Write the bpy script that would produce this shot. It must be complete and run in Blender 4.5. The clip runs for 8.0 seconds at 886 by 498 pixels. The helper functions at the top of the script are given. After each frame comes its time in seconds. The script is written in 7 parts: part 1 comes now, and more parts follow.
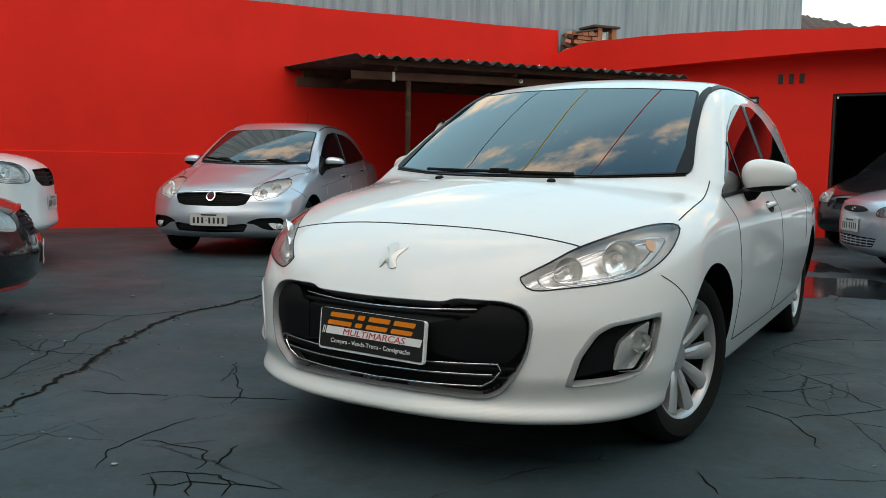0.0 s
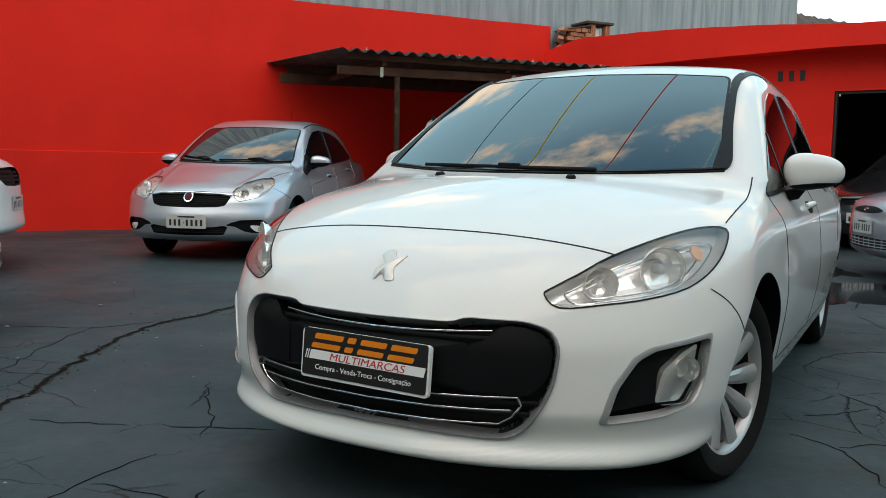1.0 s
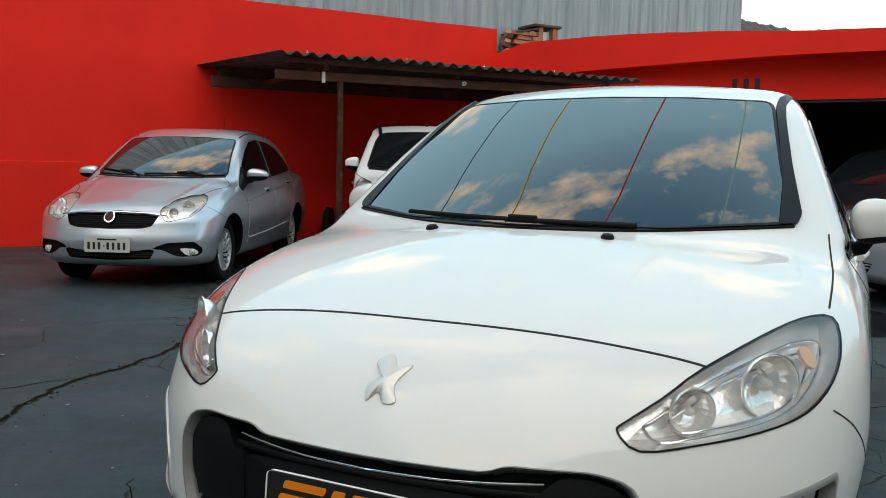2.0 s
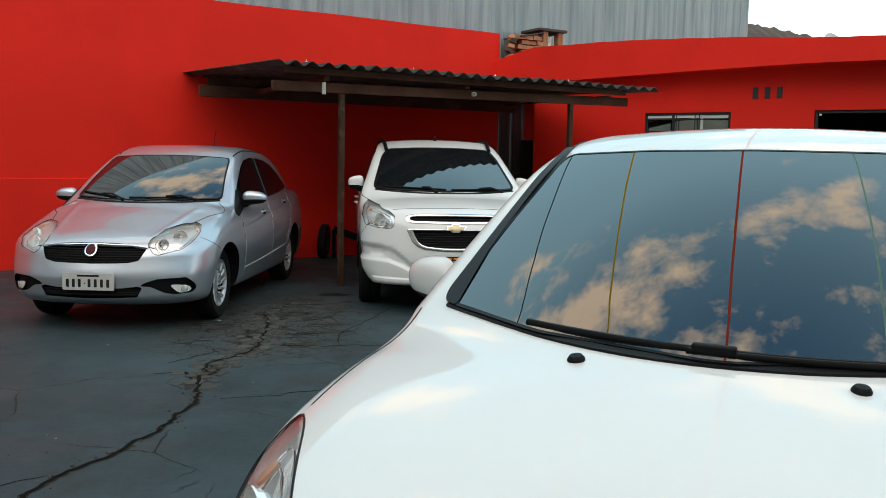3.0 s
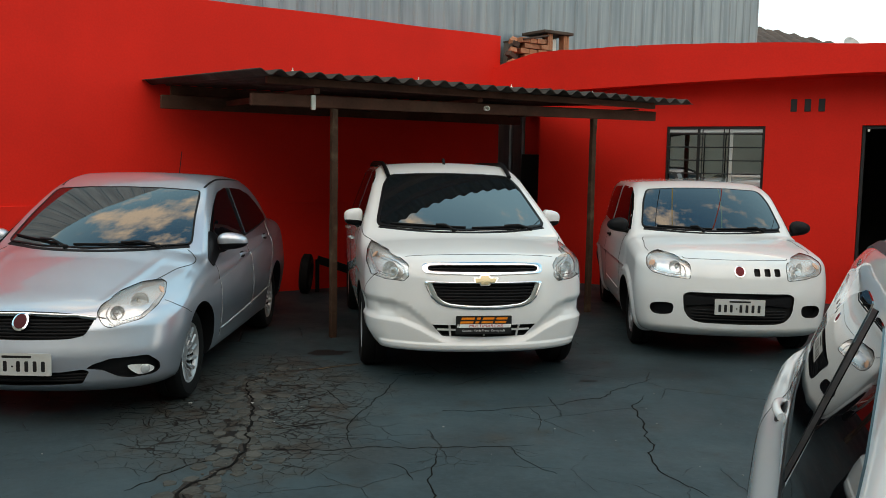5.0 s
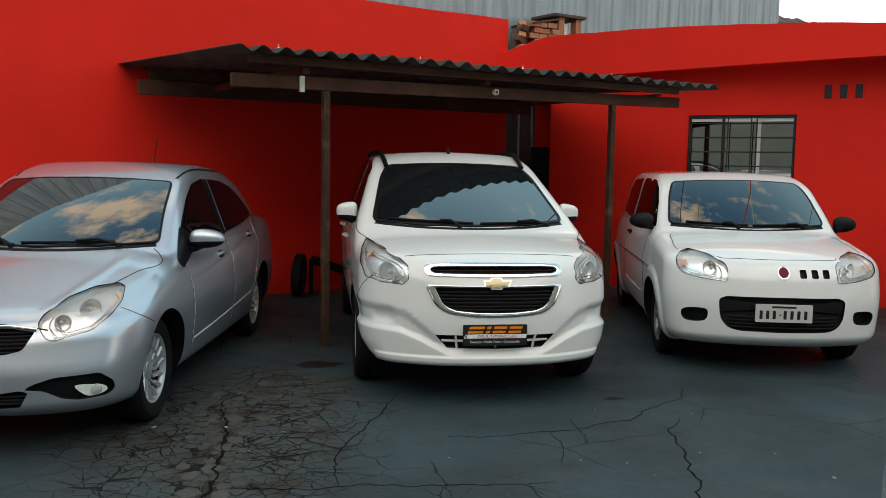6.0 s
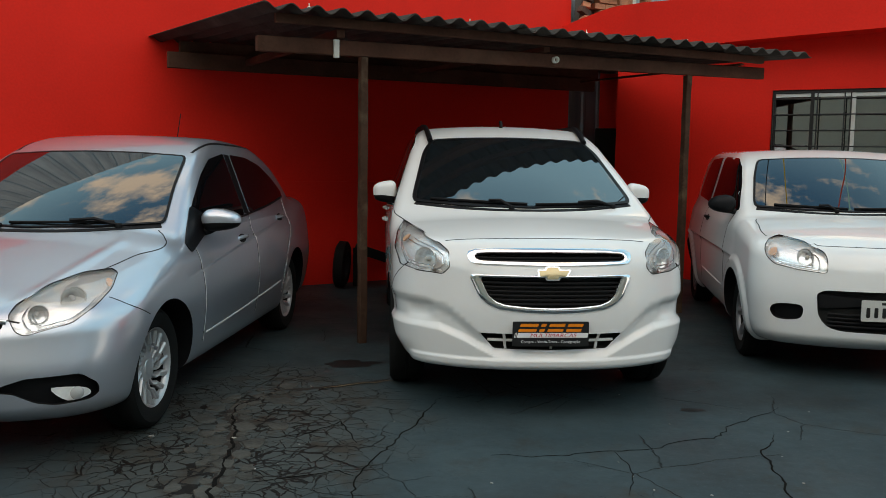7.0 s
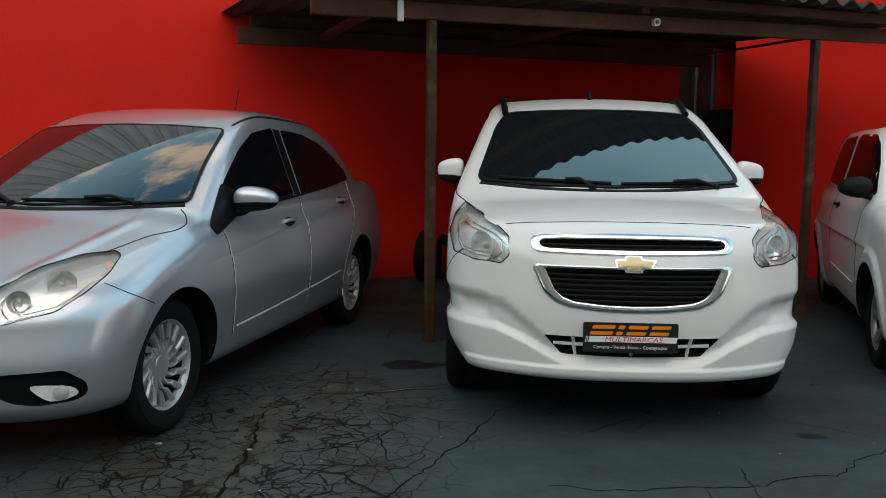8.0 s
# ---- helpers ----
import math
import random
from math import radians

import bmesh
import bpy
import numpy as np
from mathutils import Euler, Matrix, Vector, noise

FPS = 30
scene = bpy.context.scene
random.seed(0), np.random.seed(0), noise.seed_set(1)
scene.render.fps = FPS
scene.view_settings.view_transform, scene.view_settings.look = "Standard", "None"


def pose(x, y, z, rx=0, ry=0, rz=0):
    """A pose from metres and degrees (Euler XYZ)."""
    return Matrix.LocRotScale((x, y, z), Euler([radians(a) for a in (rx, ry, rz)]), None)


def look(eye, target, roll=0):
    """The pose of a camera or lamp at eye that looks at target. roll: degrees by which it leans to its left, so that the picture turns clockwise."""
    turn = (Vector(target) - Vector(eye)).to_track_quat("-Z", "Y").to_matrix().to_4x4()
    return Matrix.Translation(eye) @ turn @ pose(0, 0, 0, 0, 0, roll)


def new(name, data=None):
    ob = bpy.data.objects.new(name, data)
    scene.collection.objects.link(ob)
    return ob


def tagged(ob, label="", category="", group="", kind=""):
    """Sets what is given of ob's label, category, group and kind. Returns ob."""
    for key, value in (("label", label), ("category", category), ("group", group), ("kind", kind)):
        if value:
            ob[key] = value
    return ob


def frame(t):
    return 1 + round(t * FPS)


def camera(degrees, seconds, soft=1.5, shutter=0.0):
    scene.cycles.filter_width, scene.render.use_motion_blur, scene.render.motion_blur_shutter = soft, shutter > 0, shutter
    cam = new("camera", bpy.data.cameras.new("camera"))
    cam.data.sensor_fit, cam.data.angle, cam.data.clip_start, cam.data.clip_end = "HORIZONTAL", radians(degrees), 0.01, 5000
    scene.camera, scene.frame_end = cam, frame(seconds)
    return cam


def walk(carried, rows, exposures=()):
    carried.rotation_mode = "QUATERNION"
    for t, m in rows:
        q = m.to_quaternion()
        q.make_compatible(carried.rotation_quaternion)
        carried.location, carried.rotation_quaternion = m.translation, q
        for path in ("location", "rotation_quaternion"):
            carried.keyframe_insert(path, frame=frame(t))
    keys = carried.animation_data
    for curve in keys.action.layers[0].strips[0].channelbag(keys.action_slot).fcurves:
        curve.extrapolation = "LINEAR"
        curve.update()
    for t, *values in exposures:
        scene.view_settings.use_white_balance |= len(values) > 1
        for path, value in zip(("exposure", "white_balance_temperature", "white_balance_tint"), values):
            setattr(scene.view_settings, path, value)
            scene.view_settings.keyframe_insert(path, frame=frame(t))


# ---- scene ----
cam = camera(53.7, 8.0, soft=0.7)
PATH = [
    (0, (0.173, 0.198, 1.015), (0.102, 2.187, 0.819), 1.0),
    (0.5, (0.139, 0.399, 1.009), (0.061, 2.388, 0.815), 1.0),
    (1, (0.099, 0.67, 0.987), (0.06, 2.66, 0.795), 1.0),
    (1.5, (0.014, 1.021, 1.045), (-0.03, 3.011, 0.855), 1.1),
    (1.7, (-0.027, 1.162, 1.075), (0.008, 3.152, 0.885), 1.1),
    (2.8, (-0.317, 2.057, 1.302), (-0.152, 4.04, 1.109), 1.1),
    (3, (-0.388, 2.214, 1.334), (-0.226, 4.198, 1.141), 1.0),
    (3.5, (-0.534, 2.617, 1.42), (-0.374, 4.601, 1.228), 1.0),
    (4, (-0.607, 2.99, 1.522), (-0.451, 4.974, 1.327), 1.0),
    (4.5, (-0.692, 3.37, 1.588), (-0.487, 5.35, 1.395), 1.1),
    (5, (-0.718, 3.768, 1.596), (-0.471, 5.743, 1.401), 1.0),
    (5.2, (-0.707, 3.887, 1.585), (-0.462, 5.862, 1.393), 0.9),
    (6.3, (-0.579, 4.836, 1.469), (-0.346, 6.812, 1.27), 1.0),
    (6.5, (-0.54, 4.979, 1.437), (-0.392, 6.963, 1.234), 0.9),
    (7, (-0.448, 5.349, 1.381), (-0.351, 7.336, 1.167), 0.8),
    (7.5, (-0.299, 5.714, 1.318), (-0.313, 7.702, 1.099), 0.8),
    (8, (-0.146, 6.068, 1.254), (-0.319, 8.048, 1.028), 0.6),
]
walk(cam, [(t, look(eye, target, roll)) for t, eye, target, roll in PATH],
     exposures=[(0, 0.22, 8200, 22), (3, 0.22, 8300, 22), (5, 0.15, 8500, 22), (6.5, 0.08, 8400, 22), (8, 0.0, 8150, 22)])

# ---- light: an open late-afternoon sky with broken cloud, the yard itself in shade ----
SUN_EL, SUN_ROT = 56.0, 186.0
world = bpy.data.worlds.new("sky")
scene.world = world
world.use_nodes = True
wn, wl = world.node_tree.nodes, world.node_tree.links
wn.clear()
w_out = wn.new("ShaderNodeOutputWorld")
w_bg = wn.new("ShaderNodeBackground")
w_sky = wn.new("ShaderNodeTexSky")
w_sky.sky_type = "NISHITA"
w_sky.sun_disc = False
w_sky.sun_elevation = radians(SUN_EL)
w_sky.sun_rotation = radians(SUN_ROT)
w_co = wn.new("ShaderNodeTexCoord")
w_map = wn.new("ShaderNodeMapping")
w_map.inputs["Scale"].default_value = (1.0, 1.0, 1.7)
w_noise = wn.new("ShaderNodeTexNoise")
w_noise.inputs["Scale"].default_value = 3.4
w_noise.inputs["Detail"].default_value = 9.0
w_noise.inputs["Roughness"].default_value = 0.62
w_ramp = wn.new("ShaderNodeValToRGB")
w_ramp.color_ramp.elements[0].position = 0.54
w_ramp.color_ramp.elements[1].position = 0.65
w_mix = wn.new("ShaderNodeMix")
w_mix.data_type = "RGBA"
w_mix.inputs["B"].default_value = (18.6, 17.6, 14.6, 1)
wl.new(w_co.outputs["Generated"], w_map.inputs["Vector"])
wl.new(w_map.outputs["Vector"], w_noise.inputs["Vector"])
wl.new(w_noise.outputs["Fac"], w_ramp.inputs["Fac"])
w_sep = wn.new("ShaderNodeSeparateXYZ")
w_haze = wn.new("ShaderNodeMapRange")
w_haze.inputs["From Min"].default_value, w_haze.inputs["From Max"].default_value = 0.03, 0.24
w_haze.inputs["To Min"].default_value, w_haze.inputs["To Max"].default_value = 0.75, 0.0
w_max = wn.new("ShaderNodeMath")
w_max.operation = "MAXIMUM"
wl.new(w_co.outputs["Generated"], w_sep.inputs[0])
wl.new(w_sep.outputs["Z"], w_haze.inputs["Value"])
wl.new(w_haze.outputs["Result"], w_max.inputs[0])
wl.new(w_ramp.outputs["Color"], w_max.inputs[1])
wl.new(w_max.outputs[0], w_mix.inputs["Factor"])
w_veil = wn.new("ShaderNodeMix")
w_veil.data_type = "RGBA"
w_veil.inputs["Factor"].default_value = 0.85
w_veil.inputs["B"].default_value = (0.9, 3.9, 7.4, 1)
wl.new(w_sky.outputs["Color"], w_veil.inputs["A"])
w_pale = wn.new("ShaderNodeMix")
w_pale.data_type = "RGBA"
w_pale.inputs["B"].default_value = (5.4, 12.2, 16.2, 1)
w_low = wn.new("ShaderNodeMapRange")
w_low.inputs["From Min"].default_value, w_low.inputs["From Max"].default_value = 0.76, 0.97
w_low.inputs["To Min"].default_value, w_low.inputs["To Max"].default_value = 0.80, 0.0
wl.new(w_sep.outputs["Z"], w_low.inputs["Value"])
wl.new(w_low.outputs["Result"], w_pale.inputs["Factor"])
wl.new(w_veil.outputs["Result"], w_pale.inputs["A"])
wl.new(w_pale.outputs["Result"], w_mix.inputs["A"])
wl.new(w_mix.outputs["Result"], w_bg.inputs["Color"])
w_bg.inputs["Strength"].default_value = 0.095
wl.new(w_bg.outputs["Background"], w_out.inputs["Surface"])

sun_data = bpy.data.lights.new("sun", "SUN")
sun_data.energy = 1.40
sun_data.angle = radians(80)
sun_data.color = (1.0, 0.90, 0.78)
sun = new("sun", sun_data)
sun.matrix_world = look((-1.5, -8.5, 21.6), (0, 6, 0))


# ---- materials ----
def material(name, color, rough=0.5, metal=0.0, vary=0.12, scale=6.0, fine=60.0, bump=0.0, coat=0.0, spec=0.5, stain=None, stain_amount=0.0, ior=1.5):
    """A principled surface with colour variation at two scales and fine relief."""
    m = bpy.data.materials.new(name)
    m.use_nodes = True
    n, l = m.node_tree.nodes, m.node_tree.links
    b = n["Principled BSDF"]
    b.inputs["Roughness"].default_value = rough
    b.inputs["Metallic"].default_value = metal
    b.inputs["IOR"].default_value = ior
    b.inputs["Specular IOR Level"].default_value = spec
    b.inputs["Coat Weight"].default_value = coat
    b.inputs["Coat Roughness"].default_value = 0.03
    co = n.new("ShaderNodeTexCoord")
    big = n.new("ShaderNodeTexNoise")
    big.inputs["Scale"].default_value = scale
    big.inputs["Detail"].default_value = 5
    small = n.new("ShaderNodeTexNoise")
    small.inputs["Scale"].default_value = fine
    small.inputs["Detail"].default_value = 3
    for t in (big, small):
        l.new(co.outputs["Object"], t.inputs["Vector"])
    add = n.new("ShaderNodeMath")
    add.operation = "MULTIPLY_ADD"
    add.inputs[1].default_value = 0.45
    l.new(small.outputs["Fac"], add.inputs[0])
    l.new(big.outputs["Fac"], add.inputs[2])
    span = n.new("ShaderNodeMapRange")
    span.inputs["From Min"].default_value = 0.45
    span.inputs["From Max"].default_value = 1.0
    span.inputs["To Min"].default_value = 1.0 - vary
    span.inputs["To Max"].default_value = 1.0 + vary
    l.new(add.outputs[0], span.inputs["Value"])
    hue = n.new("ShaderNodeHueSaturation")
    hue.inputs["Color"].default_value = (*color, 1)
    l.new(span.outputs["Result"], hue.inputs["Value"])
    last = hue.outputs["Color"]
    if stain:
        blot = n.new("ShaderNodeTexNoise")
        blot.inputs["Scale"].default_value = scale * 0.45
        blot.inputs["Detail"].default_value = 8
        blot.inputs["Roughness"].default_value = 0.65
        l.new(co.outputs["Object"], blot.inputs["Vector"])
        edge = n.new("ShaderNodeMapRange")
        edge.inputs["From Min"].default_value = 0.52
        edge.inputs["From Max"].default_value = 0.72
        edge.inputs["To Max"].default_value = stain_amount
        l.new(blot.outputs["Fac"], edge.inputs["Value"])
        mix = n.new("ShaderNodeMix")
        mix.data_type = "RGBA"
        mix.inputs["B"].default_value = (*stain, 1)
        l.new(edge.outputs["Result"], mix.inputs["Factor"])
        l.new(last, mix.inputs["A"])
        last = mix.outputs["Result"]
    l.new(last, b.inputs["Base Color"])
    if bump:
        bp = n.new("ShaderNodeBump")
        bp.inputs["Strength"].default_value = bump
        bp.inputs["Distance"].default_value = 0.01
        l.new(add.outputs[0], bp.inputs["Height"])
        l.new(bp.outputs["Normal"], b.inputs["Normal"])
    return m


RED = material("red_wall_paint", (0.82, 0.022, 0.012), 0.75, vary=0.10, scale=0.9, fine=45, bump=0.25, spec=0.2, stain=(0.64, 0.018, 0.010), stain_amount=0.5)
WHITE = material("white_car_paint", (0.69, 0.69, 0.685), 0.45, vary=0.015, coat=1.0, spec=0.08)
SILVER = material("silver_car_paint", (0.50, 0.535, 0.60), 0.30, metal=0.7, vary=0.02, fine=900, coat=1.0)
SILVER.node_tree.nodes["Principled BSDF"].inputs["Coat IOR"].default_value = 1.6
BLACKPAINT = material("black_car_paint", (0.006, 0.006, 0.007), 0.25, vary=0.05, coat=1.0)
DARKPAINT = material("dark_car_paint", (0.012, 0.013, 0.016), 0.25, vary=0.05, coat=1.0)
PLASTIC = material("black_plastic", (0.005, 0.005, 0.006), 0.55, vary=0.15, fine=300, bump=0.05, spec=0.18)
SATIN = material("satin_black_trim", (0.005, 0.005, 0.006), 0.42, vary=0.1, fine=200, spec=0.14)
RUBBER = material("tyre_rubber", (0.006, 0.006, 0.006), 0.85, vary=0.25, spec=0.2, fine=120, bump=0.2)
CHROME = material("chrome", (0.78, 0.78, 0.80), 0.09, metal=1.0, vary=0.03)
ALLOY = material("alloy_wheel_paint", (0.44, 0.44, 0.45), 0.34, metal=0.5, vary=0.06, coat=0.3)
GAP = material("panel_gap", (0.005, 0.005, 0.005), 0.8, vary=0.1)
GOLD = material("gold_emblem", (0.50, 0.40, 0.24), 0.3, metal=0.7, vary=0.05)
PLATEGREY = material("plate_grey", (0.50, 0.50, 0.48), 0.45, vary=0.06, fine=80)
PLATEBLACK = material("plate_black", (0.012, 0.012, 0.012), 0.35, vary=0.1)
ORANGE = material("sign_orange", (0.85, 0.22, 0.01), 0.4, vary=0.05)
SIGNRED = material("sign_red", (0.55, 0.03, 0.03), 0.4, vary=0.05)
SIGNWHITE = material("sign_white", (0.78, 0.78, 0.78), 0.4, vary=0.03)
WOOD = material("old_brown_timber", (0.085, 0.036, 0.024), 0.85, vary=0.35, scale=4, fine=40, bump=0.4, spec=0.15, stain=(0.13, 0.075, 0.05), stain_amount=0.5)
POSTWOOD = material("weathered_post", (0.062, 0.032, 0.021), 0.85, vary=0.4, scale=7, fine=50, bump=0.4, spec=0.15, stain=(0.20, 0.15, 0.10), stain_amount=0.7)
FIBRE = material("fibre_cement_sheet", (0.050, 0.043, 0.038), 0.9, spec=0.15, vary=0.4, scale=3, fine=40, bump=0.4, stain=(0.15, 0.14, 0.125), stain_amount=0.5)
BRICK = material("clay_brick", (0.42, 0.17, 0.09), 0.85, vary=0.3, scale=9, fine=70, bump=0.4, stain=(0.22, 0.12, 0.08), stain_amount=0.6)
MORTAR = material("mortar", (0.16, 0.14, 0.12), 0.9, vary=0.3, fine=60, bump=0.5)
IRON = material("dark_iron", (0.012, 0.011, 0.011), 0.55, vary=0.2, fine=80)
# near-black colour that carries the shade of an unlit interior
DARKROOM = material("painted_interior_shade", (0.02, 0.018, 0.017), 0.9, vary=0.2)
ROOFTILE = material("old_roof_tile", (0.075, 0.046, 0.034), 0.85, vary=0.4, scale=5, fine=40, bump=0.4)
BEIGE = material("beige_render", (0.42, 0.37, 0.30), 0.85, vary=0.12, bump=0.2)
DISH = material("dish_paint", (0.62, 0.62, 0.60), 0.5, vary=0.06)
TAGWHITE = material("white_connector", (0.72, 0.70, 0.64), 0.5, vary=0.1)


def zinc():
    """Corrugated zinc sheet: grey with vertical streaks."""
    m = material("zinc_sheet", (0.30, 0.32, 0.33), 0.42, metal=0.55, vary=0.2, scale=2, fine=25)
    n, l = m.node_tree.nodes, m.node_tree.links
    b = n["Principled BSDF"]
    co = n.new("ShaderNodeTexCoord")
    mp = n.new("ShaderNodeMapping")
    mp.inputs["Scale"].default_value = (5, 5, 0.35)
    st = n.new("ShaderNodeTexNoise")
    st.inputs["Scale"].default_value = 1.6
    st.inputs["Detail"].default_value = 7
    ramp = n.new("ShaderNodeValToRGB")
    ramp.color_ramp.elements[0].position, ramp.color_ramp.elements[0].color = 0.35, (0.215, 0.245, 0.265, 1)
    ramp.color_ramp.elements[1].position, ramp.color_ramp.elements[1].color = 0.70, (0.35, 0.375, 0.39, 1)
    l.new(co.outputs["Object"], mp.inputs["Vector"])
    l.new(mp.outputs["Vector"], st.inputs["Vector"])
    l.new(st.outputs["Fac"], ramp.inputs["Fac"])
    l.new(ramp.outputs["Color"], b.inputs["Base Color"])
    return m


ZINC = zinc()


def glass(name, color, rough=0.02, through_amount=0.0, spec=0.5, ior=1.52):
    m = bpy.data.materials.new(name)
    m.use_nodes = True
    b = m.node_tree.nodes["Principled BSDF"]
    b.inputs["Base Color"].default_value = (*color, 1)
    b.inputs["Roughness"].default_value = rough
    b.inputs["Transmission Weight"].default_value = through_amount
    b.inputs["IOR"].default_value = ior
    b.inputs["Specular IOR Level"].default_value = spec
    return m


def clear(name, color, rough=0.02, gloss=(0.9, 0.9, 0.9), ior=1.5):
    """A thin clear sheet: what is behind it shows through, with a mirror gloss by angle."""
    m = bpy.data.materials.new(name)
    m.use_nodes = True
    n, l = m.node_tree.nodes, m.node_tree.links
    n.remove(n["Principled BSDF"])
    tr, gl, mix, fr = n.new("ShaderNodeBsdfTransparent"), n.new("ShaderNodeBsdfGlossy"), n.new("ShaderNodeMixShader"), n.new("ShaderNodeFresnel")
    tr.inputs["Color"].default_value = (*color, 1)
    gl.inputs["Color"].default_value = (*gloss, 1)
    gl.inputs["Roughness"].default_value = rough
    fr.inputs["IOR"].default_value = ior
    l.new(fr.outputs[0], mix.inputs[0])
    l.new(tr.outputs[0], mix.inputs[1])
    l.new(gl.outputs[0], mix.inputs[2])
    l.new(mix.outputs[0], n["Material Output"].inputs["Surface"])
    return m


TINT = glass("tinted_car_glass", (0.006, 0.009, 0.011), 0.010, spec=1.0, ior=1.68)
LENS = clear("clear_lamp_lens", (0.93, 0.94, 0.95))
PANE = clear("window_pane", (0.30, 0.32, 0.32), ior=4.2)
FILM = glass("dark_film_glass", (0.004, 0.004, 0.005), 0.012, spec=0.42)
AMBER = glass("amber_lens", (0.78, 0.46, 0.30), 0.10)
REFLECTOR = material("lamp_reflector", (0.95, 0.945, 0.93), 0.12, metal=0.6, vary=0.08, scale=30, fine=110, bump=0.25)
# pale lamp bezel; also the painted highlights on the saloon's doors
BEZEL_AND_GLINT = material("lamp_bezel_and_glint", (0.90, 0.895, 0.88), 0.18, metal=0.12, vary=0.10, scale=26, fine=80, bump=0.5)
GREYTRIM = material("grey_trim", (0.22, 0.22, 0.23), 0.35, metal=0.4, vary=0.06)


def nylon(name, color):
    """Translucent cord: skylight passes through it so that it looks sunlit."""
    m = bpy.data.materials.new(name)
    m.use_nodes = True
    n, l = m.node_tree.nodes, m.node_tree.links
    n.remove(n["Principled BSDF"])
    tr, di, mix = n.new("ShaderNodeBsdfTranslucent"), n.new("ShaderNodeBsdfDiffuse"), n.new("ShaderNodeMixShader")
    for k in (tr, di):
        k.inputs["Color"].default_value = (*color, 1)
    mix.inputs[0].default_value = 0.3
    l.new(tr.outputs[0], mix.inputs[1])
    l.new(di.outputs[0], mix.inputs[2])
    l.new(mix.outputs[0], n["Material Output"].inputs["Surface"])
    return m


STRING_DARK = material("black_cable", (0.01, 0.01, 0.01), 0.6)
STRING_ORANGE = nylon("orange_cord", (1.0, 0.55, 0.02))
STRING_RED = nylon("red_cord", (1.0, 0.10, 0.04))
STRING_GREEN = nylon("pale_green_cord", (0.55, 0.95, 0.75))
DIRT = material("crack_dirt", (0.013, 0.009, 0.006), 0.95, vary=0.5, scale=9, fine=120, bump=0.8)
SAND = material("sand_line", (0.11, 0.078, 0.045), 0.95, vary=0.5, scale=12, fine=90, bump=0.6)
CRACKDARK = material("crack_shadow", (0.005, 0.0045, 0.004), 0.95, vary=0.3, spec=0.1)
CHIP = material("pale_chip", (0.26, 0.25, 0.23), 0.85, vary=0.3, fine=90)
STONE = material("loose_stone", (0.055, 0.048, 0.040), 0.9, vary=0.4, scale=20, fine=90, bump=0.4)
PLATE = material("broken_floor_plate", (0.052, 0.052, 0.047), 0.85, vary=0.5, scale=5, fine=60, bump=0.6, spec=0.2, stain=(0.030, 0.036, 0.036), stain_amount=0.9)
OIL = material("oil_stain", (0.009, 0.008, 0.008), 0.6, vary=0.4, scale=5, spec=0.25)
WET = material("wet_patch", (0.014, 0.016, 0.018), 0.08, vary=0.3, scale=3)
STREETWALL = material("street_wall", (0.44, 0.40, 0.33), 0.85, vary=0.15, scale=1.2, bump=0.2)


# ---- mesh helpers ----
def part(name, bm, mat, parent=None, label="", smooth=None):
    """Links a bmesh as one mesh object under a thing or a part."""
    me = bpy.data.meshes.new(name)
    bmesh.ops.recalc_face_normals(bm, faces=bm.faces[:])
    bm.to_mesh(me)
    bm.free()
    me.materials.append(mat)
    if smooth is not None:
        for p in me.polygons:
            p.use_smooth = True
        me.set_sharp_from_angle(angle=radians(smooth))
    ob = new(name, me)
    if parent is not None:
        ob.parent = parent
    if label:
        ob["label"] = label
    return ob


def thing(name, m, label, category, group="", kind=""):
    ob = new(name)
    ob.empty_display_size = 0.2
    ob.matrix_world = m
    return tagged(ob, label, category, group, kind)


def box(x0, x1, y0, y1, z0, z1, bevel=0.0, bm=None):
    bm = bm or bmesh.new()
    r = bmesh.ops.create_cube(bm, size=1.0)
    for v in r["verts"]:
        v.co = Vector(((x0 + x1) / 2 + v.co.x * (x1 - x0), (y0 + y1) / 2 + v.co.y * (y1 - y0), (z0 + z1) / 2 + v.co.z * (z1 - z0)))
    if bevel:
        edges = list({e for v in r["verts"] for e in v.link_edges})
        bmesh.ops.bevel(bm, geom=edges, offset=bevel, segments=2, affect="EDGES", profile=0.5)
    return bm


def lathe(profile, n=48, axis="x", bm=None, caps=True):
    """Turns (radius, along) points round an axis."""
    bm = bm or bmesh.new()
    rings = []
    for r, a in profile:
        ring = []
        for k in range(n):
            c, s = math.cos(2 * math.pi * k / n) * r, math.sin(2 * math.pi * k / n) * r
            ring.append(bm.verts.new((a, c, s) if axis == "x" else (c, a, s) if axis == "y" else (c, s, a)))
        rings.append(ring)
    for p, q in zip(rings, rings[1:]):
        for k in range(n):
            bm.faces.new((p[k], p[(k + 1) % n], q[(k + 1) % n], q[k]))
    for ring, flip in ((rings[0], 1), (rings[-1], 0)):
        if caps and profile[0 if flip else -1][0] > 1e-5:
            bm.faces.new(ring[::-1] if flip else ring)
    return bm


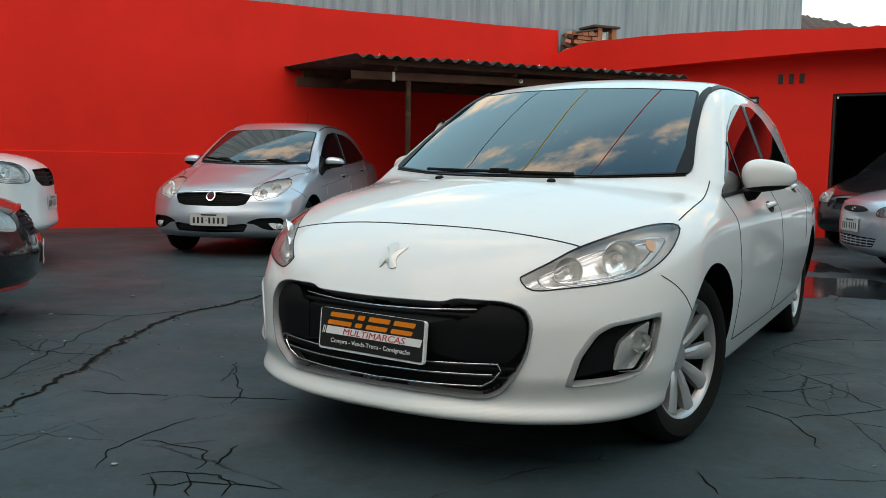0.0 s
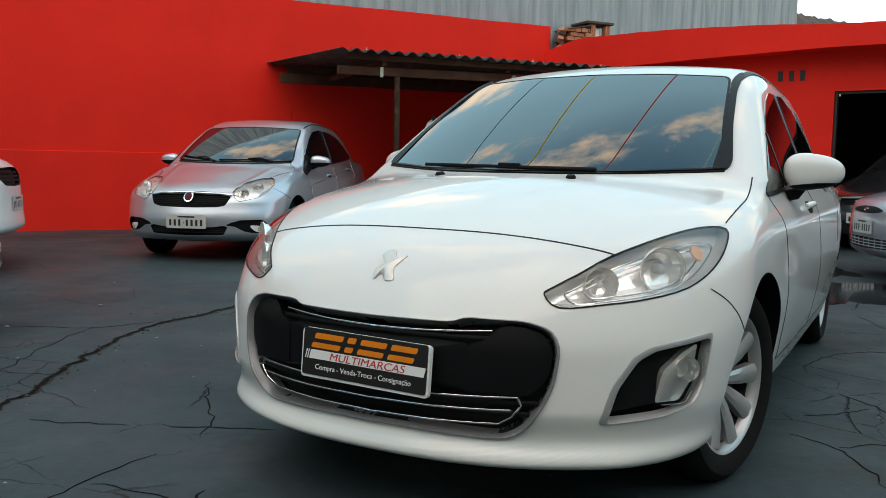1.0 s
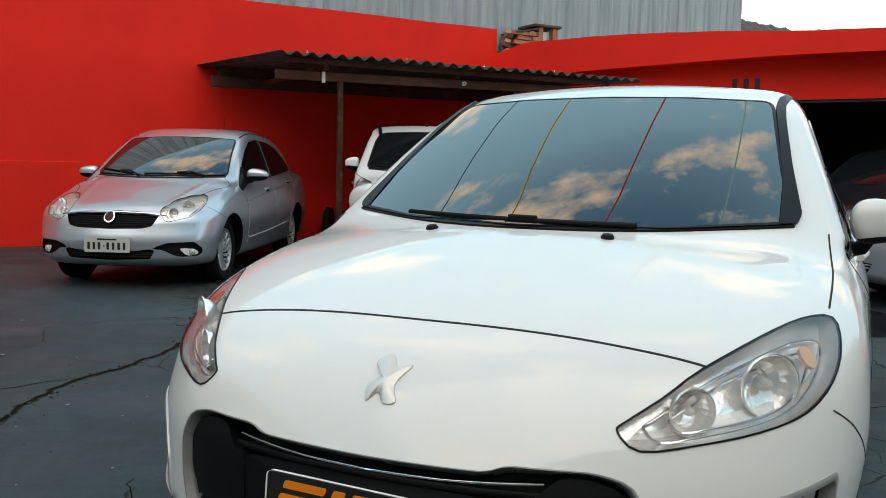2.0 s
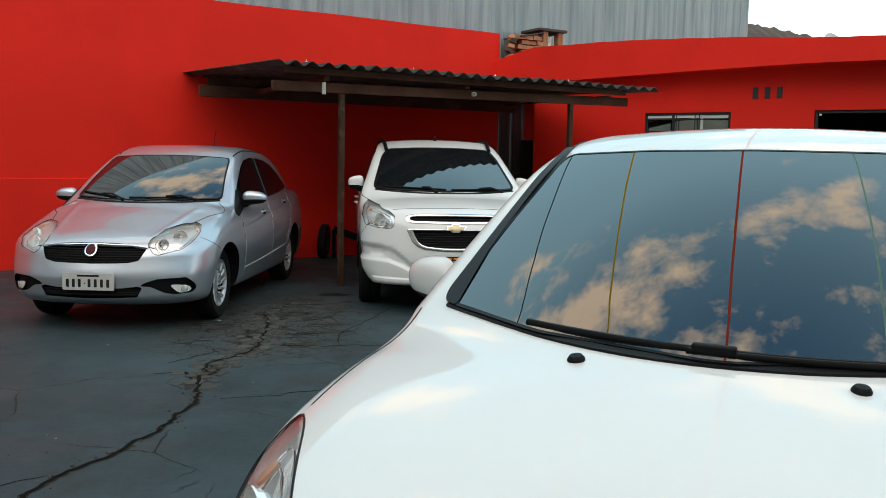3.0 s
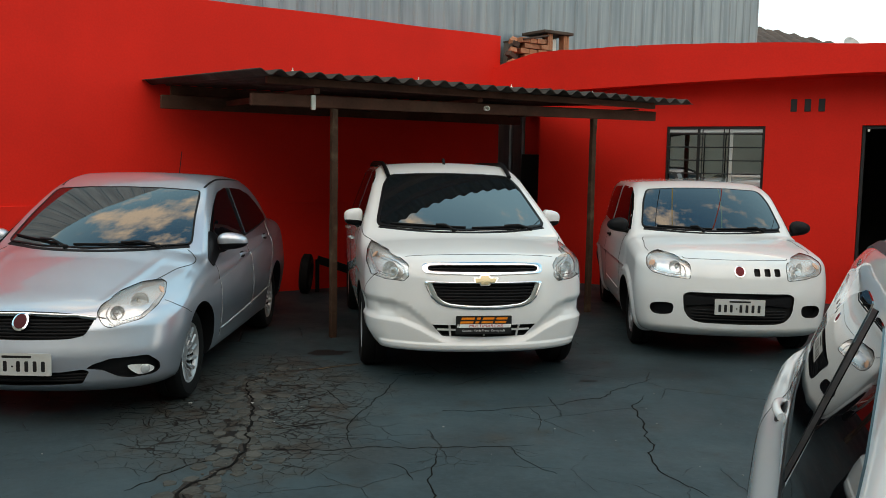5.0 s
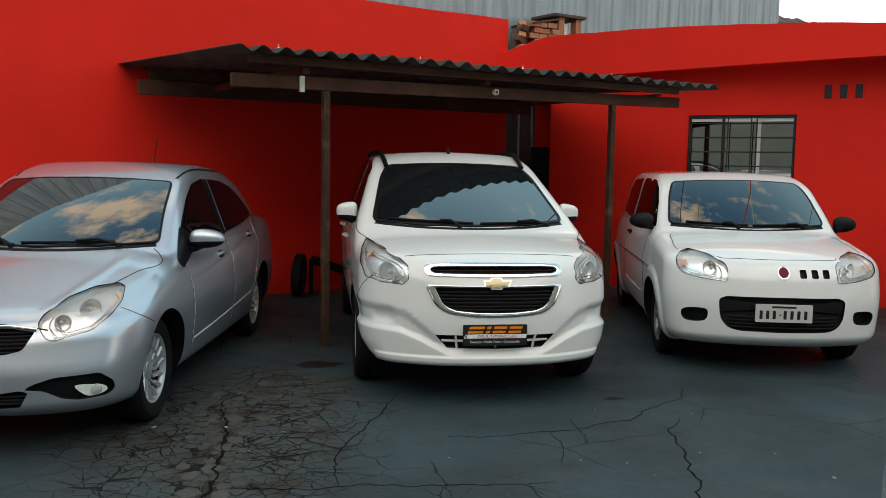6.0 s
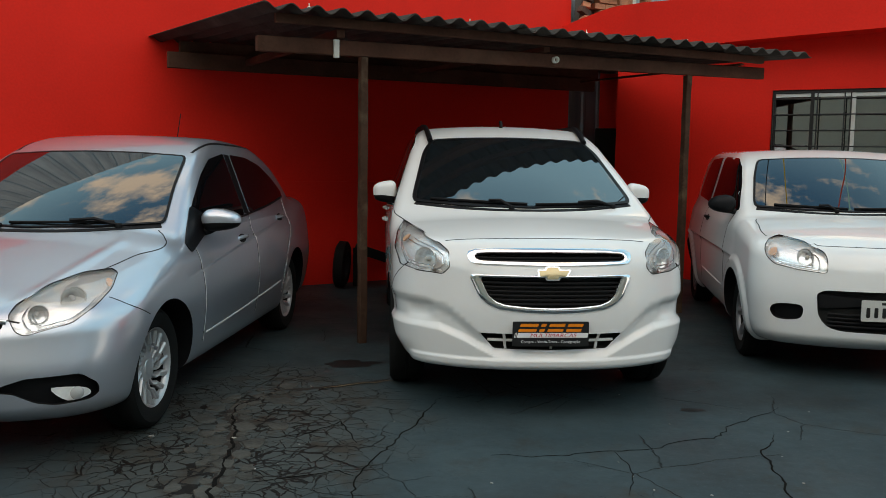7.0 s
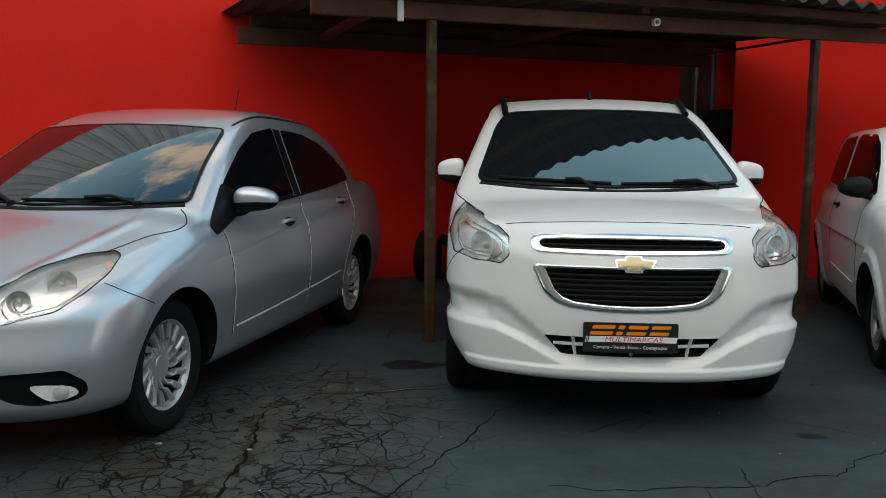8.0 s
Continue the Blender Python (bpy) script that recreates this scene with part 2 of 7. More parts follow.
def tube(points, radius, n=8, bm=None):
    """A round bar along a line of points."""
    bm = bm or bmesh.new()
    pts = [Vector(p) for p in points]
    rings = []
    for i, p in enumerate(pts):
        d = (pts[min(i + 1, len(pts) - 1)] - pts[max(i - 1, 0)]).normalized()
        side = d.cross(Vector((0, 0, 1)) if abs(d.z) < 0.9 else Vector((1, 0, 0))).normalized()
        up = side.cross(d)
        rings.append([bm.verts.new(p + radius * (math.cos(2 * math.pi * k / n) * side + math.sin(2 * math.pi * k / n) * up)) for k in range(n)])
    for p, q in zip(rings, rings[1:]):
        for k in range(n):
            bm.faces.new((p[k], p[(k + 1) % n], q[(k + 1) % n], q[k]))
    bm.faces.new(rings[0][::-1])
    bm.faces.new(rings[-1])
    return bm


def prism(outline, a0, a1, axis="z", bm=None):
    """A closed outline of (u, v) drawn out along an axis."""
    bm = bm or bmesh.new()

    def at(u, v, a):
        return (u, v, a) if axis == "z" else (u, a, v) if axis == "y" else (a, u, v)

    lo = [bm.verts.new(at(u, v, a0)) for u, v in outline]
    hi = [bm.verts.new(at(u, v, a1)) for u, v in outline]
    n = len(lo)
    for k in range(n):
        bm.faces.new((lo[k], lo[(k + 1) % n], hi[(k + 1) % n], hi[k]))
    bm.faces.new(lo[::-1])
    bm.faces.new(hi)
    return bm


def rounded(points, n=6, sharp=0.5):
    """A closed smooth outline through control points (Catmull-Rom)."""
    out, m = [], len(points)
    for i in range(m):
        p0, p1, p2, p3 = (np.array(points[(i + k) % m], float) for k in (-1, 0, 1, 2))
        for k in range(n):
            t = k / n
            m1, m2 = sharp * (p2 - p0), sharp * (p3 - p1)
            out.append(tuple((2 * t**3 - 3 * t**2 + 1) * p1 + (t**3 - 2 * t**2 + t) * m1 + (3 * t**2 - 2 * t**3) * p2 + (t**3 - t**2) * m2))
    return out


def corners(points, r, n=5):
    """A closed polygon with its corners rounded by about r."""
    out, m = [], len(points)
    for i in range(m):
        a, b, c = (np.array(points[(i + k) % m], float) for k in (-1, 0, 1))
        u, v = a - b, c - b
        lu, lv = np.linalg.norm(u), np.linalg.norm(v)
        k = min(r, 0.48 * lu, 0.48 * lv)
        p, q = b + u / lu * k, b + v / lv * k
        for j in range(n + 1):
            t = j / n
            out.append(tuple((1 - t) ** 2 * p + 2 * t * (1 - t) * b + t * t * q))
    return out


def curve(xs, ys):
    """A smooth function through the given knots (monotone slopes), flat outside."""
    xs, ys = np.array(xs, float), np.array(ys, float)
    d = np.diff(ys) / np.diff(xs)
    m = np.zeros(len(xs))
    for i in range(1, len(xs) - 1):
        m[i] = 0 if d[i - 1] * d[i] <= 0 else 2 * d[i - 1] * d[i] / (d[i - 1] + d[i])
    m[0], m[-1] = d[0], d[-1]

    def exact(x):
        x = np.clip(x, xs[0], xs[-1])
        i = np.clip(np.searchsorted(xs, x) - 1, 0, len(xs) - 2)
        h = xs[i + 1] - xs[i]
        t = (x - xs[i]) / h
        return (2 * t**3 - 3 * t**2 + 1) * ys[i] + (t**3 - 2 * t**2 + t) * h * m[i] + (3 * t**2 - 2 * t**3) * ys[i + 1] + (t**3 - t**2) * h * m[i + 1]

    fx = np.linspace(xs[0], xs[-1], 900)
    fy = exact(fx)
    return lambda x: np.interp(x, fx, fy)


# ---- the yard ----
def basis(origin, angle):
    """A pose with x along a wall that runs at that angle."""
    return pose(origin[0], origin[1], 0, 0, 0, angle)


def floor_material():
    """Worn blue-grey floor paint over old asphalt: patches, fine grain, and fine crazing where the surface has broken up."""
    m = material("painted_yard_floor", (0.029, 0.049, 0.056), 0.6, vary=0.25, scale=0.7, fine=22, bump=0.22, stain=(0.022, 0.025, 0.027), stain_amount=0.75)
    n, l = m.node_tree.nodes, m.node_tree.links
    b = n["Principled BSDF"]
    co = n.new("ShaderNodeTexCoord")
    warp = n.new("ShaderNodeTexNoise")
    warp.inputs["Scale"].default_value = 3.0
    warp.inputs["Detail"].default_value = 4
    addv = n.new("ShaderNodeVectorMath")
    addv.operation = "MULTIPLY_ADD"
    addv.inputs[1].default_value = (0.10, 0.10, 0.0)
    l.new(co.outputs["Object"], warp.inputs["Vector"])
    l.new(warp.outputs["Color"], addv.inputs[0])
    l.new(co.outputs["Object"], addv.inputs[2])
    # the broken zone: a strip of the plan beside the saloon
    sep = n.new("ShaderNodeMapping")
    sep.inputs["Location"].default_value = (1.22, -9.55, 0)
    far = n.new("ShaderNodeVectorMath")
    far.operation = "MULTIPLY"
    far.inputs[1].default_value = (1.05, 0.62, 0.0)
    ln = n.new("ShaderNodeVectorMath")
    ln.operation = "LENGTH"
    l.new(addv.outputs[0], sep.inputs["Vector"])
    l.new(sep.outputs["Vector"], far.inputs[0])
    l.new(far.outputs[0], ln.inputs[0])
    zone = n.new("ShaderNodeMapRange")
    zone.inputs["From Min"].default_value = 0.55
    zone.inputs["From Max"].default_value = 1.05
    zone.inputs["To Min"].default_value = 1.0
    zone.inputs["To Max"].default_value = 0.0
    wob = n.new("ShaderNodeMath")
    wob.operation = "MULTIPLY_ADD"
    wob.inputs[1].default_value = -0.9
    blot = n.new("ShaderNodeTexNoise")
    blot.inputs["Scale"].default_value = 1.6
    blot.inputs["Detail"].default_value = 6
    l.new(co.outputs["Object"], blot.inputs["Vector"])
    half = n.new("ShaderNodeMath")
    half.operation = "ADD"
    half.inputs[1].default_value = 0.45
    l.new(blot.outputs["Fac"], wob.inputs[0])
    l.new(ln.outputs["Value"], wob.inputs[2])
    l.new(wob.outputs[0], half.inputs[0])
    l.new(half.outputs[0], zone.inputs["Value"])

    def math_node(op, x, y, z=None):
        k = n.new("ShaderNodeMath")
        k.operation = op
        for i, v in enumerate((x, y, z)):
            if v is None:
                continue
            if isinstance(v, (int, float)):
                k.inputs[i].default_value = v
            else:
                l.new(v, k.inputs[i])
        return k.outputs[0]

    def field(scale, detail, rough=0.6):
        k = n.new("ShaderNodeTexNoise")
        k.inputs["Scale"].default_value = scale
        k.inputs["Detail"].default_value = detail
        k.inputs["Roughness"].default_value = rough
        l.new(co.outputs["Object"], k.inputs["Vector"])
        return k.outputs["Fac"]

    def span(value, a0, a1, b0=0.0, b1=1.0):
        k = n.new("ShaderNodeMapRange")
        for name_, v in (("From Min", a0), ("From Max", a1), ("To Min", b0), ("To Max", b1)):
            k.inputs[name_].default_value = v
        l.new(value, k.inputs["Value"])
        return k.outputs["Result"]

    fine_warp = n.new("ShaderNodeTexNoise")
    fine_warp.inputs["Scale"].default_value = 17.0
    fine_warp.inputs["Detail"].default_value = 3
    l.new(co.outputs["Object"], fine_warp.inputs["Vector"])
    jag = n.new("ShaderNodeVectorMath")
    jag.operation = "MULTIPLY_ADD"
    jag.inputs[1].default_value = (0.045, 0.045, 0.0)
    l.new(fine_warp.outputs["Color"], jag.inputs[0])
    l.new(addv.outputs[0], jag.inputs[2])

    def edges(scale, width, soft_edge):
        vor = n.new("ShaderNodeTexVoronoi")
        vor.feature = "DISTANCE_TO_EDGE"
        vor.inputs["Scale"].default_value = scale
        l.new(jag.outputs[0], vor.inputs["Vector"])
        gap = math_node("SUBTRACT", width, vor.outputs["Distance"])
        k = math_node("DIVIDE", gap, soft_edge)
        k.node.use_clamp = True
        return k

    def over(base, color, factor):
        k = n.new("ShaderNodeMix")
        k.data_type = "RGBA"
        k.inputs["B"].default_value = (*color, 1)
        l.new(base, k.inputs["A"])
        l.new(factor, k.inputs["Factor"])
        return k.outputs["Result"]

    z = zone.outputs["Result"]
    wear = field(5.0, 6)
    broad = edges(5.6, math_node("MULTIPLY", z, span(wear, 0.38, 0.62, 0.010, 0.034)), 0.009)
    narrow = edges(12.0, math_node("MULTIPLY", math_node("MULTIPLY", z, z), span(wear, 0.40, 0.62, 0.012, 0.070)), 0.016)
    hair = math_node("MULTIPLY", edges(1.15, 0.0045, 0.003), span(field(0.9, 3), 0.50, 0.56))
    twig = math_node("MULTIPLY", edges(2.9, 0.007, 0.005), span(field(0.75, 4), 0.55, 0.62))
    mask = math_node("MAXIMUM", math_node("MAXIMUM", broad, narrow), math_node("MULTIPLY", math_node("MAXIMUM", hair, twig), 0.8))
    col = b.inputs["Base Color"].links[0].from_socket
    col = over(col, (0.040, 0.070, 0.079), span(field(1.7, 9, 0.7), 0.50, 0.68, 0, 0.55))
    col = over(col, (0.030, 0.025, 0.020), span(field(2.3, 10, 0.72), 0.56, 0.70, 0, 0.65))
    col = over(col, (0.019, 0.024, 0.026), span(field(0.55, 8, 0.65), 0.50, 0.62, 0, 0.7))
    col = over(col, (0.034, 0.030, 0.024), span(field(0.9, 10, 0.75), 0.57, 0.66, 0, 0.7))
    col = over(col, (0.055, 0.078, 0.085), span(field(30.0, 6, 0.75), 0.54, 0.70, 0, 0.5))
    col = over(col, (0.014, 0.018, 0.020), span(field(21.0, 7, 0.8), 0.56, 0.70, 0, 0.6))
    col = over(col, (0.056, 0.058, 0.052), math_node("MULTIPLY", z, 0.6))
    col = over(col, (0.032, 0.022, 0.015), math_node("MULTIPLY", z, span(field(4.0, 8), 0.52, 0.62, 0, 0.75)))
    col = over(col, (0.13, 0.13, 0.125), span(field(70.0, 2), 0.715, 0.76, 0, 0.7))
    col = over(col, (0.012, 0.012, 0.012), span(field(48.0, 3), 0.70, 0.76, 0, 0.6))
    col = over(col, (0.008, 0.006, 0.005), mask)
    l.new(col, b.inputs["Base Color"])
    b.inputs["Specular IOR Level"].default_value = 0.18
    l.new(span(field(1.3, 7), 0.35, 0.7, 0.48, 0.75), b.inputs["Roughness"])
    bump = [k for k in n if k.bl_idname == "ShaderNodeBump"][0]
    cut = n.new("ShaderNodeBump")
    cut.invert = True
    cut.inputs["Strength"].default_value = 0.9
    cut.inputs["Distance"].default_value = 0.012
    l.new(mask, cut.inputs["Height"])
    l.new(bump.outputs["Normal"], cut.inputs["Normal"])
    l.new(cut.outputs["Normal"], b.inputs["Normal"])
    return m


ground = tagged(part("ground", box(-1500, 1500, -1500, 1500, -0.4, 0.0), floor_material()), "dark blue-grey painted yard floor, cracked and patched", "ground", kind="structure")


def crack(points, width, mat=None, rough=1.0, name="crack"):
    """A ragged strip of broken surface along a line on the floor."""
    pts = [Vector((*p, 0)) for p in points]
    fine = []
    for a, b in zip(pts, pts[1:]):
        k = max(2, int((b - a).length / 0.035))
        fine += [a.lerp(b, i / k) for i in range(k)]
    fine.append(pts[-1])
    bm = bmesh.new()
    rows = []
    for i, p in enumerate(fine):
        d = (fine[min(i + 1, len(fine) - 1)] - fine[max(i - 1, 0)]).normalized()
        s = Vector((-d.y, d.x, 0))
        j = 0.020 * rough * (noise.noise(p * 9.0 + Vector((3, 1, 7))) * 1.6 + noise.noise(p * 30.0) * 0.7)
        j *= 0.6 if width > 0.012 else 1.0
        end = min(1.0, 5 * min(i, len(fine) - 1 - i) / len(fine) + 0.15)
        wa = width * end * (0.55 + 0.9 * abs(noise.noise(p * 14.0 + Vector((9, 2, 4)))))
        wb = width * end * (0.55 + 0.9 * abs(noise.noise(p * 16.0 + Vector((1, 8, 5)))))
        c = p + s * j
        rows.append((bm.verts.new(c + s * wa + Vector((0, 0, 0.0015))), bm.verts.new(c + Vector((0, 0, 0.0028))), bm.verts.new(c - s * wb + Vector((0, 0, 0.0015)))))
    for a, b in zip(rows, rows[1:]):
        bm.faces.new((a[0], a[1], b[1], b[0]))
        bm.faces.new((a[1], a[2], b[2], b[1]))
    return part(name, bm, mat or CRACKDARK, ground)


MAIN = [(-1.74, 3.1), (-1.71, 3.56), (-1.70, 4.12), (-1.76, 4.89), (-1.77, 5.5), (-1.72, 5.85), (-1.55, 6.15), (-1.42, 6.58), (-1.35, 7.01), (-1.42, 7.44), (-1.45, 7.96), (-1.24, 8.30), (-1.19, 8.68), (-1.24, 9.40), (-1.34, 10.0), (-1.15, 10.38)]
crack(MAIN, 0.026, DIRT, 2.2)
crack(MAIN, 0.014, CRACKDARK, 2.0, name="crack_core").location.z = 0.004
crack(MAIN[9:], 0.050, DIRT, 2.4, name="dirt_line")
crack([(-1.15, 10.38), (-0.83, 10.47), (-0.50, 10.64)], 0.035, DIRT, 1.2)
crack([(-0.90, 10.42), (-0.66, 10.53), (-0.46, 10.60)], 0.011, SAND, 0.6, name="sand_line").location.z = 0.004
crack([(-1.45, 7.96), (-1.34, 7.76), (-1.46, 7.56), (-1.56, 7.73), (-1.74, 7.71)], 0.016, CRACKDARK)
crack([(-1.46, 7.3), (-1.41, 7.75), (-1.34, 8.05)], 0.07, DIRT, 1.0, name="dirt_patch")
def cracks(*lines):
    """Fine cracks: each a line on the floor and its width."""
    for line, w in lines:
        crack(line, w * 0.62, CRACKDARK)


cracks(
    ([(-1.18, 8.62), (-1.06, 8.56), (-0.75, 8.53), (-0.52, 8.57), (-0.15, 8.53), (0.30, 8.52), (0.42, 8.54)], 0.006),
    ([(-0.14, 8.52), (-0.15, 8.34), (-0.24, 8.00), (-0.24, 7.75), (-0.30, 7.58), (-0.38, 7.23)], 0.009),
    ([(-0.62, 8.54), (-0.64, 8.82), (-0.63, 9.00), (-0.51, 9.38), (-0.36, 9.76), (-0.21, 10.22)], 0.009),
    ([(-0.26, 7.42), (-0.03, 7.52), (0.18, 7.66), (0.35, 7.74)], 0.008),
    ([(1.46, 9.58), (1.26, 9.25), (1.24, 9.07), (1.15, 8.73), (1.10, 8.46), (1.01, 8.24), (0.99, 8.06), (1.10, 7.7)], 0.010),
)
cracks(
    ([(-0.02, 9.26), (0.27, 9.24), (0.56, 9.31), (0.73, 9.34), (0.95, 9.47), (1.11, 9.49), (1.23, 9.64), (1.68, 10.03)], 0.006),
    ([(0.56, 9.31), (0.59, 9.01), (0.49, 8.78)], 0.005),
    ([(-2.63, 5.69), (-2.06, 5.66), (-1.72, 5.92)], 0.007),
    ([(-1.06, 2.93), (-1.08, 3.19), (-1.01, 3.33), (-0.92, 3.52)], 0.007),
    ([(-0.67, 2.99), (-0.65, 3.20)], 0.012),
    ([(-1.02, 4.49), (-0.85, 3.96), (-0.83, 3.69)], 0.006),
    ([(-1.23, 7.11), (-0.94, 7.17), (-0.65, 7.32), (-0.40, 7.44)], 0.005),
    ([(-0.58, 6.88), (-0.47, 6.88), (-0.49, 6.60), (-0.47, 6.31)], 0.009),
    ([(-0.04, 6.92), (0.12, 7.14), (0.38, 7.29)], 0.008),
)
cracks(
    ([(0.43, 8.06), (0.30, 8.31), (0.28, 8.52)], 0.005),
    ([(-2.4, 4.9), (-2.1, 4.6), (-1.75, 4.55)], 0.005),
    ([(-1.97, 4.02), (-2.00, 4.38), (-2.05, 4.94), (-2.07, 5.42), (-2.04, 5.67)], 0.007),
    ([(-1.51, 3.87), (-1.31, 3.84), (-1.12, 3.83)], 0.007),
    ([(-1.00, 3.83), (-0.87, 3.81), (-0.71, 3.82), (-0.57, 3.82)], 0.007),
    ([(-1.01, 3.23), (-0.83, 3.17), (-0.74, 3.13), (-0.72, 2.95)], 0.007),
    ([(-0.88, 2.88), (-0.80, 2.92), (-0.62, 2.92), (-0.55, 2.81)], 0.007),
    ([(-0.86, 2.88), (-0.81, 2.79), (-0.77, 2.71)], 0.007),
    ([(-0.74, 2.92), (-0.71, 2.81), (-0.67, 2.72)], 0.007),
    ([(-0.62, 2.92), (-0.58, 2.82), (-0.56, 2.73)], 0.007),
)
cracks(
    ([(-0.83, 2.79), (-0.71, 2.82), (-0.55, 2.82), (-0.41, 2.80)], 0.007),
    ([(1.36, 3.91), (1.46, 3.75), (1.47, 3.48), (1.45, 3.35)], 0.007),
    ([(1.50, 4.16), (1.64, 4.19), (1.82, 4.28)], 0.007),
    ([(1.81, 4.54), (1.88, 4.20), (1.93, 3.89)], 0.007),
    ([(1.47, 3.76), (1.69, 3.81), (1.94, 3.91)], 0.007),
    ([(0.95, 3.07), (0.95, 2.97), (0.96, 2.87)], 0.007),
    ([(2.83, 6.62), (2.81, 6.22), (2.76, 5.80)], 0.007),
    ([(1.81, 4.89), (1.83, 5.03), (1.98, 5.22), (2.15, 5.39), (2.36, 5.45), (2.64, 5.45)], 0.006),
    ([(-0.43, 8.28), (-0.33, 8.18), (-0.33, 8.03)], 0.006),
    ([(-0.65, 9.0), (-0.71, 9.08), (-0.83, 9.02), (-1.08, 8.93)], 0.008),
    ([(-1.7, 7.99), (-1.59, 8.18), (-1.49, 8.34), (-1.37, 8.4), (-1.24, 8.42)], 0.012),
    ([(-0.64, 9.44), (-0.75, 9.78), (-0.9, 9.58), (-1.1, 9.5)], 0.008),
    ([(2.9, 6.9), (3.2, 7.4), (3.1, 7.9), (3.5, 8.2)], 0.010),
)


def blotch(at, rx, ry, mat, seed, name, label):
    """A thin ragged stain on the floor."""
    bm = bmesh.new()
    ring = []
    for k in range(48):
        a = 2 * math.pi * k / 48
        r = 1 + 0.45 * noise.noise(Vector((math.cos(a) * 1.5, math.sin(a) * 1.5, seed))) + 0.2 * noise.noise(Vector((math.cos(a) * 5, math.sin(a) * 5, seed)))
        ring.append(bm.verts.new((at[0] + rx * r * math.cos(a), at[1] + ry * r * math.sin(a), 0.0022)))
    c = bm.verts.new((at[0], at[1], 0.0026))
    for k in range(48):
        bm.faces.new((c, ring[k], ring[(k + 1) % 48]))
    ob = part(name, bm, mat, ground)
    ob["label"] = label
    return ob


blotch((-0.76, 11.03), 0.17, 0.10, OIL, 2.0, "oil_stain", "black oil stain on the floor")
blotch((1.16, 9.98), 0.07, 0.03, OIL, 5.0, "oil_stain", "small dark stain on the floor")
blotch((3.40, 7.95), 0.5, 0.75, WET, 7.0, "wet_patch", "wet patch on the floor")
blotch((2.75, 7.45), 0.35, 0.30, WET, 11.0, "wet_patch", "wet patch on the floor")
blotch((3.7, 9.5), 0.35, 0.55, WET, 13.0, "wet_patch", "wet patch on the floor")

# broken plates of the old surface lying in the dirt of the main crack
rng = random.Random(9)
bm = bmesh.new()
laid = []
for k in range(500):
    i = rng.randrange(9, len(MAIN) - 1)
    a, b = MAIN[i], MAIN[i + 1]
    t = rng.random()
    x, y = a[0] + (b[0] - a[0]) * t + rng.gauss(0, 0.075), a[1] + (b[1] - a[1]) * t + rng.gauss(0, 0.05)
    r = rng.uniform(0.026, 0.070)
    if any((x - u) ** 2 + (y - v) ** 2 < (0.93 * (r + q)) ** 2 for u, v, q in laid):
        continue
    laid.append((x, y, r))
    m = rng.randrange(6, 10)
    turn, lift = rng.uniform(0, 6.3), rng.uniform(0.0045, 0.0065)
    ring = []
    for j in range(m):
        ang = turn + 2 * math.pi * (j + rng.uniform(-0.25, 0.25)) / m
        w = r * rng.uniform(0.78, 1.22)
        ring.append((x + w * math.cos(ang), y + w * math.sin(ang) * 1.1))
    low = [bm.verts.new((u, v, 0.0)) for u, v in ring]
    top = [bm.verts.new((x + (u - x) * 0.93, y + (v - y) * 0.93, lift)) for u, v in ring]
    for j in range(m):
        bm.faces.new((low[j], low[(j + 1) % m], top[(j + 1) % m], top[j]))
    bm.faces.new(top)
tagged(part("broken_plates", bm, PLATE), "grey broken plates of floor surface along the crack", "rubble", kind="stuff")

# loose stones along the main crack
rng = random.Random(4)
bm = bmesh.new()
for k in range(280):
    i = rng.randrange(len(MAIN) - 1)
    a, b = MAIN[i], MAIN[i + 1]
    t = rng.random()
    spread = 0.035 if rng.random() < 0.75 else 0.25
    x, y = a[0] + (b[0] - a[0]) * t + rng.gauss(0, spread), a[1] + (b[1] - a[1]) * t + rng.gauss(0, spread)
    r = rng.uniform(0.003, 0.010) * (0.6 if spread > 0.1 else 1.0)
    made = bmesh.ops.create_icosphere(bm, subdivisions=1, radius=r)
    for v in made["verts"]:
        v.co = Vector((v.co.x * rng.uniform(0.8, 1.3) + x, v.co.y * rng.uniform(0.8, 1.3) + y, v.co.z * 0.6 + r * 0.4))
tagged(part("gravel", bm, STONE), "loose grey grit lying along the crack", "gravel", kind="stuff")

# pale chips and grit scattered over the floor
bm = bmesh.new()
for k in range(170):
    x, y = rng.uniform(-3.4, 3.6), rng.uniform(2.4, 11.0)
    r = rng.uniform(0.0025, 0.007) if rng.random() < 0.92 else rng.uniform(0.008, 0.016)
    made = bmesh.ops.create_icosphere(bm, subdivisions=1, radius=r)
    for v in made["verts"]:
        v.co = Vector((v.co.x * rng.uniform(0.7, 1.5) + x, v.co.y * rng.uniform(0.7, 1.5) + y, v.co.z * 0.45 + r * 0.3))
tagged(part("litter", bm, CHIP), "pale chips and grit scattered on the floor", "litter", kind="stuff")

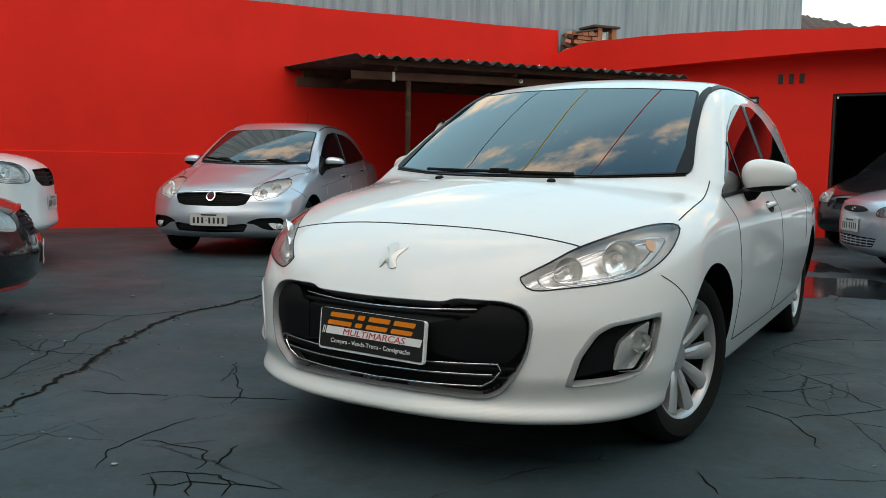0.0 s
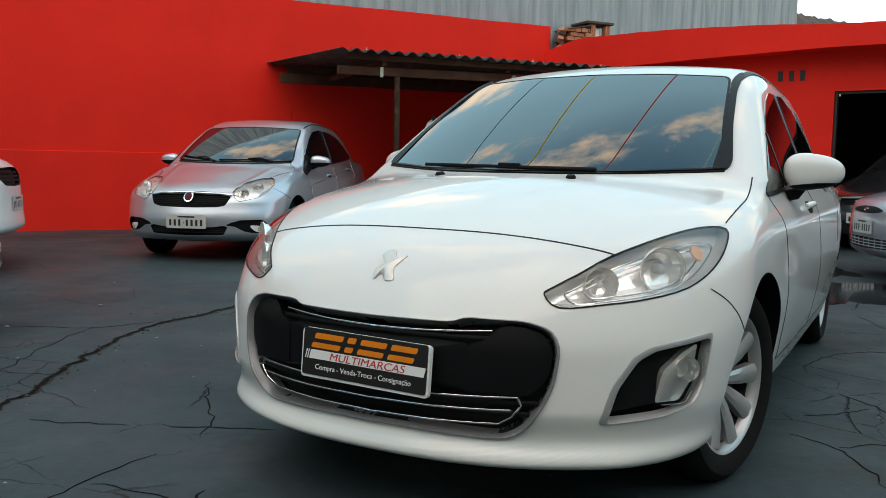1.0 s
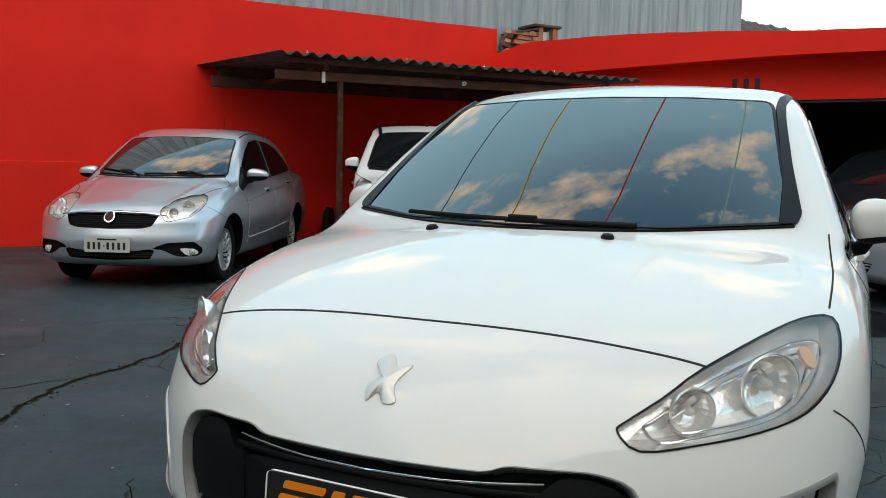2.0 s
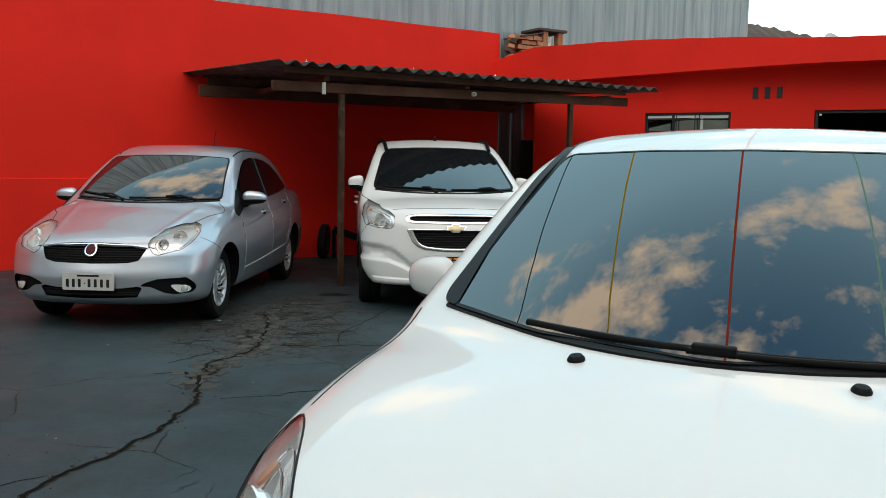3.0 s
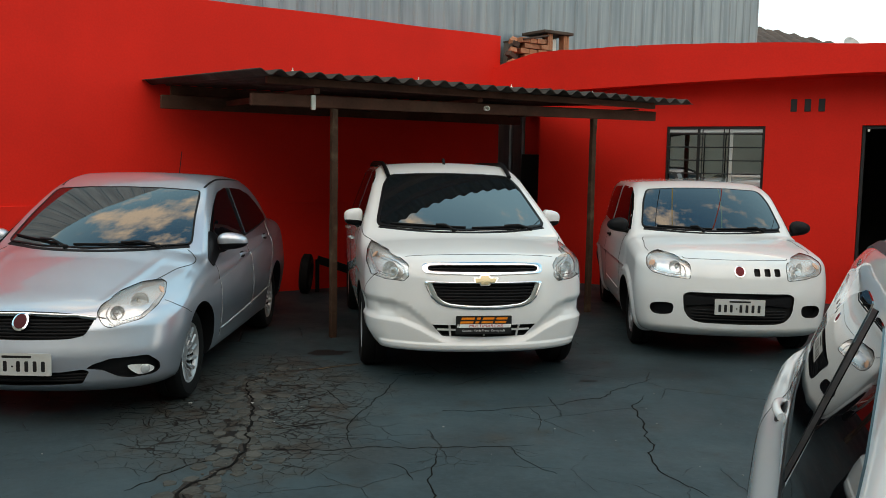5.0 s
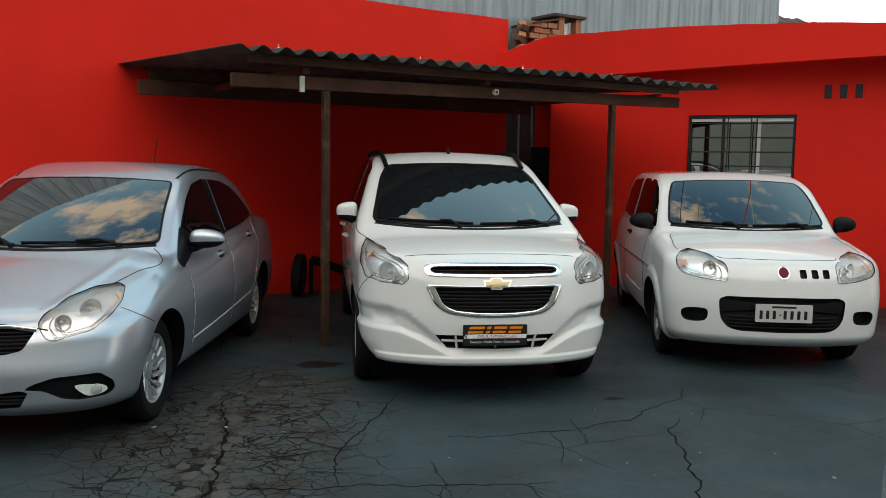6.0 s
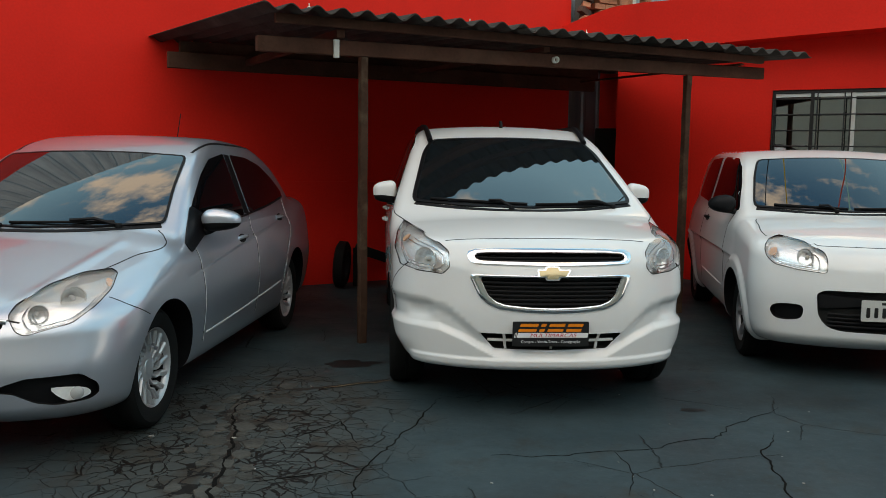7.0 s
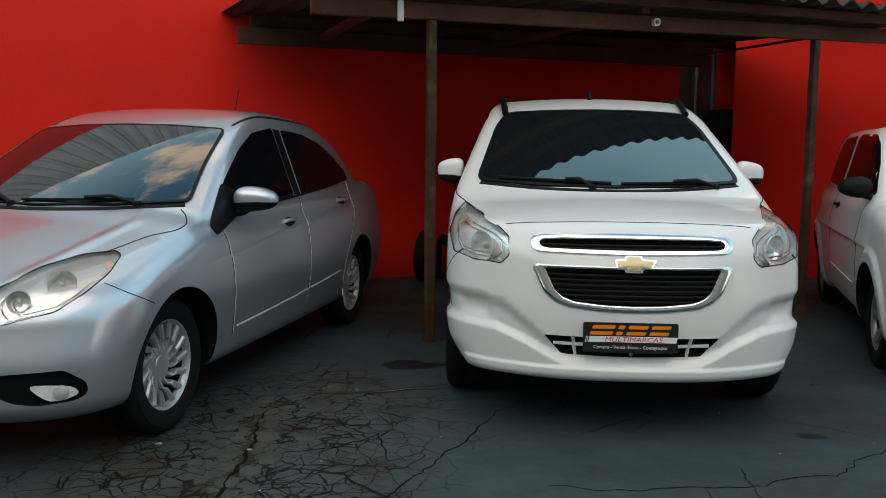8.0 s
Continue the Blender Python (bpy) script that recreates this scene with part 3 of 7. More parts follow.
# ---- walls ----
WALL_ANG, WALL_AT = 27.4, (-1.25, 14.62)
FAC_ANG, FAC_AT = -35.0, (4.54, 13.95)
wall_tall = thing("wall_west", basis(WALL_AT, WALL_ANG), "tall red-painted plaster boundary wall", "wall", kind="structure")
bm = bmesh.new()
for i in range(41):
    x0, x1 = -13.0 + i * 0.395, -13.0 + (i + 1) * 0.395
    za, zb = (3.39 + 0.022 * noise.noise(Vector((x * 0.8, 3, 0))) + 0.010 * noise.noise(Vector((x * 5, 1, 0))) for x in (x0, x1))
    v = [bm.verts.new(p) for p in ((x0, 0, -0.1), (x1, 0, -0.1), (x1, 0, zb), (x0, 0, za), (x0, 0.22, -0.1), (x1, 0.22, -0.1), (x1, 0.22, zb), (x0, 0.22, za))]
    for f in ((0, 1, 2, 3), (5, 4, 7, 6), (3, 2, 6, 7)):
        bm.faces.new([v[k] for k in f])
bmesh.ops.remove_doubles(bm, verts=bm.verts[:], dist=0.001)
part("plaster", bm, RED, wall_tall)
part("plinth", box(-13.0, 3.15, -0.022, -0.002, -0.1, 1.085, 0.006), RED, wall_tall)
part("broken_edge", box(3.155, 3.20, 0.01, 0.20, 2.4, 3.36, 0.01), MORTAR, wall_tall, "bare broken end of the wall")

house = thing("wall_north", basis(FAC_AT, FAC_ANG), "red-painted house front with a barred window", "wall", kind="structure")
WIN, DOOR = (-1.25, -0.05, 0.93, 2.115), (1.017, 4.3, 0.0, 2.12)
bm = bmesh.new()
for x0, x1, z0, z1 in ((-3.0, WIN[0], -0.1, 2.72), (WIN[0], WIN[1], -0.1, WIN[2]), (WIN[0], WIN[1], WIN[3], 2.72), (WIN[1], DOOR[0], -0.1, 2.72), (DOOR[0], DOOR[1], DOOR[3], 2.72), (DOOR[1], 9.0, -0.1, 2.72)):
    box(x0, x1, 0.0, 0.20, z0, z1, 0, bm)
part("plaster", bm, RED, house)
# the bowed parapet above the front
bm = bmesh.new()
p_top = curve((-3.72, -3.3, -2.9, -1.8, 0.0, 1.2, 9.0), (2.93, 3.05, 3.12, 3.12, 3.07, 3.0, 2.86))
p_low = curve((-3.72, -1.9, 0.0, 1.2, 9.0), (2.56, 2.61, 2.665, 2.69, 2.69))
p_out = curve((-3.72, -2.6, -1.8, 0.0, 1.5, 9.0), (0.05, 0.16, 0.26, 0.36, 0.40, 0.40))
rows = []
for x in np.linspace(-3.80, 9.0, 90):
    o, a, b = float(p_out(x)), float(p_low(x)), float(p_top(x)) + 0.008 * noise.noise(Vector((x * 4, 0, 5)))
    rows.append([bm.verts.new(p) for p in ((x, -o, a), (x, -o, b), (x, 0.10, b), (x, 0.10, a))])
for p, q in zip(rows, rows[1:]):
    for k in range(4):
        bm.faces.new((p[k], p[(k + 1) % 4], q[(k + 1) % 4], q[k]))
bm.faces.new(rows[0])
bm.faces.new(rows[-1][::-1])
part("parapet", bm, RED, house, smooth=30)
part("chip", box(-1.62, -1.38, -0.275, 0.06, 3.095, 3.121, 0.008), MORTAR, house, "bare chipped mortar on the parapet")
part("roof_slab", box(-2.6, 9.0, 0.10, 3.3, 2.66, 2.74), MORTAR, house)
# the room behind, its shade put into a near-black wall colour
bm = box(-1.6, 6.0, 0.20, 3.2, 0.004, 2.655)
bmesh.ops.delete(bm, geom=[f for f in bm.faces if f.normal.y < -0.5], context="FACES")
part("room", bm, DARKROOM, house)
part("passage", box(-3.75, -2.9, 0.95, 1.05, 0.0, 2.55), RED, house)
# unseen slab added over the passage to keep it dark
part("passage_shade_slab", box(-3.60, -2.9, 0.22, 1.05, 2.555, 2.62), MORTAR, house)
part("passage_side", box(-3.0, -2.9, 0.21, 0.945, 0.0, 2.55), RED, house)
# near-black upright panel across the passage
part("passage_panel", box(-3.60, -3.05, 0.80, 0.84, 0.0, 1.75, 0.01), DARKROOM, house, "near-black panel in the passage")
# number on the wall, as plain bars
num = thing("house_sign", basis(FAC_AT, FAC_ANG), "three dark raised bars fixed to the red wall", "sign")
for x in (0.26, 0.415, 0.57):
    part("bar", box(x - 0.036, x + 0.036, -0.012, 0.002, 2.285, 2.435, 0.006), IRON, num)

window = thing("window_1", basis(FAC_AT, FAC_ANG), "iron window with bars across dim glass", "window", kind="structure")
x0, x1, z0, z1 = WIN
for a, b, c, d in ((x0, x1, z1 - 0.035, z1), (x0, x1, z0, z0 + 0.035), (x0, x0 + 0.03, z0 + 0.035, z1 - 0.035), (x1 - 0.03, x1, z0 + 0.035, z1 - 0.035)):
    part("window_frame", box(a, b, 0.02, 0.07, c, d, 0.004), IRON, window)
for x in (x0 + 0.40, x0 + 0.80):
    part("mullion", box(x - 0.018, x + 0.018, 0.03, 0.065, z0 + 0.035, z1 - 0.035, 0.003), DISH if x > x0 + 0.6 else IRON, window)
for k, (a, b) in enumerate(((x0 + 0.03, x0 + 0.382), (x0 + 0.418, x0 + 0.782), (x0 + 0.818, x1 - 0.03))):
    part("pane", box(a, b, 0.045, 0.050, z0 + 0.035, z1 - 0.035), PANE, window)
for k in range(7):
    z = z0 + 0.10 + k * 0.165
    part("bar", tube([(x0 + 0.005, -0.012, z), (x1 - 0.005, -0.012, z)], 0.008, 6), IRON, window)
for x in (x0 + 0.02, x0 + 0.46, x0 + 0.72, x0 + 0.78, x1 - 0.02):
    part("bar", tube([(x, -0.022, z0 + 0.02), (x, -0.022, z1 - 0.02)], 0.007, 6), IRON, window)
part("inner_frame", box(x0 + 0.032, x1 - 0.032, 0.036, 0.043, z1 - 0.075, z1 - 0.037, 0.002), DISH, window, "pale inner window rail")
part("window_sill", box(x0 - 0.05, x1 + 0.05, -0.05, -0.003, z0 - 0.05, z0 - 0.003, 0.006), RED, window)

door = thing("door_1", basis(FAC_AT, FAC_ANG), "wide dark open doorway with a lock on its post", "door", kind="structure")
part("door_frame", box(DOOR[0] + 0.003, DOOR[0] + 0.04, 0.03, 0.12, 0.0, DOOR[3] - 0.003, 0.004), IRON, door)
part("door_frame", box(DOOR[0] + 0.043, DOOR[1] - 0.003, 0.03, 0.12, DOOR[3] - 0.04, DOOR[3] - 0.003, 0.004), IRON, door)
part("hook", box(DOOR[0] + 0.06, DOOR[0] + 0.085, -0.006, 0.02, DOOR[3] - 0.075, DOOR[3] - 0.045, 0.003), TAGWHITE, door)

# ---- behind the walls ----
metal = thing("metal_building", basis(WALL_AT, WALL_ANG), "grey corrugated zinc-clad building wall with stains", "building")
for s in range(24):
    xa = -13.0 + s * 0.985
    xb = min(xa + 1.0, 9.46)
    if xb <= xa:
        break
    bm = bmesh.new()
    rows, n = [], 44
    for i in range(n + 1):
        x = xa + (xb - xa) * i / n
        w = (i % 11)
        y = 0.40 - (0.016 if w in (0, 1, 10) else 0.0) - 0.004 * (s % 2)
        rows.append([bm.verts.new((x, y, z)) for z in (0.0, 2.0, 4.0, 5.7)] + [bm.verts.new((x, y + 0.01, z)) for z in (5.7, 0.0)])
    for p, q in zip(rows, rows[1:]):
        for k in range(5):
            bm.faces.new((p[k], p[k + 1], q[k + 1], q[k]))
    part("sheet", bm, ZINC, metal)
part("frame_post", box(9.31, 9.47, 0.42, 0.60, 0, 5.7), ZINC, metal)
part("return_wall", box(9.33, 9.45, 0.62, 6.0, 0, 5.7), ZINC, metal)

chimney = thing("brick_chimney", basis((2.27, 16.27), WALL_ANG), "unfinished chimney of hollow clay bricks under a concrete cap", "chimney")
part("core", box(0.03, 0.43, 0.03, 0.42, 2.45, 3.22), MORTAR, chimney)
for row in range(9):
    z = 2.70 + row * 0.078
    for k in range(3):
        ya = 0.0 + k * 0.155 + (0.07 if row % 2 else 0.0)
        yb = min(ya + 0.147, 0.44)
        if yb - ya > 0.03:
            part("brick", box(-0.02 + 0.008 * ((k + row) % 3), 0.028, ya, yb, z, z + 0.068, 0.004), BRICK, chimney)
    for k in range(3):
        xa = 0.034 + k * 0.150
        if row < 6:
            part("brick", box(xa, xa + 0.140, -0.02 + 0.008 * ((k + row) % 2), 0.028, z, z + 0.068, 0.004), BRICK, chimney)
for xa in (0.034, 0.345):
    for k in range(3):
        part("upright_brick", box(xa + k * 0.034, xa + 0.031 + k * 0.034, -0.015, 0.10, 3.235, 3.475, 0.004), BRICK, chimney)
part("cap", box(-0.06, 0.50, -0.05, 0.46, 3.478, 3.520, 0.006), ROOFTILE, chimney, "dark slab on top")
part("pale_block", box(0.16, 0.27, 0.06, 0.14, 3.23, 3.42, 0.02), TAGWHITE, chimney)
part("core", box(-0.44, 0.0, 0.10, 0.40, 2.45, 3.36), MORTAR, chimney)
rng = random.Random(21)
for row in range(11):
    z = 2.55 + row * 0.076
    xa = -0.46 + (0.07 if row % 2 else 0.0)
    while xa < -0.06:
        w = rng.uniform(0.11, 0.16)
        bm = box(-w / 2, w / 2, 0.0, 0.12, 0.0, 0.066, 0.004)
        bm.transform(pose(xa + w / 2, -0.03 + rng.uniform(-0.015, 0.02), z + rng.uniform(-0.003, 0.003), 0, rng.uniform(-2, 2), rng.uniform(-4, 4)))
        part("brick", bm, BRICK, chimney)
        xa += w + 0.010
for k in range(16):
    bm = box(-0.07, 0.07, -0.05, 0.05, -0.035, 0.035, 0.006)
    bm.transform(pose(rng.uniform(-0.66, -0.47), rng.uniform(-0.02, 0.10), 2.55 + k * 0.052, rng.uniform(-25, 25), rng.uniform(-25, 25), rng.uniform(0, 90)))
    part("rubble", bm, ROOFTILE if k % 3 else BRICK, chimney)
bm = box(-0.46, 0.02, -0.06, 0.40, -0.012, 0.012, 0.004)
bm.transform(pose(0, 0, 3.435, 0, -11, 0))
part("leaning_slab", bm, ROOFTILE, chimney)

far = thing("neighbour_house", basis((7.5, 20.8), -6.0), "neighbouring house with a dark tiled roof", "house")
part("wall", box(-3.0, 1.6, 0.2, 4.5, 0.0, 4.16), BEIGE, far)
part("side_wall", box(1.61, 5.0, 1.2, 4.5, 0.0, 3.9), BEIGE, far)
for row in range(8):
    y0, z0 = -0.20 + row * 0.33, 4.04 + row * 0.120
    bm = bmesh.new()
    rows = []
    for i in range(121):
        x = -3.2 + i * 0.055
        lift = 0.025 * abs(math.sin(math.pi * i / 4))
        if x > 1.85 - row * 0.25:
            break
        rows.append([bm.verts.new(p) for p in ((x, y0, z0 + lift), (x, y0 + 0.42, z0 + 0.150 + lift), (x, y0 + 0.42, z0 + 0.10), (x, y0, z0 - 0.03))])
    for p, q in zip(rows, rows[1:]):
        for k in range(4):
            bm.faces.new((p[k], p[(k + 1) % 4], q[(k + 1) % 4], q[k]))
    bm.faces.new(rows[-1])
    part("tile_course", bm, ROOFTILE, far)

dish = thing("satellite_dish", pose(8.02, 17.9, 3.64, 0, 0, 20), "small off-white satellite dish on a mast", "dish")
bm = lathe([(0.0, 0.06), (0.10, 0.054), (0.18, 0.036), (0.235, 0.0), (0.24, 0.004), (0.18, 0.044), (0.0, 0.068)], 32, "y")
bm.transform(pose(0, 0, 0, -25, 0, 0))
part("bowl", bm, DISH, dish, smooth=40)
part("mast", tube([(0, 0.08, -3.72), (0, 0.08, -0.02)], 0.02, 8), IRON, dish)

# ---- the canopy ----
canopy = thing("canopy", basis((-1.33, 11.10), 25.2), "lean-to carport roof of corrugated sheets on timber posts", "canopy")
PITCH = 0.177


def sheet_z(x, y):
    return 2.318 + 0.036 * y + 0.024 * math.cos(2 * math.pi * x / PITCH) + 0.002 * x


for s in range(5):
    xa, xb = s * 1.0 - 0.02, s * 1.0 + 1.06
    bm = bmesh.new()
    n = int((xb - xa) / PITCH * 12)
    over = 0.007 * (s % 2) + 0.003 * noise.noise(Vector((s * 3.1, 0, 0)))
    y0 = -0.02 + 0.03 * noise.noise(Vector((s * 7.7, 1, 0)))
    rows = []
    for i in range(n + 1):
        x = xa + (xb - xa) * i / n
        rows.append([bm.verts.new((x - 0.055 * y, y, sheet_z(x, y) + over + d)) for y, d in ((y0, 0), (1.5, 0), (3.12 + 0.034 * x, 0), (3.12 + 0.034 * x, -0.007), (1.5, -0.007), (y0, -0.007))])
    for p, q in zip(rows, rows[1:]):
        for k in range(6):
            bm.faces.new((p[k], p[(k + 1) % 6], q[(k + 1) % 6], q[k]))
    bm.faces.new(rows[0])
    bm.faces.new(rows[-1][::-1])
    part("roof_sheet", bm, FIBRE, canopy, smooth=40)
part("purlin", box(0.12, 4.62, 0.13, 0.18, 2.235, 2.296, 0.004), WOOD, canopy)
part("purlin", box(0.0, 4.70, 2.62, 2.68, 2.27, 2.37, 0.004), WOOD, canopy)
bm = box(0.03, 4.76, 0.25, 0.31, 2.055, 2.158, 0.006)
for v in bm.verts:
    v.co.z += 0.012 * v.co.x
part("beam", bm, WOOD, canopy)
part("rear_beam", box(-0.12, 4.6, 2.55, 2.61, 2.12, 2.262, 0.006), WOOD, canopy)
for x in (0.60, 2.32, 4.42):
    part("rafter", box(x - 0.03, x + 0.03, 0.20, 2.80, 2.170 + 0.010 * x, 2.230, 0.004), WOOD, canopy)
for x in (0.80, 3.86):
    bm = bmesh.new()
    rows = []
    for k in range(13):
        z = (2.052 + 0.012 * x) * k / 12
        j = 0.006 * noise.noise(Vector((x, z * 2.5, 4)))
        hw = 0.029 + 0.003 * noise.noise(Vector((z * 6, x, 2)))
        rows.append([bm.verts.new((x + j + a * hw, 0.28 + b * hw, z)) for a, b in ((-1, -0.8), (-0.8, -1), (0.8, -1), (1, -0.8), (1, 0.8), (0.8, 1), (-0.8, 1), (-1, 0.8))])
    for p, q in zip(rows, rows[1:]):
        for k in range(8):
            bm.faces.new((p[k], p[(k + 1) % 8], q[(k + 1) % 8], q[k]))
    bm.faces.new(rows[0][::-1])
    bm.faces.new(rows[-1])
    part("post", bm, POSTWOOD, canopy)
part("connector", box(0.560, 0.600, 0.222, 0.247, 2.04, 2.165, 0.004), TAGWHITE, canopy, "white weathered electric connector on the beam")
ring = lathe([(0.018, -0.018), (0.026, -0.018), (0.026, 0.018), (0.018, 0.018), (0.018, -0.018)], 18, "y", caps=False)
ring.transform(pose(2.42, 0.228, 2.140))
part("pipe_end", ring, TAGWHITE, canopy, "short pipe end on the beam", 40)
for x in (0.42, 1.55, 2.6, 3.7):
    h = sheet_z(round(x / PITCH) * PITCH, 0.15)
    bm = lathe([(0.014, 0.0), (0.012, 0.006), (0.004, 0.010), (0.004, 0.028), (0.0, 0.03)], 10, "z")
    bm.transform(pose(round(x / PITCH) * PITCH, 0.15, h))
    part("roof_screw", bm, TAGWHITE, canopy)


def old_tyre(at, lean, turn, r=0.29, w=0.09):
    t = thing("old_tyre", pose(at[0], at[1], r * math.cos(radians(lean)) + w * math.sin(radians(lean)), 0, lean, turn), "worn black tyre leaning on the wall foot", "tyre", "old tyres")
    part("tread", lathe([(r * 0.6, -w), (r * 0.85, -w * 1.1), (r, -w * 0.7), (r, w * 0.7), (r * 0.85, w * 1.1), (r * 0.6, w), (r * 0.6, -w)], 40, "x", caps=False), RUBBER, t, smooth=40)
    return t


old_tyre((-1.62, 13.98), 8, 10, 0.25, 0.07)
old_tyre((-1.05, 14.36), 4, -6, 0.24, 0.055)
old_tyre((-0.30, 14.72), 10, 75, 0.24, 0.06)
plank = thing("plank", pose(-0.92, 14.50, 0), "blackened plank leaning along the wall foot", "plank")
bm = box(0.0, 0.95, -0.02, 0.02, -0.05, 0.05, 0.006)
bm.transform(pose(0, 0, 0.40, 0, 19, 24))
part("board", bm, RUBBER, plank)
bm = box(-0.025, 0.025, -0.02, 0.02, 0.0, 0.40, 0.006)
part("prop", bm, RUBBER, plank)

# ---- a plain unseen wall added east: closes the yard and darkens its floor ----
east = thing("wall_east_added", pose(6.2, 6.2, 0, 0, 0, -93), "unseen plain wall added to darken the yard's east side", "wall", kind="structure")
part("plaster", box(0.0, 18.6, -0.2, 0.0, -0.1, 2.5), STREETWALL, east)
# unseen wall added on the west, high enough to cut low skylight
west = thing("wall_yard_west_added", pose(-12.6, 8.7, 0, 0, 0, -90), "unseen plain wall added to block the low western sky", "wall", kind="structure")
part("plaster", box(0.0, 21.5, -0.2, 0.0, -0.1, 7.5), STREETWALL, west)
# ---- across the street: unseen row, closes the place behind the eye, blocks low sky ----
street = thing("street_building", basis((0.0, -13.0), 3.0), "plain rendered building row across the street, unseen, its height set to block low sky", "building")
part("wall", box(-34, 34, -0.3, 0.0, 0, 12.0), STREETWALL, street)
part("cornice", box(-34, 34, -0.35, 0.10, 12.0, 12.2, 0.02), BEIGE, street)


# ---- cords strung high over the yard, from the zinc wall to the street front ----
def cord(a, b, mat, label, sag=0.35, r=0.011):
    c = thing("overhead_cord", pose(*a), label, "cord", "cords strung over the yard")
    pts = []
    for k in range(161):
        t = k / 160
        p = Vector(a).lerp(Vector(b), t)
        p.z -= sag * 4 * t * (1 - t)
        pts.append(p - Vector(a))
    if mat is STRING_DARK:
        part("strand", tube(pts, r, 6), mat, c, smooth=60)
        return
    # flat translucent ribbon in place of a sunlit cord, with a slow twist
    bm = bmesh.new()
    d = (pts[-1] - pts[0]).normalized()
    side = d.cross(Vector((0, 0, 1))).normalized()
    rows = [[bm.verts.new(p + (side * math.cos(0.3 * math.sin(k * 0.2)) + Vector((0, 0, math.sin(0.3 * math.sin(k * 0.2))))) * s * r * 1.15) for s in (-1, 1)] for k, p in enumerate(pts)]
    for p, q in zip(rows, rows[1:]):
        bm.faces.new((p[0], p[1], q[1], q[0]))
    part("tape", bm, mat, c, smooth=60)


def zinc_y(x):
    return 14.62 + (x + 1.25) * math.tan(radians(WALL_ANG)) + 0.42


for xm, ym, slope, mat, label in ((0.13, 7.5, 0.50, STRING_ORANGE, "orange cord strung high over the yard, as a translucent ribbon"), (1.35, 6.9, 0.48, STRING_RED, "red cord strung high over the yard, as a translucent ribbon"),
                                  (2.60, 6.6, 0.27, STRING_GREEN, "pale green cord strung high over the yard, as a translucent ribbon"), (-0.85, 8.5, 0.70, STRING_DARK, "black cable strung high over the yard"),
                                  (3.9, 6.6, 0.40, STRING_DARK, "black cable strung high over the yard"), (4.7, 6.6, 0.40, STRING_DARK, "black cable strung high over the yard")):
    xb = xm
    for _ in range(12):
        xb = xm + slope * (zinc_y(xb) - ym)
    xa = xm + slope * (-12.98 - ym)
    cord((xa, -12.98 + 0.05 * xa, 5.2), (xb, zinc_y(xb) - 0.03, 5.2), mat, label)


# ---- cars ----
from mathutils.bvhtree import BVHTree


def smax(a, b, k):
    h = np.maximum(k - np.abs(a - b), 0) / k
    return np.maximum(a, b) + h * h * k / 4


def smin(a, b, k):
    return -smax(-a, -b, k)


class Shape:
    """The outer form of a car: x across, y back from the nose, z up; below zero is inside."""

    def __init__(self, L, W, nose, bow, top, crown, plan, side, tail, screen, screen_bow, roof, roof_crown, rear, belt, lean, cabin_plan, floor=0.20, blend=0.05, edge=0.09, hood_edge=0.10, bow_power=2.6, corner=0.16, skirt=-0.3):
        self.L, self.W, self.bow, self.crown, self.floor = L, W, bow, crown, floor
        self.nose, self.top, self.plan, self.side, self.tail = curve(*nose), curve(*top), curve(*plan), curve(*side), curve(*tail)
        self.screen, self.screen_bow, self.roof, self.roof_crown = curve(*screen), screen_bow, curve(*roof), roof_crown
        self.pane = np.polyfit(screen[0][1:4], screen[1][1:4], 2)
        self.relief = None
        self.rear, self.belt, self.lean, self.cabin_plan = curve(*rear), belt, lean, curve(*cabin_plan)
        self.blend, self.edge, self.hood_edge, self.bow_power, self.corner, self.skirt = blend, edge, hood_edge, bow_power, corner, skirt

    def value(self, x, y, z):
        ax = np.abs(x)
        r = ax / self.W
        side = ax - self.W * self.plan(y) + self.side(z)
        front = (self.nose(z) + self.bow * r**self.bow_power - y) * 0.85
        back = (y - self.L + self.tail(z) + 0.30 * r**3) * 0.9
        top = z - self.top(y) + self.crown * r**2
        low = self.floor - z
        body = smax(side, front, self.corner)
        body = smax(body, back, 0.14)
        body = smax(body, top, self.hood_edge)
        body = smax(body, low, self.edge)
        cs = (ax - self.cabin_plan(y) + np.maximum(z - self.belt, self.skirt) * self.lean) * 0.95
        cf = (self.screen(z) + self.screen_bow * r**2.2 - y) * 0.5
        cb = (y - self.rear(z) + 0.16 * r**2.2) * 0.6
        ct = z - self.roof(y) + self.roof_crown * r**2
        cab = smax(smax(smax(cs, cf, 0.05), cb, 0.06), ct, 0.09)
        cab = np.maximum(cab, self.belt - 0.25 - z)
        out = smin(body, cab, self.blend)
        return out if self.relief is None else out - self.relief(ax, y, z)

    def gradient(self, p, e=0.003):
        """Outward normals of the form, and how fast it changes along them."""
        g = np.stack([(self.value(*(p + np.eye(3)[k] * e).T) - self.value(*(p - np.eye(3)[k] * e).T)) / (2 * e) for k in range(3)], 1)
        size = np.maximum(np.linalg.norm(g, axis=1), 1e-6)[:, None]
        return g / size, size

    def screen_normal(self, p):
        """Normals of the windscreen alone: one even sweep of glass."""
        r = np.abs(p[:, 0]) / self.W
        n = np.stack([self.screen_bow * 2.2 * r**1.2 * np.sign(p[:, 0]) / self.W, -np.ones(len(p)), np.polyval(np.polyder(self.pane), p[:, 2])], 1)
        return n / np.linalg.norm(n, axis=1)[:, None]


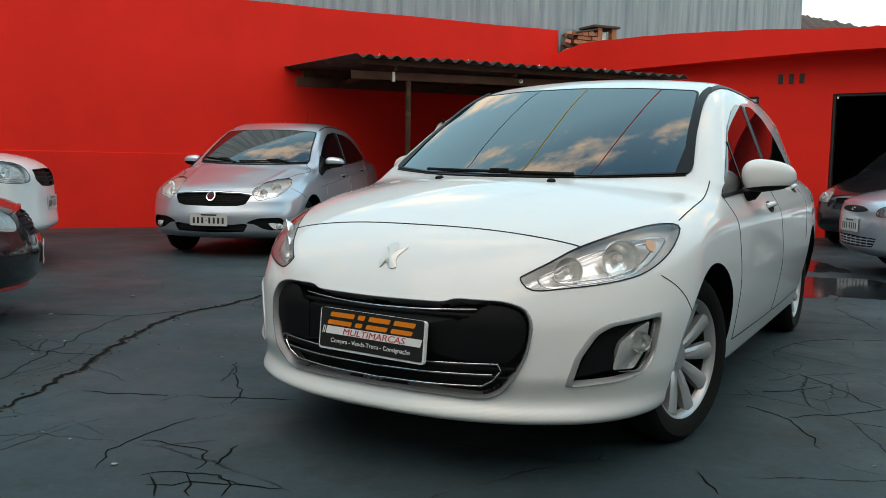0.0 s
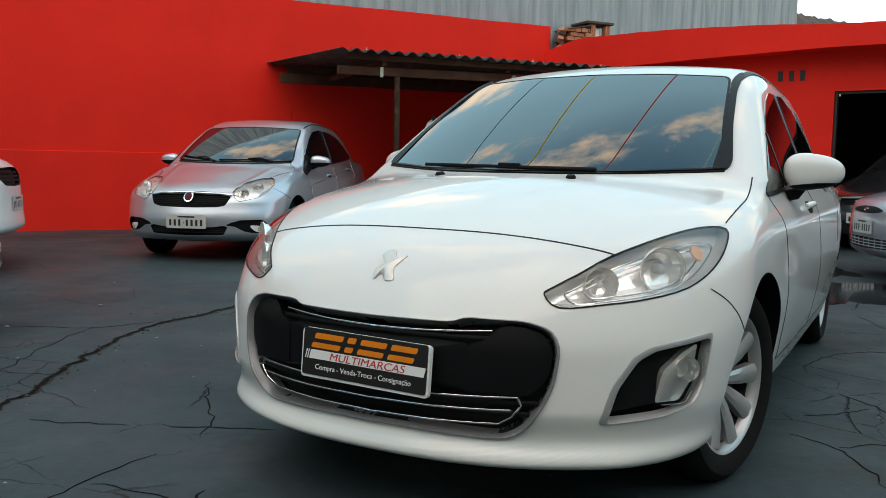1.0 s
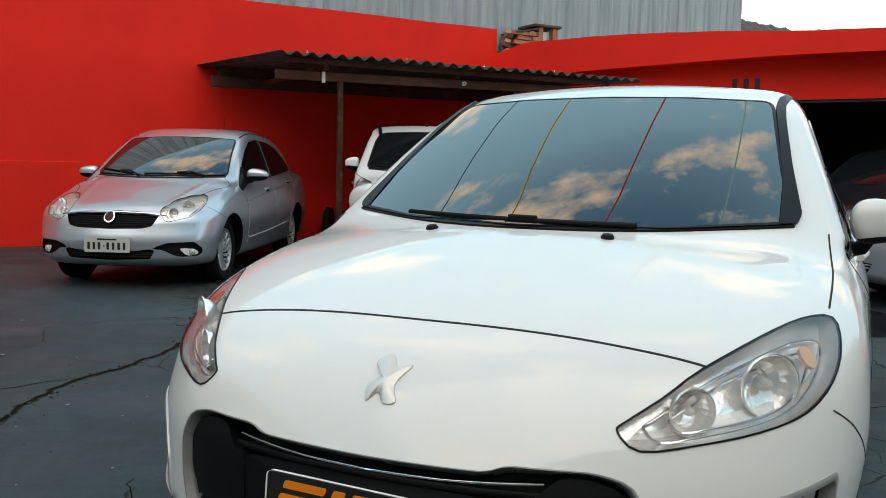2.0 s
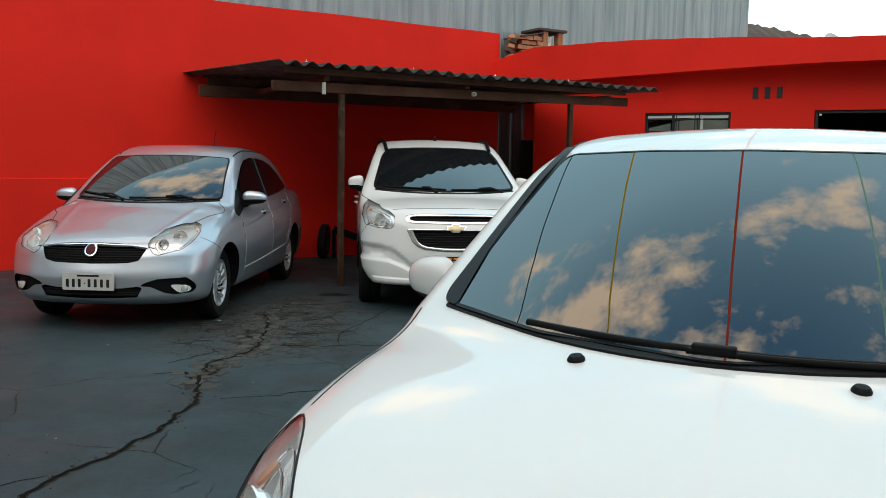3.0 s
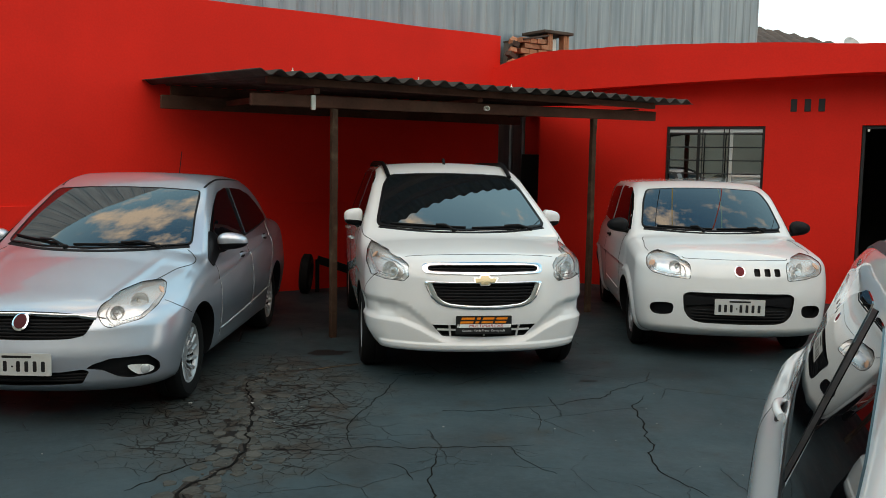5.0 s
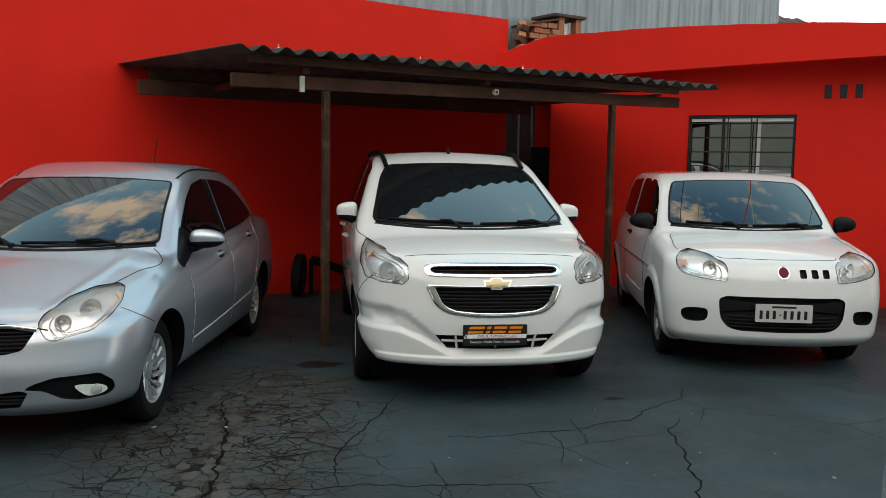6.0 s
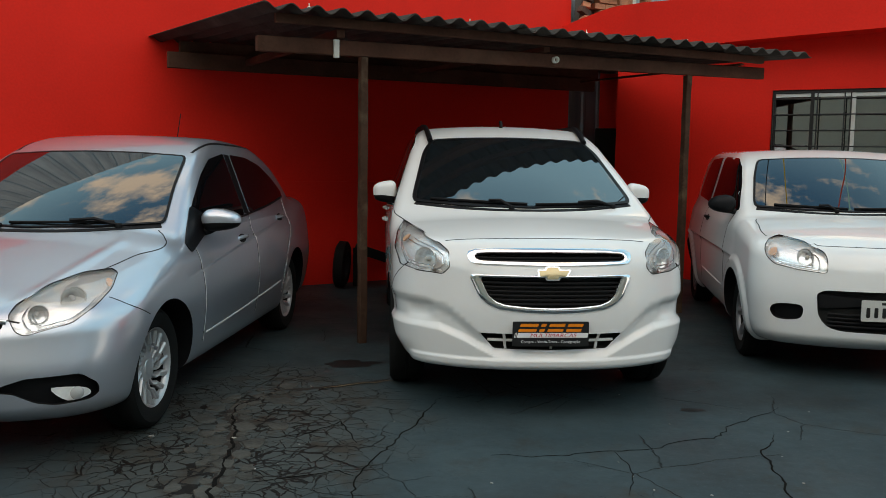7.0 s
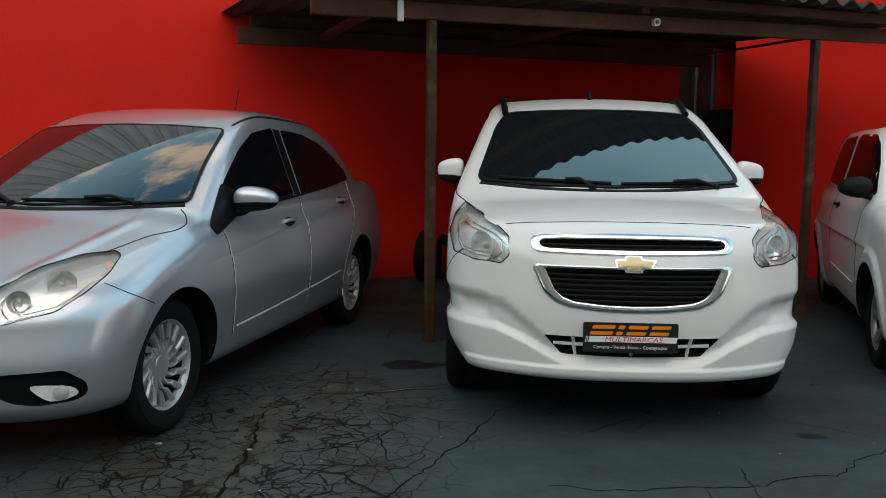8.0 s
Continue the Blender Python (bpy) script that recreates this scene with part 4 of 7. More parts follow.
def skin(shape, step):
    """The shape as a closed grid mesh: rays from an inner box through an outer box, met with the form."""
    L, W = shape.L, shape.W
    H = 1.85
    lo, hi = np.array((-W - 0.15, -0.25, 0.0)), np.array((W + 0.15, L + 0.25, H))
    ilo, ihi = np.array((-0.40, 0.75, 0.50)), np.array((0.40, L - 0.75, 0.62))

    def ticks(a, b, ia, ib, s):
        # finer over the fans at both ends
        fan, mid = s * 0.5, s
        parts_ = [np.linspace(a, ia, max(4, int(abs(ia - a) / fan)))[:-1], np.linspace(ia, ib, max(2, int((ib - ia) / mid)))[:-1], np.linspace(ib, b, max(4, int(abs(b - ib) / fan)))]
        return np.concatenate(parts_)

    tx, ty = ticks(lo[0], hi[0], ilo[0], ihi[0], step), ticks(lo[1], hi[1], ilo[1], ihi[1], step)
    tz = ticks(lo[2], hi[2], ilo[2], ihi[2], step)
    nx, ny, nz = len(tx) - 1, len(ty) - 1, len(tz) - 1
    shell = np.zeros((nx + 1, ny + 1, nz + 1), bool)
    shell[[0, nx]], shell[:, [0, ny]], shell[:, :, [0, nz]] = True, True, True
    ids = np.cumsum(shell.ravel()).reshape(shell.shape) - 1
    i, j, k = np.nonzero(shell)
    pts = np.stack([tx[i], ty[j], tz[k]], 1)
    quads = []
    for sheet, flip in ((ids[:, :, 0], True), (ids[:, :, nz], False), (ids[:, 0], False), (ids[:, ny], True), (ids[0], True), (ids[nx], False)):
        q = np.stack([sheet[:-1, :-1], sheet[1:, :-1], sheet[1:, 1:], sheet[:-1, 1:]], -1).reshape(-1, 4)
        quads += (q[:, ::-1] if flip else q).tolist()
    out = pts
    inn = np.clip(out, ilo, ihi)
    way = out - inn
    n_step = 60
    t0, t1 = np.zeros(len(out)), np.ones(len(out))
    found = np.zeros(len(out), bool)
    for s in range(n_step, 0, -1):
        t = s / n_step
        p = inn + way * t
        inside = (shape.value(*p.T) < 0) & ~found
        t0[inside], t1[inside] = t, min(1.0, t + 1 / n_step)
        found |= inside
    t1[~found] = 0.02
    for _ in range(22):
        tm = (t0 + t1) / 2
        p = inn + way * tm[:, None]
        inside = shape.value(*p.T) < 0
        t0, t1 = np.where(inside, tm, t0), np.where(inside, t1, tm)
    p = inn + way * t0[:, None]
    me = bpy.data.meshes.new("body")
    me.from_pydata(p.tolist(), [], quads)
    return me


def carve(me, cutter, mats):
    """The mesh less the cutter; the cut faces take the cutter's material."""
    cut = bpy.data.meshes.new("cut")
    bmesh.ops.recalc_face_normals(cutter, faces=cutter.faces[:])
    cutter.to_mesh(cut)
    cutter.free()
    for m in mats:
        me.materials.append(m)
        cut.materials.append(m)
    a, b = new("carved", me), new("cutter", cut)
    mod = a.modifiers.new("cut", "BOOLEAN")
    mod.object, mod.operation, mod.solver, mod.material_mode = b, "DIFFERENCE", "EXACT", "INDEX"
    done = bpy.data.meshes.new_from_object(a.evaluated_get(bpy.context.evaluated_depsgraph_get()))
    for ob in (a, b):
        bpy.data.objects.remove(ob)
    return done


QD, QU = Vector((-0.64, 0.768, 0.0)), Vector((0.768, 0.64, 0.0))
OTHER = {"side": "other", "quarter": "quarter_other", "front": "front", "above": "above"}


def quarter(*points):
    """Places (x, y, z) as seen from the front corner."""
    return [(QU.x * x + QU.y * y, z) for x, y, z in points]


def flip(points, view):
    return [(-u, v) for u, v in points] if view in ("front", "above") else list(points)


def sight(u, v, view):
    if view == "quarter":
        return QU * u + Vector((0, 0, v)) - QD * 4, QD
    if view == "quarter_other":
        return Vector((-QU.x * u, QU.y * u, v)) - Vector((-QD.x, QD.y, 0)) * 4, Vector((-QD.x, QD.y, 0))
    o, d = {"front": ((u, -2, v), (0, 1, 0)), "side": ((3, u, v), (-1, 0, 0)), "other": ((-3, u, v), (1, 0, 0)), "above": ((u, v, 4), (0, 0, -1))}[view]
    return Vector(o), Vector(d)


def pair(outline, view, depth, index):
    """A cut on both sides of a car."""
    return [(outline, view, depth, index), (flip(outline, view), OTHER[view], depth, index)]


def crossing(o, z):
    """Where a closed outline is crossed at a height: its least and greatest u."""
    xs = []
    for a, b in zip(o, np.roll(o, -1, 0)):
        if (a[1] - z) * (b[1] - z) < 0:
            xs.append(a[0] + (b[0] - a[0]) * (z - a[1]) / (b[1] - a[1]))
    return (min(xs), max(xs)) if len(xs) > 1 else None


class Car:
    """One car in the making: its root, the outer form to lay parts on, and its wheels."""

    def __init__(self, name, m, label, category, shape, paint, step, wheels, radius, cuts=(), arch=0.035, group="cars for sale"):
        self.root = thing(name, m, label, category, group)
        self.shape, self.paint, self.wheels, self.radius = shape, paint, wheels, radius
        me = skin(shape, step)
        bm = bmesh.new()
        bm.from_mesh(me)
        self.tree = BVHTree.FromBMesh(bm)
        bm.free()
        cutter = bmesh.new()
        for y in wheels:
            for s in (-1, 1):
                r = radius + arch
                ring = [(y + r * math.cos(a), radius + 0.01 + r * math.sin(a)) for a in np.linspace(0, 2 * math.pi, 65)[:-1]]
                prism(ring, s * (shape.W - 0.34), s * (shape.W + 0.3), "x", cutter)
        for f in cutter.faces:
            f.material_index = 1
        for outline, view, depth, index in cuts:
            self.plug(cutter, outline, view, depth, index)
        me = carve(me, cutter, (paint, PLASTIC, REFLECTOR))
        for p in me.polygons:
            p.use_smooth = True
        me.set_sharp_from_angle(angle=radians(32))
        self.polish(me)
        self.body = new("body", me)
        self.body.parent = self.root

    def polish(self, me):
        """Gives the painted skin the form's own normals, so that reflections run evenly over it."""
        nv, nl, nf = len(me.vertices), len(me.loops), len(me.polygons)
        co, cn, fn, fc = (np.empty(k * 3) for k in (nv, nl, nf, nf))
        vi, count = np.empty(nl, int), np.empty(nf, int)
        me.vertices.foreach_get("co", co)
        me.corner_normals.foreach_get("vector", cn)
        me.polygons.foreach_get("normal", fn)
        me.polygons.foreach_get("center", fc)
        me.polygons.foreach_get("loop_total", count)
        me.loops.foreach_get("vertex_index", vi)
        co, cn, fn, fc = (a.reshape(-1, 3) for a in (co, cn, fn, fc))
        g, _ = self.shape.gradient(co)
        gc, _ = self.shape.gradient(fc)
        near = np.abs(self.shape.value(*co.T)) < 0.003
        skin_face = np.repeat((np.abs(self.shape.value(*fc.T)) < 0.008) & ((gc * fn).sum(1) > 0.4), count)
        use = skin_face & near[vi] & ((g[vi] * np.repeat(fn, count, 0)).sum(1) > 0.3)
        cn[use] = g[vi[use]]
        me.normals_split_custom_set(cn.tolist())

    def onto(self, u, v, view):
        """The place and outward normal where a line of sight meets the form.
        Views: front (x, z); side and other (y, z) from +x and -x; above (x, y); quarter and quarter_other: from the front corners."""
        o, d = sight(u, v, view)
        hit, nrm, _, _ = self.tree.ray_cast(o, d)
        if hit is None:
            hit, nrm, _, _ = self.tree.find_nearest(o + d * 2.6)
        return hit, nrm

    def refine(self, pts):
        """Moves points onto the exact form; gives them with its outward normals."""
        p = np.array([tuple(v) for v in pts])
        q = p.copy()
        for _ in range(3):
            g, size = self.shape.gradient(q, 1e-3)
            q = q - g * np.clip(self.shape.value(*q.T)[:, None] / size, -0.004, 0.004)
        far = np.linalg.norm(q - p, axis=1) > 0.012
        q[far] = p[far]
        return q, g

    def plug(self, bm, outline, view, depth, index):
        """A closed solid that reaches out of the form and into it by a depth, to be cut away."""
        o = np.array(outline)
        c = o.mean(0)
        d = sight(0, 0, view)[1]
        outer, inner, rings = [], [], 4
        for k in range(1, rings + 1):
            hits = [self.onto(*(c + k / rings * (p - c)), view)[0] for p in o]
            outer.append([bm.verts.new(h - d * 0.05) for h in hits])
            inner.append([bm.verts.new(h + d * depth) for h in hits])
        h = self.onto(*c, view)[0]
        top, low = bm.verts.new(h - d * 0.05), bm.verts.new(h + d * depth)
        m, faces = len(o), []
        for k in range(m):
            j = (k + 1) % m
            faces += [bm.faces.new((top, outer[0][k], outer[0][j])), bm.faces.new((low, inner[0][j], inner[0][k]))]
            for r in range(rings - 1):
                faces += [bm.faces.new((outer[r][k], outer[r + 1][k], outer[r + 1][j], outer[r][j])), bm.faces.new((inner[r][j], inner[r + 1][j], inner[r + 1][k], inner[r][k]))]
            faces.append(bm.faces.new((outer[-1][k], inner[-1][k], inner[-1][j], outer[-1][j])))
        for f in faces:
            f.material_index = index

    def patch(self, name, outline, view, mat, off=0.004, rings=6, depth=0.02, bulge=0.0, parent=None, label="", centre=None):
        """A panel laid on the form within an outline, with a rim that goes in."""
        bm = bmesh.new()
        o = np.array(outline)
        c = np.array(centre) if centre else o.mean(0)
        m = len(o)
        spots = [self.onto(*c, view)[0]] + [self.onto(*(c + k / rings * (p - c)), view)[0] for k in range(1, rings + 1) for p in o]
        at, nrm = self.refine(spots)
        mid = bm.verts.new(at[0] + nrm[0] * (off + bulge))
        rows = []
        for k in range(1, rings + 1):
            lift = off + bulge * (1 - (k / rings) ** 2)
            rows.append([bm.verts.new(at[i] + nrm[i] * lift) for i in range(1 + (k - 1) * m, 1 + k * m)])
        rows.append([bm.verts.new(at[i] - nrm[i] * depth) for i in range(1 + (rings - 1) * m, 1 + rings * m)])
        for k in range(m):
            bm.faces.new((mid, rows[0][k], rows[0][(k + 1) % m]))
        for a, b in zip(rows, rows[1:]):
            for k in range(m):
                bm.faces.new((a[k], b[k], b[(k + 1) % m], a[(k + 1) % m]))
        if mat not in (TINT, FILM):
            return part(name, bm, mat, parent or self.root, label, 40)
        ob = part(name, bm, mat, parent or self.root, label)
        for f in ob.data.polygons:
            f.use_smooth = True
        if name == "windscreen":
            nrm = self.shape.screen_normal(at)
        ob.data.normals_split_custom_set_from_vertices(np.concatenate([nrm, nrm[-m:]]).tolist())
        return ob

    def seam(self, name, line, view, width=0.005, off=0.0012, mat=None, parent=None, n=10, closed=False, thick=0.004):
        """A narrow strip laid on the form along a line."""
        pts = [np.array(p, float) for p in line]
        dense = []
        for i in range(len(pts) - 1):
            p0, p1, p2, p3 = pts[max(i - 1, 0)], pts[i], pts[i + 1], pts[min(i + 2, len(pts) - 1)]
            for k in range(n):
                t = k / n
                dense.append(0.5 * (2 * p1 + (p2 - p0) * t + (2 * p0 - 5 * p1 + 4 * p2 - p3) * t * t + (3 * p1 - p0 - 3 * p2 + p3) * t**3))
        dense.append(pts[-1])
        spots = [self.onto(q[0], q[1], view) for q in dense]
        bm = bmesh.new()
        rows = []
        for i, (h, nrm) in enumerate(spots):
            d = (spots[min(i + 1, len(spots) - 1)][0] - spots[max(i - 1, 0)][0]).normalized()
            s = d.cross(nrm).normalized() * width / 2
            rows.append([bm.verts.new(h + s - nrm * thick), bm.verts.new(h + s + nrm * off), bm.verts.new(h - s + nrm * off), bm.verts.new(h - s - nrm * thick)])
        for a, b in zip(rows, rows[1:]):
            for k in range(3):
                bm.faces.new((a[k], a[k + 1], b[k + 1], b[k]))
        return part(name, bm, mat or GAP, parent or self.body, "", 40)

    def rail(self, name, line, view, radius, mat, parent=None, off=0.0, n=8, label="", sides=6):
        """A round trim bar laid along a line on the form."""
        pts = []
        for i in range(len(line) - 1):
            for k in range(n):
                t = k / n
                q = (np.array(line[i]) * (1 - t) + np.array(line[i + 1]) * t)
                pts.append(self.onto(q[0], q[1], view)[0])
        pts.append(self.onto(*line[-1], view)[0])
        at, nrm = self.refine(pts)
        pts = [Vector(p) for p in at + nrm * off]
        return part(name, tube(pts, radius, sides), mat, parent or self.root, label, 60)

    def ring(self, name, outer, inner, view, mat, parent=None, off=0.007, sink=0.03, label=""):
        """A flat bright frame between two outlines, rounded over at its outer edge and turned in at its inner one."""
        def even(o, n=120):
            o = np.array([*o, o[0]], float)
            d = np.concatenate([[0], np.cumsum(np.linalg.norm(np.diff(o, axis=0), axis=1))])
            at = np.linspace(0, d[-1], n + 1)[:-1]
            return np.stack([np.interp(at, d, o[:, 0]), np.interp(at, d, o[:, 1])], 1)

        o, i = even(outer), even(inner)
        i = i[[int(np.argmin(np.linalg.norm(i - p, axis=1))) for p in o]]
        bm = bmesh.new()
        rows = []
        for f, lift in ((0.0, -0.004), (0.06, off * 0.75), (0.25, off), (0.7, off), (0.97, off * 0.7), (1.0, -sink)):
            at, nrm = self.refine([self.onto(*(p + (q - p) * f), view)[0] for p, q in zip(o, i)])
            rows.append([bm.verts.new(a + g * lift) for a, g in zip(at, nrm)])
        n = len(o)
        for a, b in zip(rows, rows[1:]):
            for k in range(n):
                bm.faces.new((a[k], a[(k + 1) % n], b[(k + 1) % n], b[k]))
        return part(name, bm, mat, parent or self.root, label, 50)

    def both(self, make, name, points, view, *args, **more):
        return [make(name, points, view, *args, **more), make(name, flip(points, view), OTHER[view], *args, **more)]

    def lamps(self, outline, view, bowls, depth=0.07, amber=None, label="clear glass headlamp with chrome reflectors"):
        """A pair of headlamps: a housing, reflector bowls with bulbs, and a clear lens over them."""
        for pts, v, s in ((outline, view, 1), (flip(outline, view), OTHER[view], -1)):
            lamp = self.patch("headlight", pts, v, BEZEL_AND_GLINT, off=-depth * 0.85, rings=5, depth=depth, label=label)
            d = sight(0, 0, v)[1]
            for (u, w, r) in bowls:
                h, _ = self.onto((u if v not in ("front", "above") else s * u), w, v)
                bm = lathe([(r * 1.06, -0.004), (r * 1.06, 0.0), (r, -0.003), (r * 0.92, 0.014), (r * 0.7, 0.032), (r * 0.4, 0.042), (r * 0.22, 0.044)], 22, "y", caps=False)
                bm.transform(Matrix.Translation(h + d * 0.024) @ d.to_track_quat("Y", "Z").to_matrix().to_4x4())
                part("reflector_bowl", bm, REFLECTOR, lamp)
                bm = lathe([(0.0, 0.0), (r * 0.16, 0.004), (r * 0.22, 0.018), (r * 0.22, 0.04), (0.0, 0.045)], 14, "y")
                bm.transform(Matrix.Translation(h + d * 0.024) @ d.to_track_quat("Y", "Z").to_matrix().to_4x4())
                part("bulb", bm, DISH, lamp, smooth=40)
            if amber:
                u, w, r = amber
                ring = [(u + r * math.cos(a), w + r * math.sin(a)) for a in np.linspace(0, 2 * math.pi, 17)[:-1]]
                self.patch("indicator", ring if v not in ("front",) else flip(ring, v) if s < 0 else ring, v, AMBER, off=-0.012, rings=3, depth=0.02, parent=lamp, label="amber indicator")
            self.patch("lens", pts, v, LENS, off=0.0015, rings=7, depth=0.004, parent=lamp)
            mid = np.array(pts).mean(0)
            for f in (0.62, 0.80):
                ring = [tuple(mid + f * (np.array(p) - mid)) for p in pts]
                self.rail("bright_step", [*ring, ring[0]], v, 0.0035, CHROME, lamp, off=-depth * 0.42, n=1)
            self.seam("lens_edge", list(pts) + [pts[0]], v, 0.0038, 0.0022, SATIN, lamp, n=1)

    def mirrors(self, at, size, shell, base, drop=0.06, label="", square=2.4, sweep=0.15, band=-0.45):
        """Two door mirrors: a rounded painted shell, its black lower part below a split line, the glass at the back, and a stalk to the door."""
        def form(s, grow):
            bm = bmesh.new()
            bmesh.ops.create_uvsphere(bm, u_segments=36, v_segments=28, radius=1.0)
            height = {}
            for v in bm.verts:
                c = Vector([math.copysign(abs(a) ** (2 / square), a) for a in v.co])
                height[v] = c.z
                c.y = c.y * (0.22 if c.y > 0 else 1.0)
                c.z = c.z * (1.0 - 0.20 * c.x) - 0.08 * c.x * c.x
                c.x *= 1.0 - 0.10 * max(0.0, -c.z)
                v.co = Vector((s * (at[0] + c.x * size[0] * grow), at[1] + c.y * size[1] * grow + sweep * c.x * size[0], at[2] + c.z * size[2] * grow))
            return bm, height

        for s in (1, -1):
            halves = []
            for low in (False, True):
                bm, height = form(s, 0.985 if low else 1.0)
                cut = [f for f in bm.faces if (sum(height[v] for v in f.verts) / len(f.verts) < band + (0.06 if low else 0.0)) != low]
                bmesh.ops.delete(bm, geom=cut, context="FACES")
                halves.append(bm)
            m = part("mirror", halves[0], shell, self.root, label or "door mirror", 50)
            part("lower_shell", halves[1], base, m, smooth=50)
            x0 = abs(self.onto(at[1], at[2] - drop, "side")[0].x)
            bm = tube([(s * (x0 - 0.03), at[1] - 0.02, at[2] - drop - 0.015), (s * (x0 + 0.03), at[1] - 0.01, at[2] - drop), (s * (at[0] - size[0] * 0.4), at[1], at[2] - size[2] * 0.7)], 0.024, 10)
            part("stalk", bm, base, m, smooth=60)

    def handles(self, spots, mat, label=""):
        """Door handles: a cup in the skin and a bar across it."""
        for y, z in spots:
            for view, s in (("side", 1), ("other", -1)):
                ring = [(y + 0.075 * math.cos(a), z + 0.026 * math.sin(a)) for a in np.linspace(0, 2 * math.pi, 21)[:-1]]
                cup = self.patch("door_handle", ring, view, GAP, off=0.001, rings=2, depth=0.004, label=label)
                pts = []
                for k in range(9):
                    t = k / 8
                    h, n = self.onto(y - 0.085 + 0.17 * t, z + 0.004, view)
                    pts.append(h + n * (0.002 + 0.020 * math.sin(math.pi * t) ** 0.6))
                part("bar", tube(pts, 0.013, 8), mat, cup, smooth=60)

    def screen(self, outline, border, view="front", mat=None, name="windscreen"):
        """A windscreen with a black printed border round it."""
        o = np.array(outline)
        edge = self.patch(name, outline, view, mat or TINT, off=0.009, rings=10, depth=0.006, label="tinted windscreen reflecting the sky")
        self.seam("seal", list(outline) + [outline[0]], view, border, 0.0105, SATIN, edge, n=1, thick=0.006)
        return edge

    def wipers(self, blades, z_off=0.016):
        for (x0, z0), (x1, z1), (px, pz) in blades:
            pts = []
            for k in range(11):
                t = k / 10
                h, n = self.onto(x0 + (x1 - x0) * t, z0 + (z1 - z0) * t, "front")
                pts.append(h + n * z_off)
            w = part("wiper", tube(pts, 0.008, 6), PLASTIC, self.root, "black windscreen wiper", 60)
            mid = pts[6]
            h, n = self.onto(px, pz, "front")
            part("wiper_arm", tube([h + n * 0.012, (h + n * 0.03) * 0.5 + mid * 0.5 + n * 0.02, mid + n * 0.012], 0.009, 6), PLASTIC, w, smooth=60)
            bm = lathe([(0.0, -0.02), (0.016, -0.018), (0.019, 0.0), (0.015, 0.008), (0.0, 0.010)], 12, "z")
            bm.transform(Matrix.Translation(h + n * 0.014))
            part("pivot", bm, PLASTIC, w, smooth=40)

    def badge(self, outline, view, mat, off=0.004, bulge=0.006, label="", name="emblem"):
        return self.patch(name, outline, view, mat, off=off, rings=3, depth=0.006, bulge=bulge, label=label)

    def grille(self, outline, bars, view="front", depth=0.05, name="grille", spread=0.92, label=""):
        """Dark slats set back in an opening; bars: heights of the slats."""
        o = np.array(outline)
        back = self.patch(name, outline, view, GAP, off=-depth, rings=3, depth=0.02, label=label)
        for z in bars:
            xs = crossing(o, z)
            if xs is None:
                continue
            x0, x1 = xs
            line = [(x0 + (x1 - x0) * k / 12, z) for k in range(13)]
            self.rail("slat", line, view, 0.0075, PLASTIC, back, off=-depth * 0.45, n=1)
        return back

    def add_wheels(self, width, rim, build, turn=0.0, inset=0.05):
        for i, y in enumerate(self.wheels):
            for s in (-1, 1):
                w = build(self.radius, width, rim)
                w.parent = self.root
                edge = self.shape.W * float(self.shape.plan(y)) - inset - width / 2
                w.matrix_local = pose(s * edge, y, self.radius, 0, 0, (0 if s > 0 else 180) + (turn if i == 0 else 0))


